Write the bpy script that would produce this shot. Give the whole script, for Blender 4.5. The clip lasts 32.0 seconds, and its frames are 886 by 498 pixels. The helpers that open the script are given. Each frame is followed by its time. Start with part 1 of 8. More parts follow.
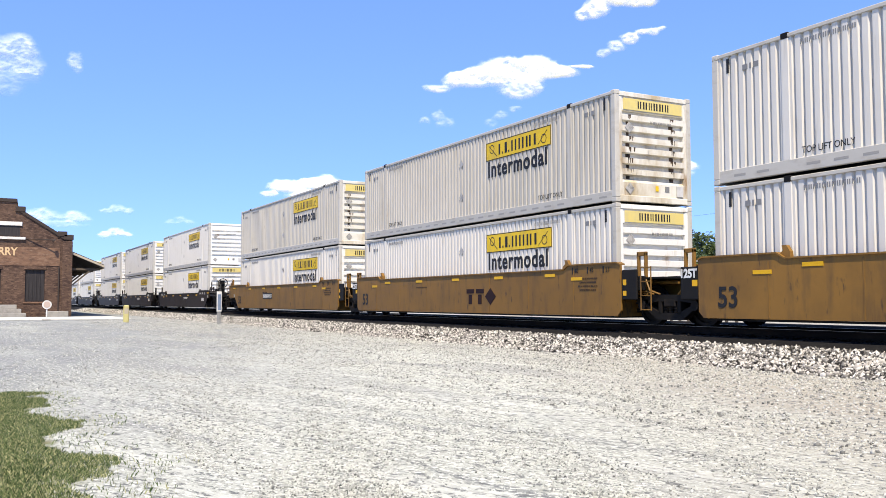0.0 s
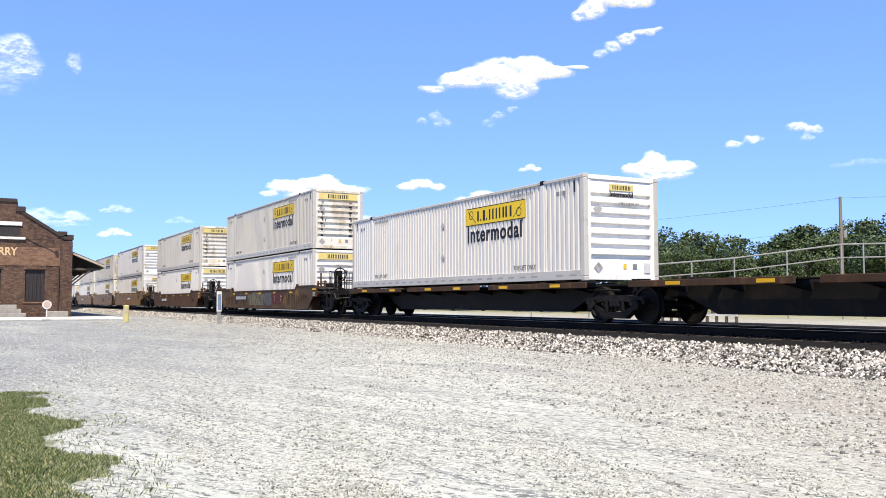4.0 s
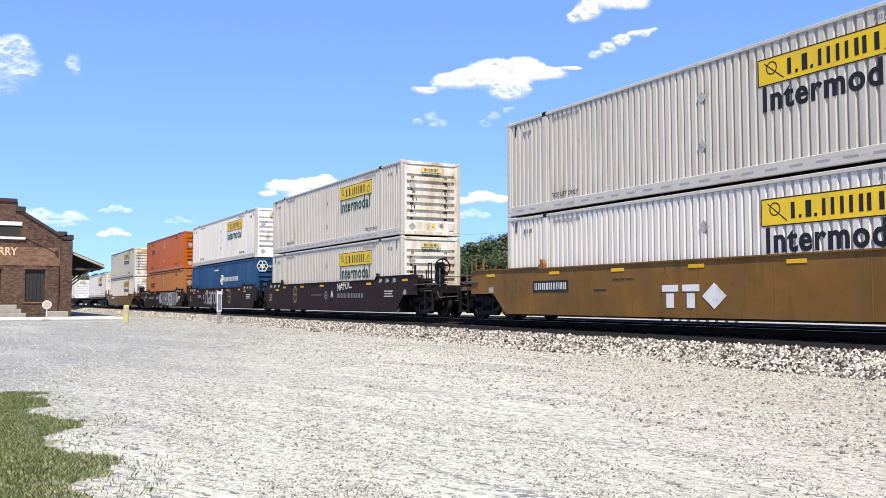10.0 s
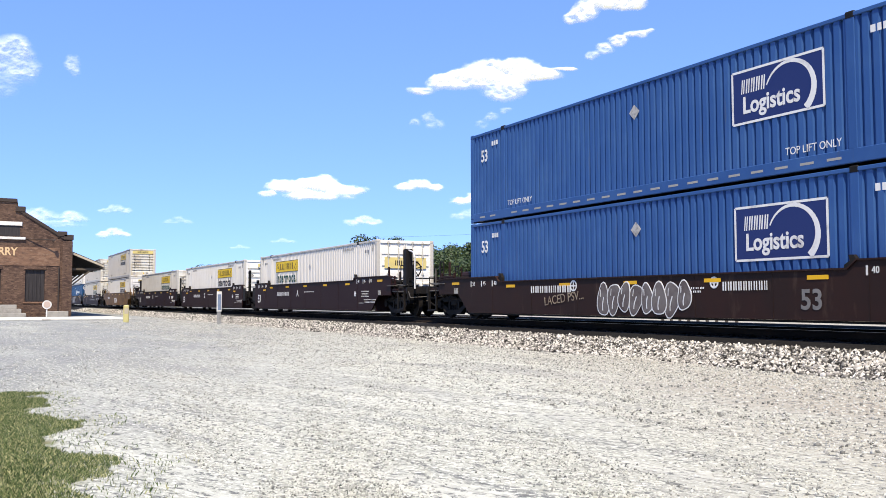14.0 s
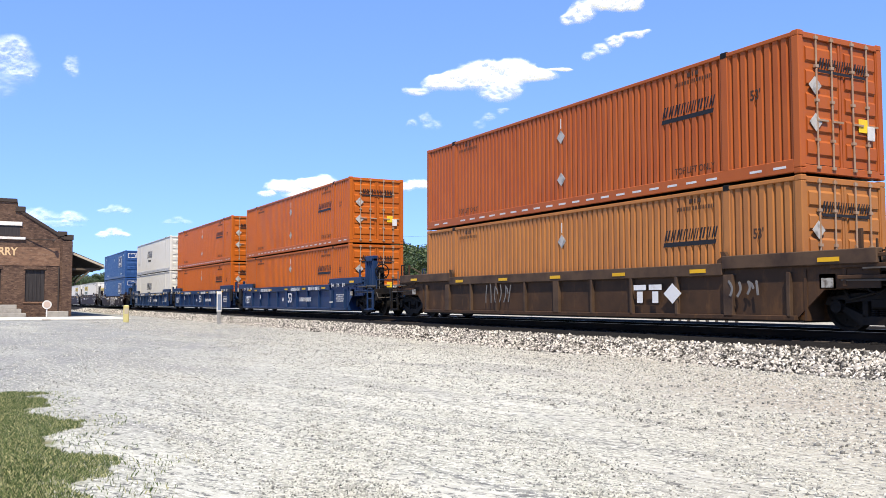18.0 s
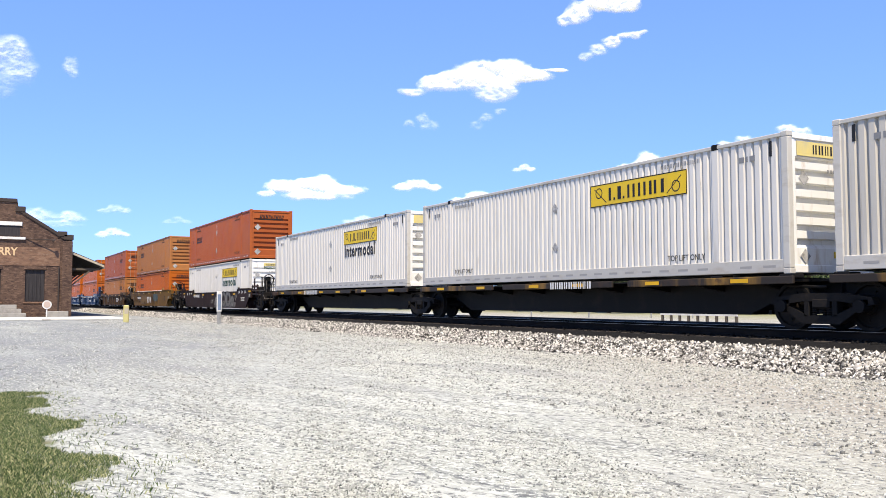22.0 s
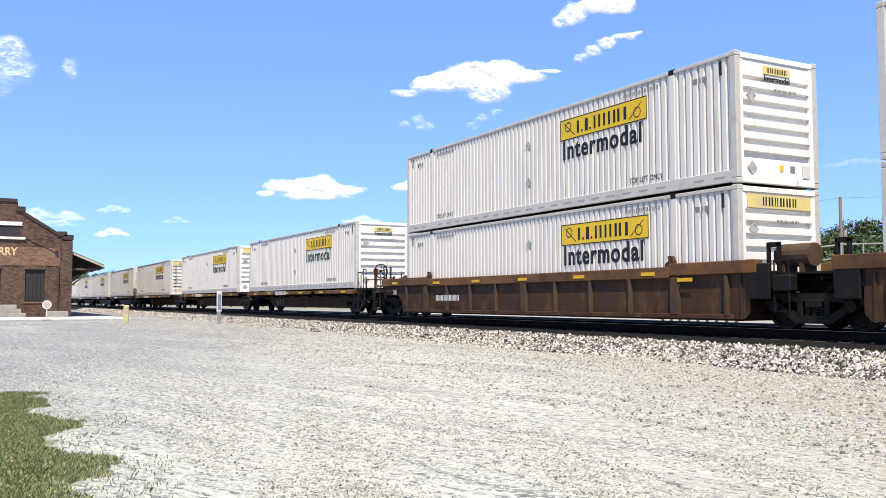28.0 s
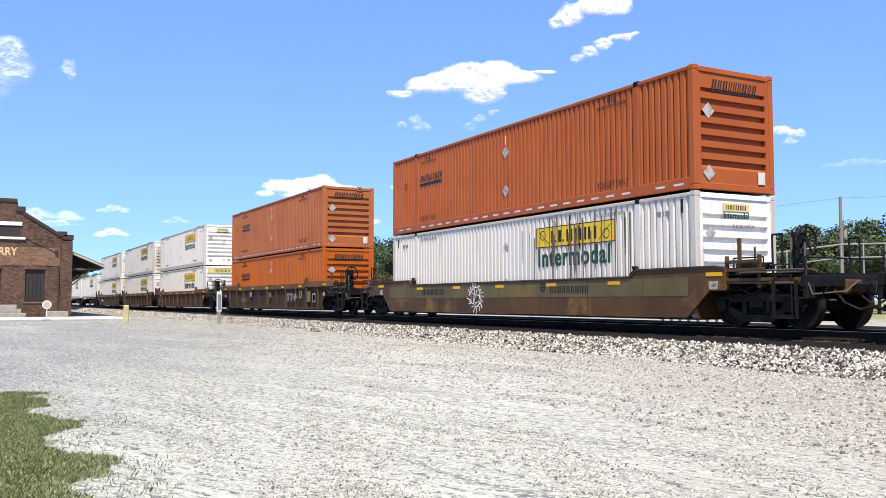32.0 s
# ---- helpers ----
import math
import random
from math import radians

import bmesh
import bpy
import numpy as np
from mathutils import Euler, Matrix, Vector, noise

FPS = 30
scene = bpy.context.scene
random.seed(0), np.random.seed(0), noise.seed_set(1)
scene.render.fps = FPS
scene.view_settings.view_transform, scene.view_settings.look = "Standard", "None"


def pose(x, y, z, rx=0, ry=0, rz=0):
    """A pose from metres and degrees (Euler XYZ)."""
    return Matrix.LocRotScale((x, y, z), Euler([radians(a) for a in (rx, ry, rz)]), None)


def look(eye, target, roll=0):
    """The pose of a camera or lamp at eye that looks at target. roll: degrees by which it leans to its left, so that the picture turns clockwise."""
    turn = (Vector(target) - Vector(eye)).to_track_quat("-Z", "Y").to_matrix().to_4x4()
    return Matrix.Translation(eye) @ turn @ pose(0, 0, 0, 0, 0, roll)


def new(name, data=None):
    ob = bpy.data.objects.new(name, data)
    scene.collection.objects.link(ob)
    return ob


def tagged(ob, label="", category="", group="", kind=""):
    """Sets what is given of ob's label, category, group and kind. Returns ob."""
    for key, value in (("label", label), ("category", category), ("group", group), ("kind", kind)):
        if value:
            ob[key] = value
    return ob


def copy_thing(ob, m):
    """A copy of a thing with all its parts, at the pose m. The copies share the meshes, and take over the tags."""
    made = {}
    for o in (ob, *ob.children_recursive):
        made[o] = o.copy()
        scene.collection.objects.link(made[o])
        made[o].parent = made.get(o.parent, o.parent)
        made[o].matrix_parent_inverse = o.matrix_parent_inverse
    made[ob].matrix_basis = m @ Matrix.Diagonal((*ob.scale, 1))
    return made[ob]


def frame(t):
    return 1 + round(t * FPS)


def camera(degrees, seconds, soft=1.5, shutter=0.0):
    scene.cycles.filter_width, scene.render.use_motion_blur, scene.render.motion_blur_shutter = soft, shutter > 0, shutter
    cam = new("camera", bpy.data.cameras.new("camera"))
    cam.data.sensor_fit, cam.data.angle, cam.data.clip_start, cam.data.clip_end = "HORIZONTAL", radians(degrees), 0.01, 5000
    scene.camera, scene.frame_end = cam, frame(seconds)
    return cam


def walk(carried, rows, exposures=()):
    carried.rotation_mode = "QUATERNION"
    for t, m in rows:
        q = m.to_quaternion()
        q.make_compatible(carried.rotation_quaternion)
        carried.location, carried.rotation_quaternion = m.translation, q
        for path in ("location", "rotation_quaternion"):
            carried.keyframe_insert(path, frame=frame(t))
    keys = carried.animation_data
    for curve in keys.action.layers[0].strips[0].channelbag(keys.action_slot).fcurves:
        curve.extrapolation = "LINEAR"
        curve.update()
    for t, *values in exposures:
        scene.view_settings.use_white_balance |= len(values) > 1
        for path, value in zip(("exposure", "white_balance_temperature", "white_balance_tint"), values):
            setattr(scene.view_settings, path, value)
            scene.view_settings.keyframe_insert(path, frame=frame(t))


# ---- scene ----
# ---------------------------------------------------------------- camera
EYE = (0.0, 0.0, 1.2)            # x runs along the track, y away from it, ground at z = 0
YAW, TILT = radians(28.325), radians(3.388)
HALF = math.tan(radians(53.63) / 2)
AIM = Vector((-math.cos(YAW) * math.cos(TILT), math.sin(YAW) * math.cos(TILT), math.sin(TILT)))
SIDE = Vector((math.sin(YAW), math.cos(YAW), 0.0))
UP = SIDE.cross(AIM)

cam = camera(53.63, 32.0, soft=0.6, shutter=0.0)
STAND = look(EYE, Vector(EYE) + AIM * 10, -0.088)
walk(cam, [(0.0, STAND), (32.0, STAND)], exposures=[(0.0, 0.5, 7850, 8), (32.0, 0.5, 7850, 8)])

# ---------------------------------------------------------------- world and sun
SUN_EL, SUN_WAY = radians(58), Vector((1.0, -0.50, 0.0)).normalized()
world = bpy.data.worlds.new("world")
scene.world = world
world.use_nodes = True
wn = world.node_tree.nodes
sky = wn.new("ShaderNodeTexSky")
sky.sky_type, sky.sun_disc = "NISHITA", False
sky.sun_elevation = SUN_EL
sky.sun_rotation = math.atan2(SUN_WAY.x, SUN_WAY.y)
sky.altitude, sky.air_density, sky.dust_density, sky.ozone_density = 0, 0.72, 0.0, 4.0
wn["Background"].inputs[1].default_value = 0.155
# a hazy summer sky: less fall from horizon to zenith than the clear model gives
even = wn.new("ShaderNodeGamma")
even.inputs["Gamma"].default_value = 0.50
tint = wn.new("ShaderNodeMix")
tint.data_type, tint.blend_type = "RGBA", "MULTIPLY"
tint.inputs[0].default_value = 1.0
tint.inputs[7].default_value = (0.875, 1.49, 3.06, 1)
world.node_tree.links.new(sky.outputs[0], even.inputs["Color"])
world.node_tree.links.new(even.outputs[0], tint.inputs[6])
world.node_tree.links.new(tint.outputs[2], wn["Background"].inputs[0])

sun_data = bpy.data.lights.new("sun", "SUN")
sun_data.energy, sun_data.angle, sun_data.color = 5.0, radians(0.53), (1.0, 0.955, 0.89)
sun = new("sun", sun_data)
sun_dir = SUN_WAY * math.cos(SUN_EL) + Vector((0, 0, math.sin(SUN_EL)))
sun.matrix_world = look(sun_dir * 200, (0, 0, 0))
# ---------------------------------------------------------------- materials
def material(name, base, rough=0.6, metal=0.0, spots=(), bump=0.0, bump_scale=30.0, vary=0.0, coat=0.0):
    """A surface with a base colour; spots: (colour, scale, low, high, stretch) layers of stains; vary: change from piece to piece."""
    m = bpy.data.materials.new(name)
    m.use_nodes = True
    nt = m.node_tree
    n, l = nt.nodes, nt.links
    b = n["Principled BSDF"]
    b.inputs["Roughness"].default_value = rough
    b.inputs["Metallic"].default_value = metal
    b.inputs["Coat Weight"].default_value = coat
    b.inputs["Specular IOR Level"].default_value = 0.5 if metal > 0.5 else 0.16
    tc = n.new("ShaderNodeTexCoord")
    info = n.new("ShaderNodeObjectInfo")
    shift = n.new("ShaderNodeVectorMath")
    shift.operation = "MULTIPLY_ADD"
    l.new(info.outputs["Random"], shift.inputs[0])
    shift.inputs[1].default_value = (37.0, 51.0, 23.0)
    l.new(tc.outputs["Object"], shift.inputs[2])
    last = None
    if vary:
        ramp = n.new("ShaderNodeMix")
        ramp.data_type = "RGBA"
        ramp.inputs[6].default_value = (*[min(1, c * (1 + vary)) for c in base], 1)
        ramp.inputs[7].default_value = (*[c * (1 - vary) for c in base], 1)
        l.new(info.outputs["Random"], ramp.inputs[0])
        last = ramp.outputs[2]
    for colour, scale, low, high, stretch in spots:
        mp = n.new("ShaderNodeMapping")
        mp.inputs["Scale"].default_value = stretch
        l.new(shift.outputs[0], mp.inputs[0])
        tex = n.new("ShaderNodeTexNoise")
        tex.inputs["Scale"].default_value = scale
        tex.inputs["Detail"].default_value = 6
        tex.inputs["Roughness"].default_value = 0.62
        l.new(mp.outputs[0], tex.inputs["Vector"])
        rng = n.new("ShaderNodeMapRange")
        rng.inputs[1].default_value, rng.inputs[2].default_value = low, high
        l.new(tex.outputs[0], rng.inputs[0])
        mix = n.new("ShaderNodeMix")
        mix.data_type = "RGBA"
        l.new(rng.outputs[0], mix.inputs[0])
        if last is None:
            mix.inputs[6].default_value = (*base, 1)
        else:
            l.new(last, mix.inputs[6])
        mix.inputs[7].default_value = (*colour, 1)
        last = mix.outputs[2]
    if last is None:
        b.inputs["Base Color"].default_value = (*base, 1)
    else:
        l.new(last, b.inputs["Base Color"])
    if bump:
        tex = n.new("ShaderNodeTexNoise")
        tex.inputs["Scale"].default_value = bump_scale
        tex.inputs["Detail"].default_value = 5
        l.new(shift.outputs[0], tex.inputs["Vector"])
        bp = n.new("ShaderNodeBump")
        bp.inputs["Strength"].default_value = bump
        bp.inputs["Distance"].default_value = 0.02
        l.new(tex.outputs[0], bp.inputs["Height"])
        l.new(bp.outputs[0], b.inputs["Normal"])
    return m


DRIP = (7.0, 7.0, 0.55)          # stains that run downwards
# side whites: same paint as the ends, held darker for their weaker light
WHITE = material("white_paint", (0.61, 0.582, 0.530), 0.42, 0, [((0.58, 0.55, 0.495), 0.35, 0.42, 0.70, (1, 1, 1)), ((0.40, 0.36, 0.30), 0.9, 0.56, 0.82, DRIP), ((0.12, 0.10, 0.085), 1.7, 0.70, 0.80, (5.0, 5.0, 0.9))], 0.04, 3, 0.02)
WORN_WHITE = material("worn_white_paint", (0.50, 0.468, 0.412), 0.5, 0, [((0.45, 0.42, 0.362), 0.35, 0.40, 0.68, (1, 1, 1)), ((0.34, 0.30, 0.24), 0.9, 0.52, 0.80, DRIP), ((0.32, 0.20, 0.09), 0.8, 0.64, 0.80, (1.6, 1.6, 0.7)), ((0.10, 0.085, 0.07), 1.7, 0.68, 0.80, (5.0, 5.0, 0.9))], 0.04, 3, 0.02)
WHITE_RAIL = material("dull_white_rail", (0.47, 0.447, 0.40), 0.55, 0, [((0.36, 0.31, 0.25), 1.6, 0.52, 0.80, (1, 3, 3))], 0.05, 9, 0.06)
# end whites: sunlight on the end walls is painted into the lighter base
SUNLIT_END = material("sunlit_white_end_paint", (0.76, 0.745, 0.70), 0.4, 0, [((0.55, 0.50, 0.42), 1.3, 0.56, 0.80, (4, 4, 0.8)), ((0.42, 0.27, 0.12), 0.9, 0.62, 0.78, (1.6, 1.6, 0.7))], 0.03, 4, 0.04)
# worn end: base lightened for sun likewise, under its own rust and dirt stains
SUNLIT_WORN_END = material("sunlit_stained_white_end", (0.68, 0.65, 0.57), 0.5, 0, [((0.45, 0.36, 0.23), 0.7, 0.45, 0.68, (2, 2, 0.8)), ((0.26, 0.15, 0.06), 0.9, 0.58, 0.74, (2, 2, 0.6)), ((0.10, 0.085, 0.07), 1.7, 0.66, 0.80, (4, 4, 0.9))], 0.05, 4, 0.02)
GREY_WHITE = material("cream_paint", (0.58, 0.56, 0.505), 0.45, 0, [((0.45, 0.40, 0.33), 0.9, 0.58, 0.86, DRIP)], 0.04, 3, 0.05)
PEACH_ORANGE = material("sun_bleached_orange_paint", (0.375, 0.118, 0.044), 0.55, 0, [((0.32, 0.092, 0.032), 0.6, 0.42, 0.72, (1, 1, 1)), ((0.27, 0.09, 0.03), 1.1, 0.58, 0.84, DRIP)], 0.04, 3, 0.05)
ORANGE = material("orange_paint", (0.43, 0.100, 0.012), 0.42, 0, [((0.37, 0.083, 0.014), 0.6, 0.42, 0.72, (1, 1, 1)), ((0.27, 0.09, 0.03), 1.1, 0.60, 0.86, DRIP)], 0.04, 3, 0.05)
RED_ORANGE = material("red_orange_paint", (0.365, 0.090, 0.024), 0.45, 0, [((0.31, 0.068, 0.020), 0.6, 0.42, 0.72, (1, 1, 1)), ((0.24, 0.08, 0.03), 1.1, 0.60, 0.86, DRIP)], 0.04, 3, 0.05)
FADED_ORANGE = material("faded_orange_paint", (0.38, 0.150, 0.046), 0.5, 0, [((0.32, 0.125, 0.044), 0.6, 0.42, 0.72, (1, 1, 1)), ((0.26, 0.10, 0.04), 1.1, 0.60, 0.86, DRIP)], 0.04, 3, 0.05)
GRIME = material("dark_rust_run", (0.085, 0.055, 0.038), 0.8, 0, [((0.03, 0.024, 0.02), 6.0, 0.45, 0.65, (1, 1, 1))])
BLUE = material("blue_paint", (0.022, 0.074, 0.215), 0.4, 0, [((0.036, 0.10, 0.25), 0.7, 0.42, 0.75, (1, 1, 1)), ((0.07, 0.08, 0.10), 1.1, 0.62, 0.88, DRIP)], 0.04, 3, 0.05)
MID_BLUE = material("mid_blue_paint", (0.010, 0.052, 0.125), 0.45, 0, [((0.022, 0.085, 0.19), 0.7, 0.42, 0.75, (1, 1, 1)), ((0.08, 0.09, 0.10), 1.1, 0.62, 0.88, DRIP), ((0.045, 0.03, 0.026), 1.1, 0.655, 0.69, (1, 1, 0.8))], 0.04, 3, 0.05)
TAN = material("tan_yellow_car_paint", (0.225, 0.114, 0.027), 0.5, 0, [((0.175, 0.092, 0.027), 0.8, 0.40, 0.72, (1, 1, 1)), ((0.10, 0.06, 0.03), 0.9, 0.52, 0.78, (3, 3, 0.6)), ((0.05, 0.035, 0.025), 3.0, 0.60, 0.74, (2.5, 2.5, 0.7))], 0.08, 6, 0.12)
OCHRE = material("ochre_car_paint", (0.195, 0.098, 0.021), 0.55, 0, [((0.135, 0.070, 0.020), 0.8, 0.40, 0.66, (1, 1, 1)), ((0.085, 0.048, 0.020), 0.9, 0.55, 0.82, (3, 3, 0.6)), ((0.06, 0.04, 0.025), 3.0, 0.62, 0.76, (2.5, 2.5, 0.7))], 0.08, 6, 0.08)
BROWN = material("brown_car_paint", (0.024, 0.0100, 0.0075), 0.65, 0, [((0.017, 0.0098, 0.0082), 0.8, 0.40, 0.72, (1, 1, 1)), ((0.06, 0.036, 0.024), 1.2, 0.58, 0.80, (3, 3, 0.8))], 0.08, 6, 0.08)
MAROON = material("maroon_car_paint", (0.0195, 0.0066, 0.0062), 0.6, 0, [((0.022, 0.0090, 0.0080), 0.8, 0.42, 0.75, (1, 1, 1))], 0.05, 6, 0.08)
RUST = material("rusty_brown_steel", (0.062, 0.0325, 0.0178), 0.75, 0.0, [((0.040, 0.024, 0.015), 0.9, 0.40, 0.66, (1, 1, 1)), ((0.13, 0.062, 0.026), 1.6, 0.54, 0.78, (2, 2, 0.8))], 0.12, 8, 0.15)
SPINE_RAIL = material("worn_yellow_rail", (0.028, 0.022, 0.018), 0.55, 0, [((0.24, 0.13, 0.03), 0.35, 0.53, 0.60, (1, 0.2, 0.2)), ((0.05, 0.03, 0.02), 2.5, 0.55, 0.7, (1, 1, 1))], 0.08, 8)
RUST_LIGHT = material("rusty_ochre_chord", (0.160, 0.078, 0.029), 0.65, 0.0, [((0.045, 0.026, 0.017), 1.4, 0.40, 0.74, (1, 1, 1))], 0.10, 8, 0.1)
RUST_MID = material("rusty_mid_chord", (0.085, 0.052, 0.032), 0.7, 0.0, [((0.038, 0.024, 0.018), 1.4, 0.42, 0.70, (1, 1, 1))], 0.10, 8, 0.08)
NAVY = material("navy_car_paint", (0.0095, 0.030, 0.085), 0.4, 0, [((0.017, 0.034, 0.072), 0.8, 0.42, 0.75, (1, 1, 1))], 0.05, 6, 0.08)
BLACK = material("black_steel", (0.0095, 0.0085, 0.0078), 0.6, 0.1, [((0.027, 0.019, 0.014), 1.6, 0.52, 0.80, (1, 1, 1))], 0.12, 12, 0.2)
GREASE = material("dark_running_gear", (0.0095, 0.0083, 0.0073), 0.7, 0.05, [((0.030, 0.021, 0.015), 2.4, 0.50, 0.78, (1, 1, 1))], 0.15, 14, 0.2)
TREAD = material("worn_steel", (0.32, 0.30, 0.28), 0.3, 0.9, [((0.14, 0.09, 0.06), 3.0, 0.5, 0.8, (1, 1, 1))])
END_YELLOW = material("faded_end_panel", (0.66, 0.53, 0.19), 0.5, 0, [((0.52, 0.44, 0.24), 1.4, 0.45, 0.75, (2, 2, 1))])
YELLOW = material("yellow_plate", (0.72, 0.47, 0.03), 0.45, 0, [((0.55, 0.36, 0.05), 1.2, 0.48, 0.80, (2, 2, 1))], 0.0, 5, 0.06)
REFLECT = material("yellow_reflector", (0.66, 0.36, 0.02), 0.35, 0, (), 0, 5, 0.1)
INK = material("black_lettering", (0.018, 0.018, 0.02), 0.5)
INK_GREEN = material("dark_green_lettering", (0.010, 0.060, 0.045), 0.5)
CHALK = material("white_lettering", (0.66, 0.65, 0.62), 0.5, 0, [((0.30, 0.28, 0.26), 3.0, 0.52, 0.82, (1, 1, 1))])
LOGO_FIELD = material("dark_blue_field", (0.016, 0.030, 0.115), 0.45)
GREY_INK = material("grey_lettering", (0.20, 0.20, 0.20), 0.5)
SILVER = material("silver_spray", (0.19, 0.178, 0.165), 0.5, 0.1, [((0.12, 0.112, 0.10), 2.0, 0.46, 0.76, (1, 1, 1))])
TEAL = material("teal_spray", (0.085, 0.12, 0.12), 0.5, 0, [((0.11, 0.085, 0.04), 2.0, 0.45, 0.75, (1, 1, 1))])
HOLDER = material("grey_placard_holder", (0.40, 0.385, 0.36), 0.45, 0, [((0.20, 0.19, 0.175), 7.0, 0.46, 0.66, (1, 1, 1))])
PLACARD = material("grey_white_placard", (0.56, 0.55, 0.53), 0.4, 0, [((0.40, 0.39, 0.38), 4.0, 0.5, 0.8, (1, 1, 1))])
RUST_SPRAY = material("red_brown_spray", (0.22, 0.075, 0.05), 0.6, 0, [((0.12, 0.06, 0.05), 3.0, 0.45, 0.7, (1, 1, 1))])
# ---------------------------------------------------------------- mesh helpers
class Shape:
    """Collects faces, and turns them into one mesh."""

    def __init__(self):
        self.v, self.f = [], []

    def add(self, verts, faces):
        k = len(self.v)
        self.v += [tuple(p) for p in verts]
        self.f += [tuple(i + k for i in face) for face in faces]
        return self

    def box(self, x0, x1, y0, y1, z0, z1, c=0.0):
        if not c:
            vs = [(x, y, z) for x in (x0, x1) for y in (y0, y1) for z in (z0, z1)]
            return self.add(vs, [(0, 1, 3, 2), (4, 6, 7, 5), (0, 4, 5, 1), (2, 3, 7, 6), (0, 2, 6, 4), (1, 5, 7, 3)])
        c = min(c, 0.45 * min(x1 - x0, y1 - y0, z1 - z0))
        lo, hi = (x0, y0, z0), (x1, y1, z1)
        ids, vs = {}, []
        for s in [(a, b, d) for a in (0, 1) for b in (0, 1) for d in (0, 1)]:
            for ax in range(3):
                p = [(hi[i] - (0 if i == ax else c)) if s[i] else (lo[i] + (0 if i == ax else c)) for i in range(3)]
                ids[s, ax] = len(vs)
                vs.append(p)
        fs = []
        for ax in range(3):
            b, d = [i for i in range(3) if i != ax]
            for side in (0, 1):
                q = []
                for e, g in ((0, 0), (1, 0), (1, 1), (0, 1)):
                    s = [0, 0, 0]
                    s[ax], s[b], s[d] = side, e, g
                    q.append(ids[tuple(s), ax])
                fs.append(q if (side == 1) == (ax != 1) else q[::-1])
            for e in (0, 1):
                for g in (0, 1):
                    s0, s1 = [0, 0, 0], [0, 0, 0]
                    s0[b], s0[d], s1[b], s1[d] = e, g, e, g
                    s1[ax] = 1
                    q = [ids[tuple(s0), b], ids[tuple(s1), b], ids[tuple(s1), d], ids[tuple(s0), d]]
                    fs.append(q if ((e == g) == (ax != 1)) else q[::-1])
        for s in [(a, b, d) for a in (0, 1) for b in (0, 1) for d in (0, 1)]:
            q = [ids[s, 0], ids[s, 1], ids[s, 2]]
            fs.append(q if sum(s) % 2 else q[::-1])
        return self.add(vs, fs)

    def prism(self, outline, a, b, axis="y"):
        """An outline in the plane across axis, drawn out from a to b."""
        put = {"x": lambda p, d: (d, p[0], p[1]), "y": lambda p, d: (p[0], d, p[1]), "z": lambda p, d: (p[0], p[1], d)}[axis]
        n = len(outline)
        vs = [put(p, a) for p in outline] + [put(p, b) for p in outline]
        fs = [tuple(range(n)), tuple(range(2 * n - 1, n - 1, -1))] + [(i, i + n, (i + 1) % n + n, (i + 1) % n) for i in range(n)]
        return self.add(vs, fs)

    def tube(self, p, q, r, n=8, r2=None):
        p, q = Vector(p), Vector(q)
        w = (q - p).normalized()
        u = w.orthogonal().normalized()
        v = w.cross(u)
        r2 = r if r2 is None else r2
        ring = [(math.cos(2 * math.pi * i / n), math.sin(2 * math.pi * i / n)) for i in range(n)]
        vs = [p + (u * c + v * s) * r for c, s in ring] + [q + (u * c + v * s) * r2 for c, s in ring]
        fs = [tuple(range(n - 1, -1, -1)), tuple(range(n, 2 * n))] + [(i, (i + 1) % n, (i + 1) % n + n, i + n) for i in range(n)]
        return self.add(vs, fs)

    def line(self, pts, r, n=6):
        for p, q in zip(pts, pts[1:]):
            self.tube(p, q, r, n)
        return self

    def ring(self, c, r, w, axis="y", n=14):
        """A round bar bent to a ring across axis."""
        k, vs, fs = 6, [], []
        for i in range(n):
            a = 2 * math.pi * i / n
            for j in range(k):
                b = 2 * math.pi * j / k
                d, e = r + w * math.cos(b), w * math.sin(b)
                vs.append((c[0] + d * math.cos(a), c[1] + e, c[2] + d * math.sin(a)) if axis == "y" else (c[0] + e, c[1] + d * math.cos(a), c[2] + d * math.sin(a)))
                fs.append((i * k + j, i * k + (j + 1) % k, (i + 1) % n * k + (j + 1) % k, (i + 1) % n * k + j))
        return self.add(vs, fs)

    def lathe(self, profile, n=24, axis="y"):
        """Profile of (along the axis, radius), turned round the axis through the origin."""
        m = len(profile)
        vs, fs = [], []
        for i in range(n):
            a = 2 * math.pi * i / n
            for d, r in profile:
                vs.append((r * math.cos(a), d, r * math.sin(a)) if axis == "y" else (r * math.cos(a), r * math.sin(a), d))
        for i in range(n):
            j = (i + 1) % n
            fs += [(i * m + k, i * m + k + 1, j * m + k + 1, j * m + k) for k in range(m - 1)]
        fs += [tuple(i * m for i in range(n))[::-1], tuple(i * m + m - 1 for i in range(n))]
        return self.add(vs, fs)

    def moved(self, m):
        self.v = [tuple(m @ Vector(p)) for p in self.v]
        return self

    def mesh(self, name, mat, smooth=False):
        me = bpy.data.meshes.new(name)
        me.from_pydata(self.v, [], self.f)
        bm = bmesh.new()
        bm.from_mesh(me)
        bmesh.ops.recalc_face_normals(bm, faces=bm.faces)
        bm.to_mesh(me)
        bm.free()
        me.materials.append(mat)
        if smooth:
            me.polygons.foreach_set("use_smooth", [True] * len(me.polygons))
        return me


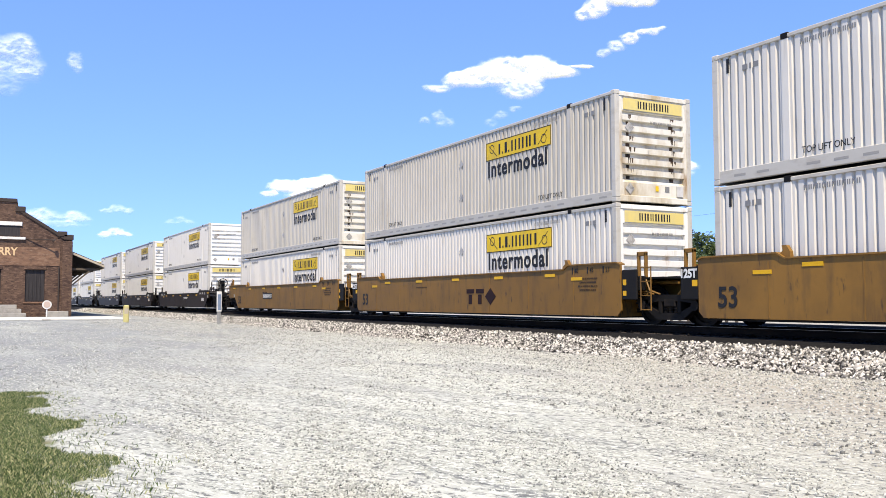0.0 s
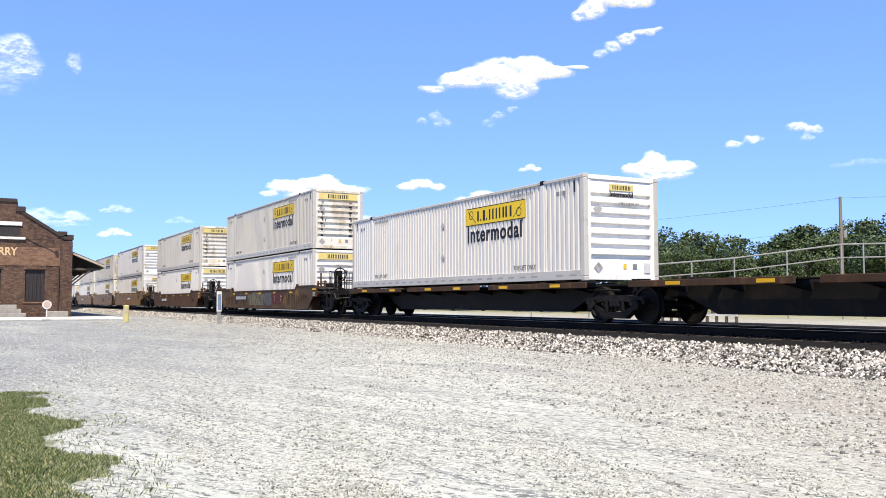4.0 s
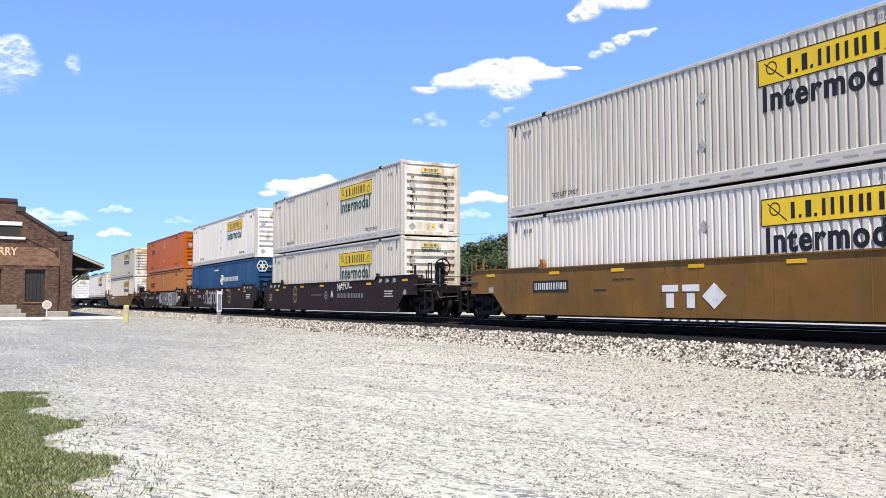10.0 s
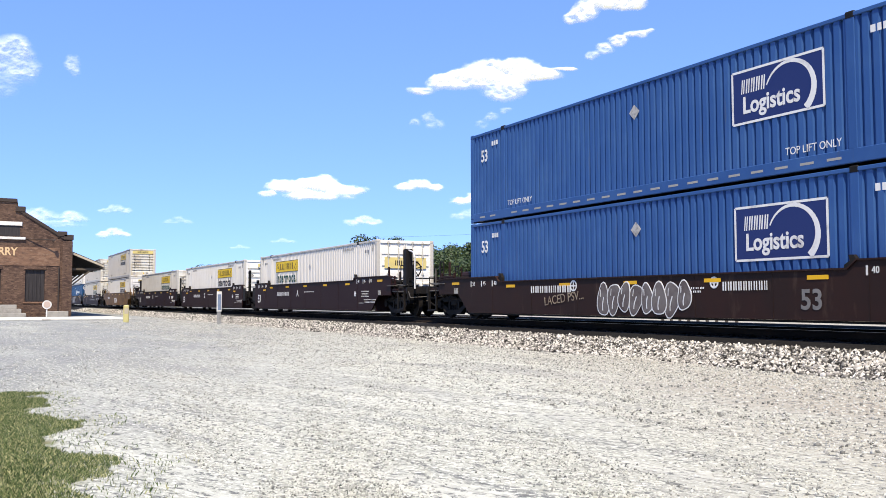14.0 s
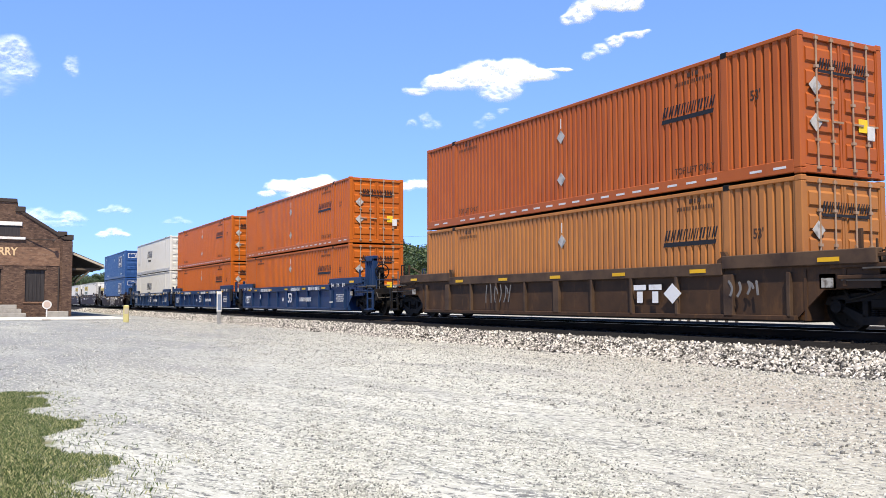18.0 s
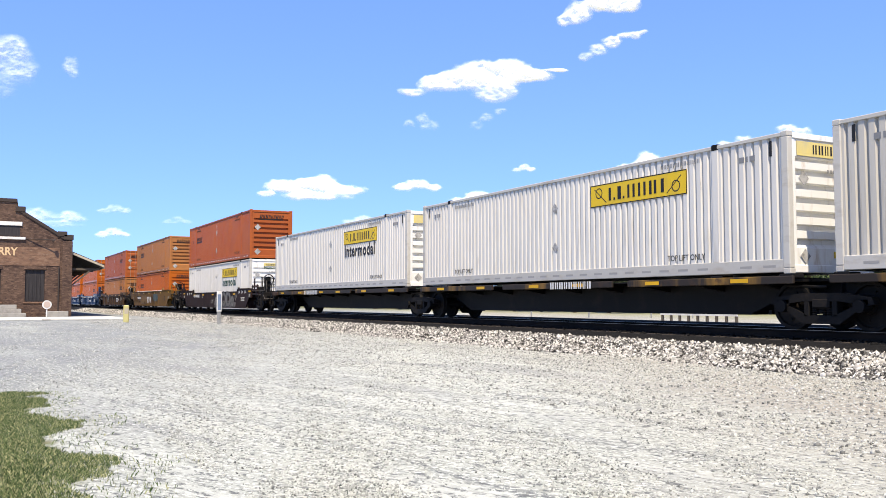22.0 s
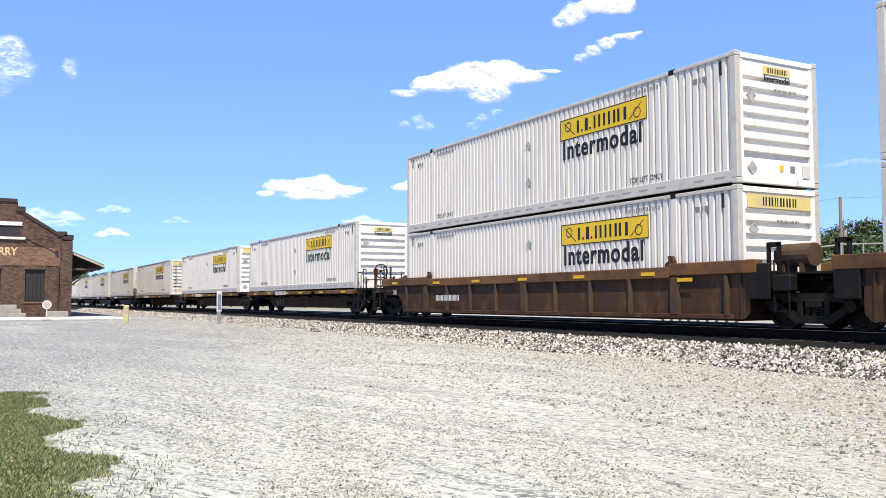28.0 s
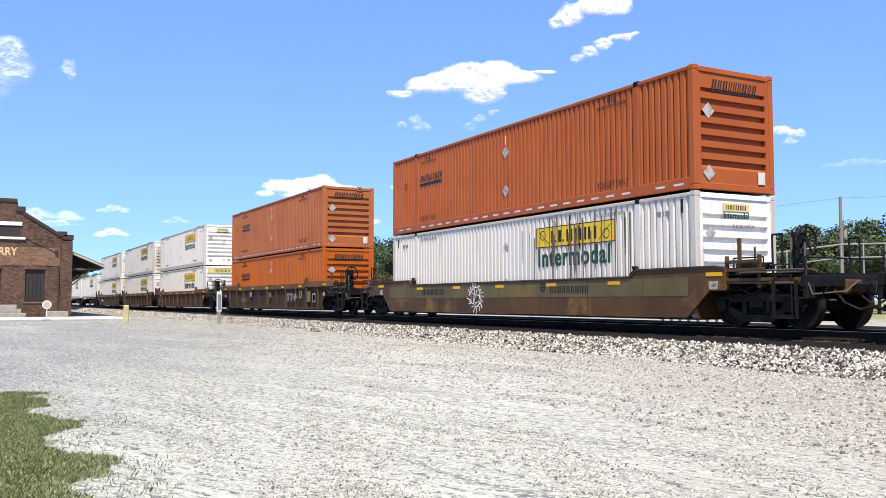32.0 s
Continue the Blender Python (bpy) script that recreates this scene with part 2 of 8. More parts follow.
TINY = {"rail_slot", "serial_bar", "name_bar", "number_bar", "note_bar", "end_bar", "end_serial", "height_note", "door_note", "sprayed_stroke", "sprayed_outline", "sprayed_shape", "sign_border", "weld_seam", "brake_rigging", "end_rail", "handrail", "end_hose", "end_fence", "stain_run", "rust_run", "length_tick", "spring"}


def part(name, shape, mat, parent, label="", at=None, smooth=False):
    """One mesh under a thing or a part. shape: a Shape, or a mesh that is already there."""
    me = shape.mesh(name, mat, smooth) if isinstance(shape, Shape) else shape
    ob = new(name, me)
    ob.parent = parent
    if at is not None:
        ob.matrix_basis = at
    return tagged(ob, label, kind="stuff" if name in TINY else "")


def thing(name, label, category, group="", kind="", m=None):
    ob = new(name)
    if m is not None:
        ob.matrix_basis = m
    return tagged(ob, label, category, group, kind)


TEXTS = {}


def words(text, size, mat, squeeze=1.0, bold=0.0, wide=1.0):
    """Flat letters, centred, standing in the plane across y and read from -y."""
    key = (text, size, mat.name, squeeze, bold, wide)
    if key not in TEXTS:
        cu = bpy.data.curves.new("lettering", "FONT")
        cu.body, cu.size, cu.align_x, cu.align_y = text, size, "CENTER", "CENTER"
        cu.resolution_u, cu.offset, cu.extrude, cu.space_character = 4, bold, 0.002, wide
        tmp = bpy.data.objects.new("lettering", cu)
        me = bpy.data.meshes.new_from_object(tmp)
        me.transform(Matrix.Rotation(radians(90), 4, "X") @ Matrix.Diagonal((squeeze, 1, 1, 1)))
        me.materials.clear()
        me.materials.append(mat)
        bpy.data.objects.remove(tmp)
        TEXTS[key] = me
    return TEXTS[key]
# ---------------------------------------------------------------- ground, ballast, track
TRACK_Y, RAIL_Z = 15.70, 0.60


def ground_material():
    m = bpy.data.materials.new("pale_gravel_lot")
    m.use_nodes = True
    n, l = m.node_tree.nodes, m.node_tree.links
    b = n["Principled BSDF"]
    b.inputs["Roughness"].default_value = 0.95
    tc = n.new("ShaderNodeTexCoord")

    def noise_at(scale, detail, stretch=(1, 1, 1), turn=0.0, rough=0.6):
        mp = n.new("ShaderNodeMapping")
        mp.vector_type = "TEXTURE"
        mp.inputs["Scale"].default_value = stretch
        mp.inputs["Rotation"].default_value = (0, 0, turn)
        l.new(tc.outputs["Object"], mp.inputs[0])
        t = n.new("ShaderNodeTexNoise")
        t.inputs["Scale"].default_value, t.inputs["Detail"].default_value, t.inputs["Roughness"].default_value = scale, detail, rough
        l.new(mp.outputs[0], t.inputs["Vector"])
        return t.outputs[0]

    def blend(fac, low, high, a, c):
        r = n.new("ShaderNodeMapRange")
        r.inputs[1].default_value, r.inputs[2].default_value = low, high
        l.new(fac, r.inputs[0])
        x = n.new("ShaderNodeMix")
        x.data_type = "RGBA"
        l.new(r.outputs[0], x.inputs[0])
        for k, v in ((6, a), (7, c)):
            if isinstance(v, tuple):
                x.inputs[k].default_value = (*v, 1)
            else:
                l.new(v, x.inputs[k])
        return x.outputs[2]

    # dusty pale limestone with tan earth, wheel tracks across the lot and dark grit
    sep = n.new("ShaderNodeSeparateXYZ")
    l.new(tc.outputs["Object"], sep.inputs[0])
    col = blend(noise_at(0.16, 4), 0.36, 0.64, (0.505, 0.510, 0.425), (0.385, 0.392, 0.333))
    col = blend(noise_at(0.22, 4, (2.2, 0.6, 1), 0.3), 0.56, 0.72, col, (0.390, 0.360, 0.275))
    col = blend(noise_at(0.9, 5, (5.0, 0.55, 1), 0.33), 0.50, 0.62, col, (0.570, 0.575, 0.495))
    col = blend(noise_at(1.1, 6, (6.0, 0.5, 1), 0.26), 0.53, 0.64, col, (0.235, 0.245, 0.222))
    col = blend(noise_at(5.0, 5, (1.6, 0.7, 1), 0.3, 0.7), 0.54, 0.70, col, (0.230, 0.235, 0.210))
    col = blend(noise_at(8.5, 5, (1.25, 0.9, 1), 0.3, 0.72), 0.53, 0.61, col, (0.150, 0.155, 0.142))
    col = blend(noise_at(24.0, 3), 0.50, 0.60, col, (0.585, 0.590, 0.510))
    col = blend(noise_at(0.9, 5, (14.0, 2.4, 1), 0.2), 0.50, 0.64, col, (0.27, 0.27, 0.25))
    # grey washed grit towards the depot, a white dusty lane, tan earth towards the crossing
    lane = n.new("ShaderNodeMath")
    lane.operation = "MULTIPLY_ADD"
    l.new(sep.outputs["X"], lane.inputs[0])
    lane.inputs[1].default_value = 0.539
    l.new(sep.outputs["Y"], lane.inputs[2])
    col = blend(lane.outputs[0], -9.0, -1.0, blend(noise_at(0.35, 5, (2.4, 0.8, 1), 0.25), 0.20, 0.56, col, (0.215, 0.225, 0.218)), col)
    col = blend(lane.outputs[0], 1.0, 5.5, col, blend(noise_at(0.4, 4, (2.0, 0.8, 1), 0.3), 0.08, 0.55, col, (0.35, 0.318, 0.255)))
    # loose grit over everything: dark chips and bleached ones
    col = blend(noise_at(10.0, 5, (1.7, 0.75, 1), 0.3, 0.72), 0.545, 0.605, col, (0.125, 0.130, 0.122))
    col = blend(noise_at(17.0, 3, (1.5, 0.8, 1), 0.3, 0.65), 0.58, 0.64, col, (0.640, 0.645, 0.565))
    # the grassy verge's earth
    edge = n.new("ShaderNodeMath")
    edge.operation = "MULTIPLY_ADD"
    l.new(noise_at(1.3, 4), edge.inputs[0])
    edge.inputs[1].default_value = -1.3
    l.new(sep.outputs["Y"], edge.inputs[2])
    soil = blend(noise_at(9.0, 4), 0.4, 0.65, (0.13, 0.145, 0.055), (0.25, 0.22, 0.12))
    verge = blend(edge.outputs[0], -0.28, -0.02, soil, col)
    col = blend(sep.outputs["X"], -13.2, -12.4, col, verge)
    # beyond the track: pale yard first, then dry grass
    green = blend(noise_at(0.5, 5), 0.35, 0.65, (0.16, 0.17, 0.06), (0.36, 0.33, 0.19))
    col = blend(sep.outputs["Y"], 38.0, 56.0, col, green)
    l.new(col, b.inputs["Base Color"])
    bp = n.new("ShaderNodeBump")
    bp.inputs["Strength"].default_value, bp.inputs["Distance"].default_value = 0.9, 0.035
    l.new(noise_at(20.0, 4, (1, 1, 1), 0, 0.7), bp.inputs["Height"])
    l.new(bp.outputs[0], b.inputs["Normal"])
    return m


LOT = ground_material()
STONE = material("ballast_stone", (0.36, 0.34, 0.32), 0.9, 0, (), 0.2, 20)
PEBBLE = material("pale_pebble", (0.46, 0.43, 0.38), 0.9, 0, (), 0.2, 40)
STREWN = material("dusty_stone", (0.4, 0.38, 0.35), 0.9, 0, (), 0.2, 30)
for mat_, lo_, hi_ in ((STONE, (0.016, 0.015, 0.014), (0.70, 0.665, 0.60)), (PEBBLE, (0.075, 0.077, 0.072), (0.60, 0.60, 0.53)), (STREWN, (0.060, 0.060, 0.057), (0.58, 0.57, 0.51))):
    geo_ = mat_.node_tree.nodes.new("ShaderNodeNewGeometry")
    mix_ = mat_.node_tree.nodes.new("ShaderNodeMix")
    mix_.data_type = "RGBA"
    mix_.inputs[6].default_value, mix_.inputs[7].default_value = (*lo_, 1), (*hi_, 1)
    pow_ = mat_.node_tree.nodes.new("ShaderNodeMath")
    pow_.operation = "POWER"
    pow_.inputs[1].default_value = 1.6 if mat_ is STONE else 0.75
    mat_.node_tree.links.new(geo_.outputs["Random Per Island"], pow_.inputs[0])
    mat_.node_tree.links.new(pow_.outputs[0], mix_.inputs[0])
    mat_.node_tree.links.new(mix_.outputs[2], mat_.node_tree.nodes["Principled BSDF"].inputs["Base Color"])


def lot_height(x, y):
    """Height of the bare lot: shallow ruts and swells, flat under the buildings and the track."""
    r = 0.0
    if -70 < x < 40 and y < 13:
        r = 0.035 * noise.noise((x * 0.25, y * 0.5, 0.0)) + 0.018 * noise.noise((x * 0.5, y * 2.2, 3.0))
    return r


def ground():
    xs = sorted(set([-3000, -1400, -700, -350, -200, -130] + list(np.arange(-100, 30.01, 0.8)) + [45, 80, 160, 350, 700, 1400, 3000]))
    ys = sorted(set([-3000, -1000, -300, -100, -40, -15] + list(np.arange(-4, 13.01, 0.4)) + [14.5, 17, 20, 26, 40, 80, 150, 300, 700, 1500, 3000]))
    vs = [(x, y, lot_height(x, y)) for x in xs for y in ys]
    k = len(ys)
    fs = [(i * k + j, (i + 1) * k + j, (i + 1) * k + j + 1, i * k + j + 1) for i in range(len(xs) - 1) for j in range(k - 1)]
    ob = new("ground", Shape().add(vs, fs).mesh("ground", LOT, True))
    tagged(ob, "pale dusty gravel lot with faint wheel tracks and grass beyond", "ground", kind="structure")


ground()

# near-black base: the shade under the train is painted into the stone colour
SHADED_BED = material("ballast_bed", (0.011, 0.010, 0.0095), 0.95, 0, [((0.007, 0.0065, 0.006), 14.0, 0.42, 0.62, (1, 1, 1)), ((0.045, 0.042, 0.04), 22.0, 0.60, 0.72, (1, 1, 1))], 0.8, 18)


def ballast():
    prof = [(-3.35, -0.05), (-2.6, 0.085), (-1.75, 0.28), (-1.42, 0.395), (-1.1, 0.404), (1.35, 0.39), (1.7, 0.42), (2.3, 0.605), (2.6, 0.605), (3.9, -0.05)]
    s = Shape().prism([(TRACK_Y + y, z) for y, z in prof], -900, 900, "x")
    bed = tagged(new("ballast_bed", s.mesh("ballast_bed", SHADED_BED)), "crushed stone track bed with sloping shoulders, train's shade in its near-black colour", "ballast", kind="structure")
    rng = np.random.default_rng(5)
    base = np.array([(1, 0, 0), (-1, 0, 0), (0, 1, 0), (0, -1, 0), (0, 0, 1), (0, 0, -1)], float)
    tri = np.array([(0, 2, 4), (2, 1, 4), (1, 3, 4), (3, 0, 4), (2, 0, 5), (1, 2, 5), (3, 1, 5), (0, 3, 5)])

    def stones(name, place, size, mat, label):
        n = len(place)
        v = base[None] * rng.uniform(0.55, 1.25, (n, 6, 1)) * (size[:, None] * rng.uniform(0.7, 1.3, (n, 3)))[:, None, :]
        a, c = rng.uniform(0, 6.28, n), rng.uniform(-0.9, 0.9, n)
        ca, sa, cc, sc = np.cos(a), np.sin(a), np.cos(c), np.sin(c)
        y2, z2 = v[..., 1] * cc[:, None] - v[..., 2] * sc[:, None], v[..., 1] * sc[:, None] + v[..., 2] * cc[:, None]
        v = np.stack([v[..., 0] * ca[:, None] - y2 * sa[:, None], v[..., 0] * sa[:, None] + y2 * ca[:, None], z2], -1) + place[:, None, :]
        me = bpy.data.meshes.new(name)
        f = (tri[None] + 6 * np.arange(n)[:, None, None]).reshape(-1, 3)
        me.vertices.add(6 * n)
        me.vertices.foreach_set("co", v.reshape(-1))
        me.loops.add(f.size)
        me.loops.foreach_set("vertex_index", f.reshape(-1).astype(np.int32))
        me.polygons.add(len(f))
        me.polygons.foreach_set("loop_start", np.arange(0, f.size, 3, dtype=np.int32))
        me.update()
        me.materials.append(mat)
        tagged(new(name, me), label, "stones", kind="stuff")

    def surface(y):
        return np.interp(y, [p[0] + TRACK_Y for p in prof], [p[1] for p in prof])

    n = 58000
    x = -4 - 126 * rng.uniform(0, 1, n) ** 2.0
    # stones stop short of the rail; the bed's painted shade shows as a band
    y = TRACK_Y - 3.7 + 1.98 * rng.uniform(0, 1, n) ** 0.8
    stones("ballast_stones", np.stack([x, y, np.maximum(surface(y), 0) + 0.005], 1), rng.uniform(0.024, 0.056, n) * (1 + np.maximum(0, -x - 50) * 0.008), STONE, "loose grey and white crushed ballast stones")
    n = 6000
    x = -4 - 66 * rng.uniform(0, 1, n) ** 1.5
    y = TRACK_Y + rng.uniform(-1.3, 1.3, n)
    # crib stones share the bed's colour with the shade painted in
    stones("crib_stones", np.stack([x, y, surface(y) + 0.005], 1), rng.uniform(0.022, 0.045, n), SHADED_BED, "crushed stones between the sleepers, painted as dark as the shaded bed")
    n = 62000
    x = -3 - 60 * rng.uniform(0, 1, n) ** 1.4
    y = TRACK_Y - 3.1 - 6.8 * rng.uniform(0, 1, n) ** 2.0
    z = np.array([lot_height(a, b) for a, b in zip(x, y)])
    stones("strewn_stones", np.stack([x, y, z + 0.004], 1), 0.007 + 0.019 * rng.uniform(0, 1, n) ** 1.8, STREWN, "ballast stones strewn over the edge of the lot")
    n = 150000
    d = 5.2 + 50 * rng.uniform(0, 1, n) ** 2.0
    w = YAW + rng.uniform(-0.50, 0.50, n)
    x, y = -np.cos(w) * d, np.sin(w) * d
    ok = (y < TRACK_Y - 3.0) & ((y > 1.5) | (x < -13))
    ca, sa = math.cos(0.33), math.sin(0.33)
    drift = np.array([noise.noise(((a * ca - b * sa) * 0.16, (a * sa + b * ca) * 1.3, 7.0)) for a, b in zip(x, y)])
    ok &= drift + rng.uniform(-0.35, 0.35, n) + np.where(y + 0.539 * x < -0.5, 0.3, 0.0) > 0.02
    x, y, d = x[ok], y[ok], d[ok]
    z = np.array([lot_height(a, b) for a, b in zip(x, y)])
    stones("lot_pebbles", np.stack([x, y, z + 0.002], 1), 0.004 + (0.007 + 0.0004 * d) * rng.uniform(0, 1, len(x)) ** 1.6, PEBBLE, "small pale pebbles strewn over the gravel lot")


ballast()

GRASS = material("verge_grass", (0.12, 0.15, 0.035), 0.7)
g_geo = GRASS.node_tree.nodes.new("ShaderNodeNewGeometry")
g_ramp = GRASS.node_tree.nodes.new("ShaderNodeValToRGB")
g_ramp.color_ramp.elements[0].color, g_ramp.color_ramp.elements[1].color = (0.030, 0.056, 0.018, 1), (0.44, 0.42, 0.22, 1)
g_mid = g_ramp.color_ramp.elements.new(0.6)
g_mid.color = (0.130, 0.172, 0.068, 1)
GRASS.node_tree.links.new(g_geo.outputs["Random Per Island"], g_ramp.inputs[0])
GRASS.node_tree.links.new(g_ramp.outputs[0], GRASS.node_tree.nodes["Principled BSDF"].inputs["Base Color"])


def verge():
    """Short mown grass along the lot's near edge, ragged towards the gravel."""
    rng = np.random.default_rng(8)
    n = 240000
    x, y = rng.uniform(-12.9, -4.4, n), rng.uniform(-2.2, 1.6, n)
    lim = np.array([0.72 + 0.5 * noise.noise((a * 0.8, 0.0, 4.0)) + 0.35 * noise.noise((a * 2.6, b * 2.0, 1.0)) for a, b in zip(x, y)])
    bare = np.array([noise.noise((a * 1.6, b * 1.6, 9.0)) for a, b in zip(x, y)])
    ok = (y < lim) & (bare < 0.42) | ((y < lim + 0.5) & (rng.uniform(0, 1, n) < 0.05))
    x, y = x[ok], y[ok]
    m = len(x)
    z = np.array([lot_height(a, b) for a, b in zip(x, y)])
    hgt, wid = rng.uniform(0.010, 0.036, m), rng.uniform(0.0014, 0.0036, m)
    a, lean = rng.uniform(0, 6.283, m), rng.uniform(0.1, 1.0, m) * hgt
    b = rng.uniform(0, 6.283, m)
    dx, dy = np.cos(a) * wid, np.sin(a) * wid
    v = np.stack([np.stack([x - dx, y - dy, z - 0.01], 1), np.stack([x + dx, y + dy, z - 0.01], 1),
                  np.stack([x + 0.3 * lean * np.cos(b) + 0.6 * dx, y + 0.3 * lean * np.sin(b) + 0.6 * dy, z + 0.6 * hgt], 1),
                  np.stack([x + lean * np.cos(b), y + lean * np.sin(b), z + hgt], 1)], 1)
    me = bpy.data.meshes.new("verge_grass")
    me.from_pydata(v.reshape(-1, 3).tolist(), [], [t for i in range(m) for t in ((4 * i, 4 * i + 1, 4 * i + 2), (4 * i, 4 * i + 2, 4 * i + 3))])
    me.materials.append(GRASS)
    tagged(new("verge_grass", me), "short patchy green and straw grass", "grass", kind="stuff")


verge()

TIMBER = material("sleeper_timber", (0.03, 0.024, 0.02), 0.9, 0, [((0.12, 0.10, 0.085), 3.0, 0.45, 0.75, (1, 8, 8))], 0.3, 20, 0.25)
RAIL_SIDE = material("rusty_rail", (0.014, 0.010, 0.008), 0.95, 0.0, [((0.035, 0.022, 0.014), 3.0, 0.45, 0.75, (0.3, 1, 1))], 0.1, 15)


def track():
    t = thing("railway_track", "rusty steel rails with bright heads on dark timber sleepers", "track", kind="structure")
    web = [(-0.075, 0), (0.075, 0), (0.075, 0.012), (0.012, 0.035), (0.012, 0.13), (0.036, 0.14), (0.036, 0.166), (-0.036, 0.166), (-0.036, 0.14), (-0.012, 0.13), (-0.012, 0.035), (-0.075, 0.012)]
    for side in (-1, 1):
        y = TRACK_Y + side * 0.755
        rail = part("rail", Shape().prism([(y + a, RAIL_Z - 0.17 + b) for a, b in web], -900, 900, "x"), RAIL_SIDE, t, "rusty rail with a worn head")
        part("railhead", Shape().box(-900, 900, y - 0.031, y + 0.031, RAIL_Z - 0.005, RAIL_Z), TREAD, rail, "bright worn running surface")
    sleeper = Shape().box(-0.115, 0.115, -1.3, 1.3, -0.17, 0.0, 0.012).mesh("sleeper", TIMBER)
    plate = Shape()
    for side in (-1, 1):
        plate.box(-0.10, 0.10, side * 0.755 - 0.17, side * 0.755 + 0.17, 0.0, 0.02)
        for a in (-0.07, 0.07):
            plate.box(a - 0.02, a + 0.02, side * 0.755 - 0.12, side * 0.755 + 0.12, 0.02, 0.04)
    plate = plate.mesh("tie_plate", RAIL_SIDE)
    rest = Shape()
    for i in range(520):
        x = 6 - 0.53 * i
        if i < 170:
            part("sleeper", sleeper, TIMBER, t, at=pose(x, TRACK_Y + random.uniform(-0.03, 0.03), RAIL_Z - 0.19, 0, 0, random.uniform(-1, 1)))
            if i < 90:
                part("tie_plate", plate, RAIL_SIDE, t, at=pose(x, TRACK_Y, RAIL_Z - 0.189))
        else:
            rest.box(x - 0.115, x + 0.115, TRACK_Y - 1.3, TRACK_Y + 1.3, RAIL_Z - 0.35, RAIL_Z - 0.19)
    tagged(part("sleeper_row", rest, TIMBER, t, "dark timber sleepers further down the line"), kind="stuff")


track()
# ---------------------------------------------------------------- containers
LEN, WID, HIG = 16.154, 2.591, 2.896
H = LEN / 2
POST = 6.10                      # lifting posts, from the middle


def ribs(x0, x1, z0, z1, y, depth=0.056, pitch=0.215):
    """A sheet with upright ribs, standing across y."""
    n = max(1, round((x1 - x0) / pitch))
    p = (x1 - x0) / n
    row = [(x0, y)]
    for i in range(n):
        a = x0 + i * p
        row += [(a + 0.30 * p, y), (a + 0.44 * p, y + depth), (a + 0.58 * p, y + depth), (a + 0.74 * p, y)]
    row.append((x1, y))
    k = len(row)
    vs = [(a, b, z0) for a, b in row] + [(a, b, z1) for a, b in row]
    return Shape().add(vs, [(i, i + 1, i + 1 + k, i + k) for i in range(k - 1)])


def bars(text_widths, height, gap, slant=0.0):
    """Plain upright bars in place of a name: widths of the blocks."""
    s, x = Shape(), -(sum(text_widths) + gap * (len(text_widths) - 1)) / 2
    for w in text_widths:
        s.prism([(x, -height / 2), (x + w, -height / 2), (x + w + slant, height / 2), (x + slant, height / 2)], -0.002, 0.002, "y")
        x += w + gap
    return s


def name_row(n, width, height, mat, slant=0.0, seed=1):
    r = random.Random(seed)
    w = [r.choice((0.6, 0.8, 1.0, 1.0)) for _ in range(n)]
    w = [v * a for a in w for v in (0.30, 0.30)]
    gaps = [0.26 if i % 2 == 0 else 0.40 for i in range(2 * n - 1)]
    k = width / (sum(w) + sum(gaps))
    s, x = Shape(), -width / 2
    for a, gap in zip(w, gaps + [0]):
        s.prism([(x, -height / 2), (x + a * k, -height / 2), (x + a * k + slant, height / 2), (x + slant, height / 2)], -0.002, 0.002, "y")
        x += (a + gap) * k
    return s.mesh("name_bar", mat)


CACHE = {}


def shared(key, make):
    if key not in CACHE:
        CACHE[key] = make()
    return CACHE[key]


def diamond(r, mat):
    return Shape().prism([(0, -r), (r, 0), (0, r), (-r, 0)], -0.004, 0.004, "y").mesh("placard", mat)


def louvre_wall(mat):
    """End wall with lying ribs; the outside looks along +x."""
    prof = [(-0.035, 0.16), (-0.035, 0.52)]
    z = 0.60
    for i in range(6):
        prof += [(-0.120, z + 0.005), (-0.130, z + 0.105), (-0.028, z + 0.122), (-0.028, z + 0.27)]
        z += 0.283
    prof += [(-0.150, z - 0.02), (-0.150, z + 0.07), (-0.04, z + 0.09), (-0.04, 2.76)]
    vs = [(H + a, -1.05, b) for a, b in prof] + [(H + a, 1.05, b) for a, b in prof]
    k = len(prof)
    s = Shape().add(vs, [(i, i + 1, i + 1 + k, i + k) for i in range(k - 1)])
    for y in (-1.16, 1.045):
        s.box(H - 0.17, H - 0.024, y, y + 0.115, 0.16, 2.76, 0.012)
    return s.mesh("end_wall", mat)


def rust_runs():
    """Dark runs down two lines of the end wall."""
    r = random.Random(31)
    s = Shape()
    for y in (-0.80, 0.68):
        for i in range(6):
            z = 0.60 + 0.283 * i
            for k in range(5):
                w, c, low = r.uniform(0.006, 0.028), y + r.gauss(0, 0.05), r.uniform(0.03, 0.15)
                s.prism([(c - w, z + 0.272), (c - w * 0.5, z + 0.272 - low), (c + w * 0.6, z + 0.272 - low * r.uniform(0.7, 1.0)), (c + w, z + 0.272)], H - 0.028, H - 0.0245 + 0.0004 * k, "x")
            w = r.uniform(0.04, 0.09)
            s.box(H - 0.125, H - 0.118, y - w, y + w, z + 0.01, z + 0.10)
    return s.mesh("rust_run", GRIME)


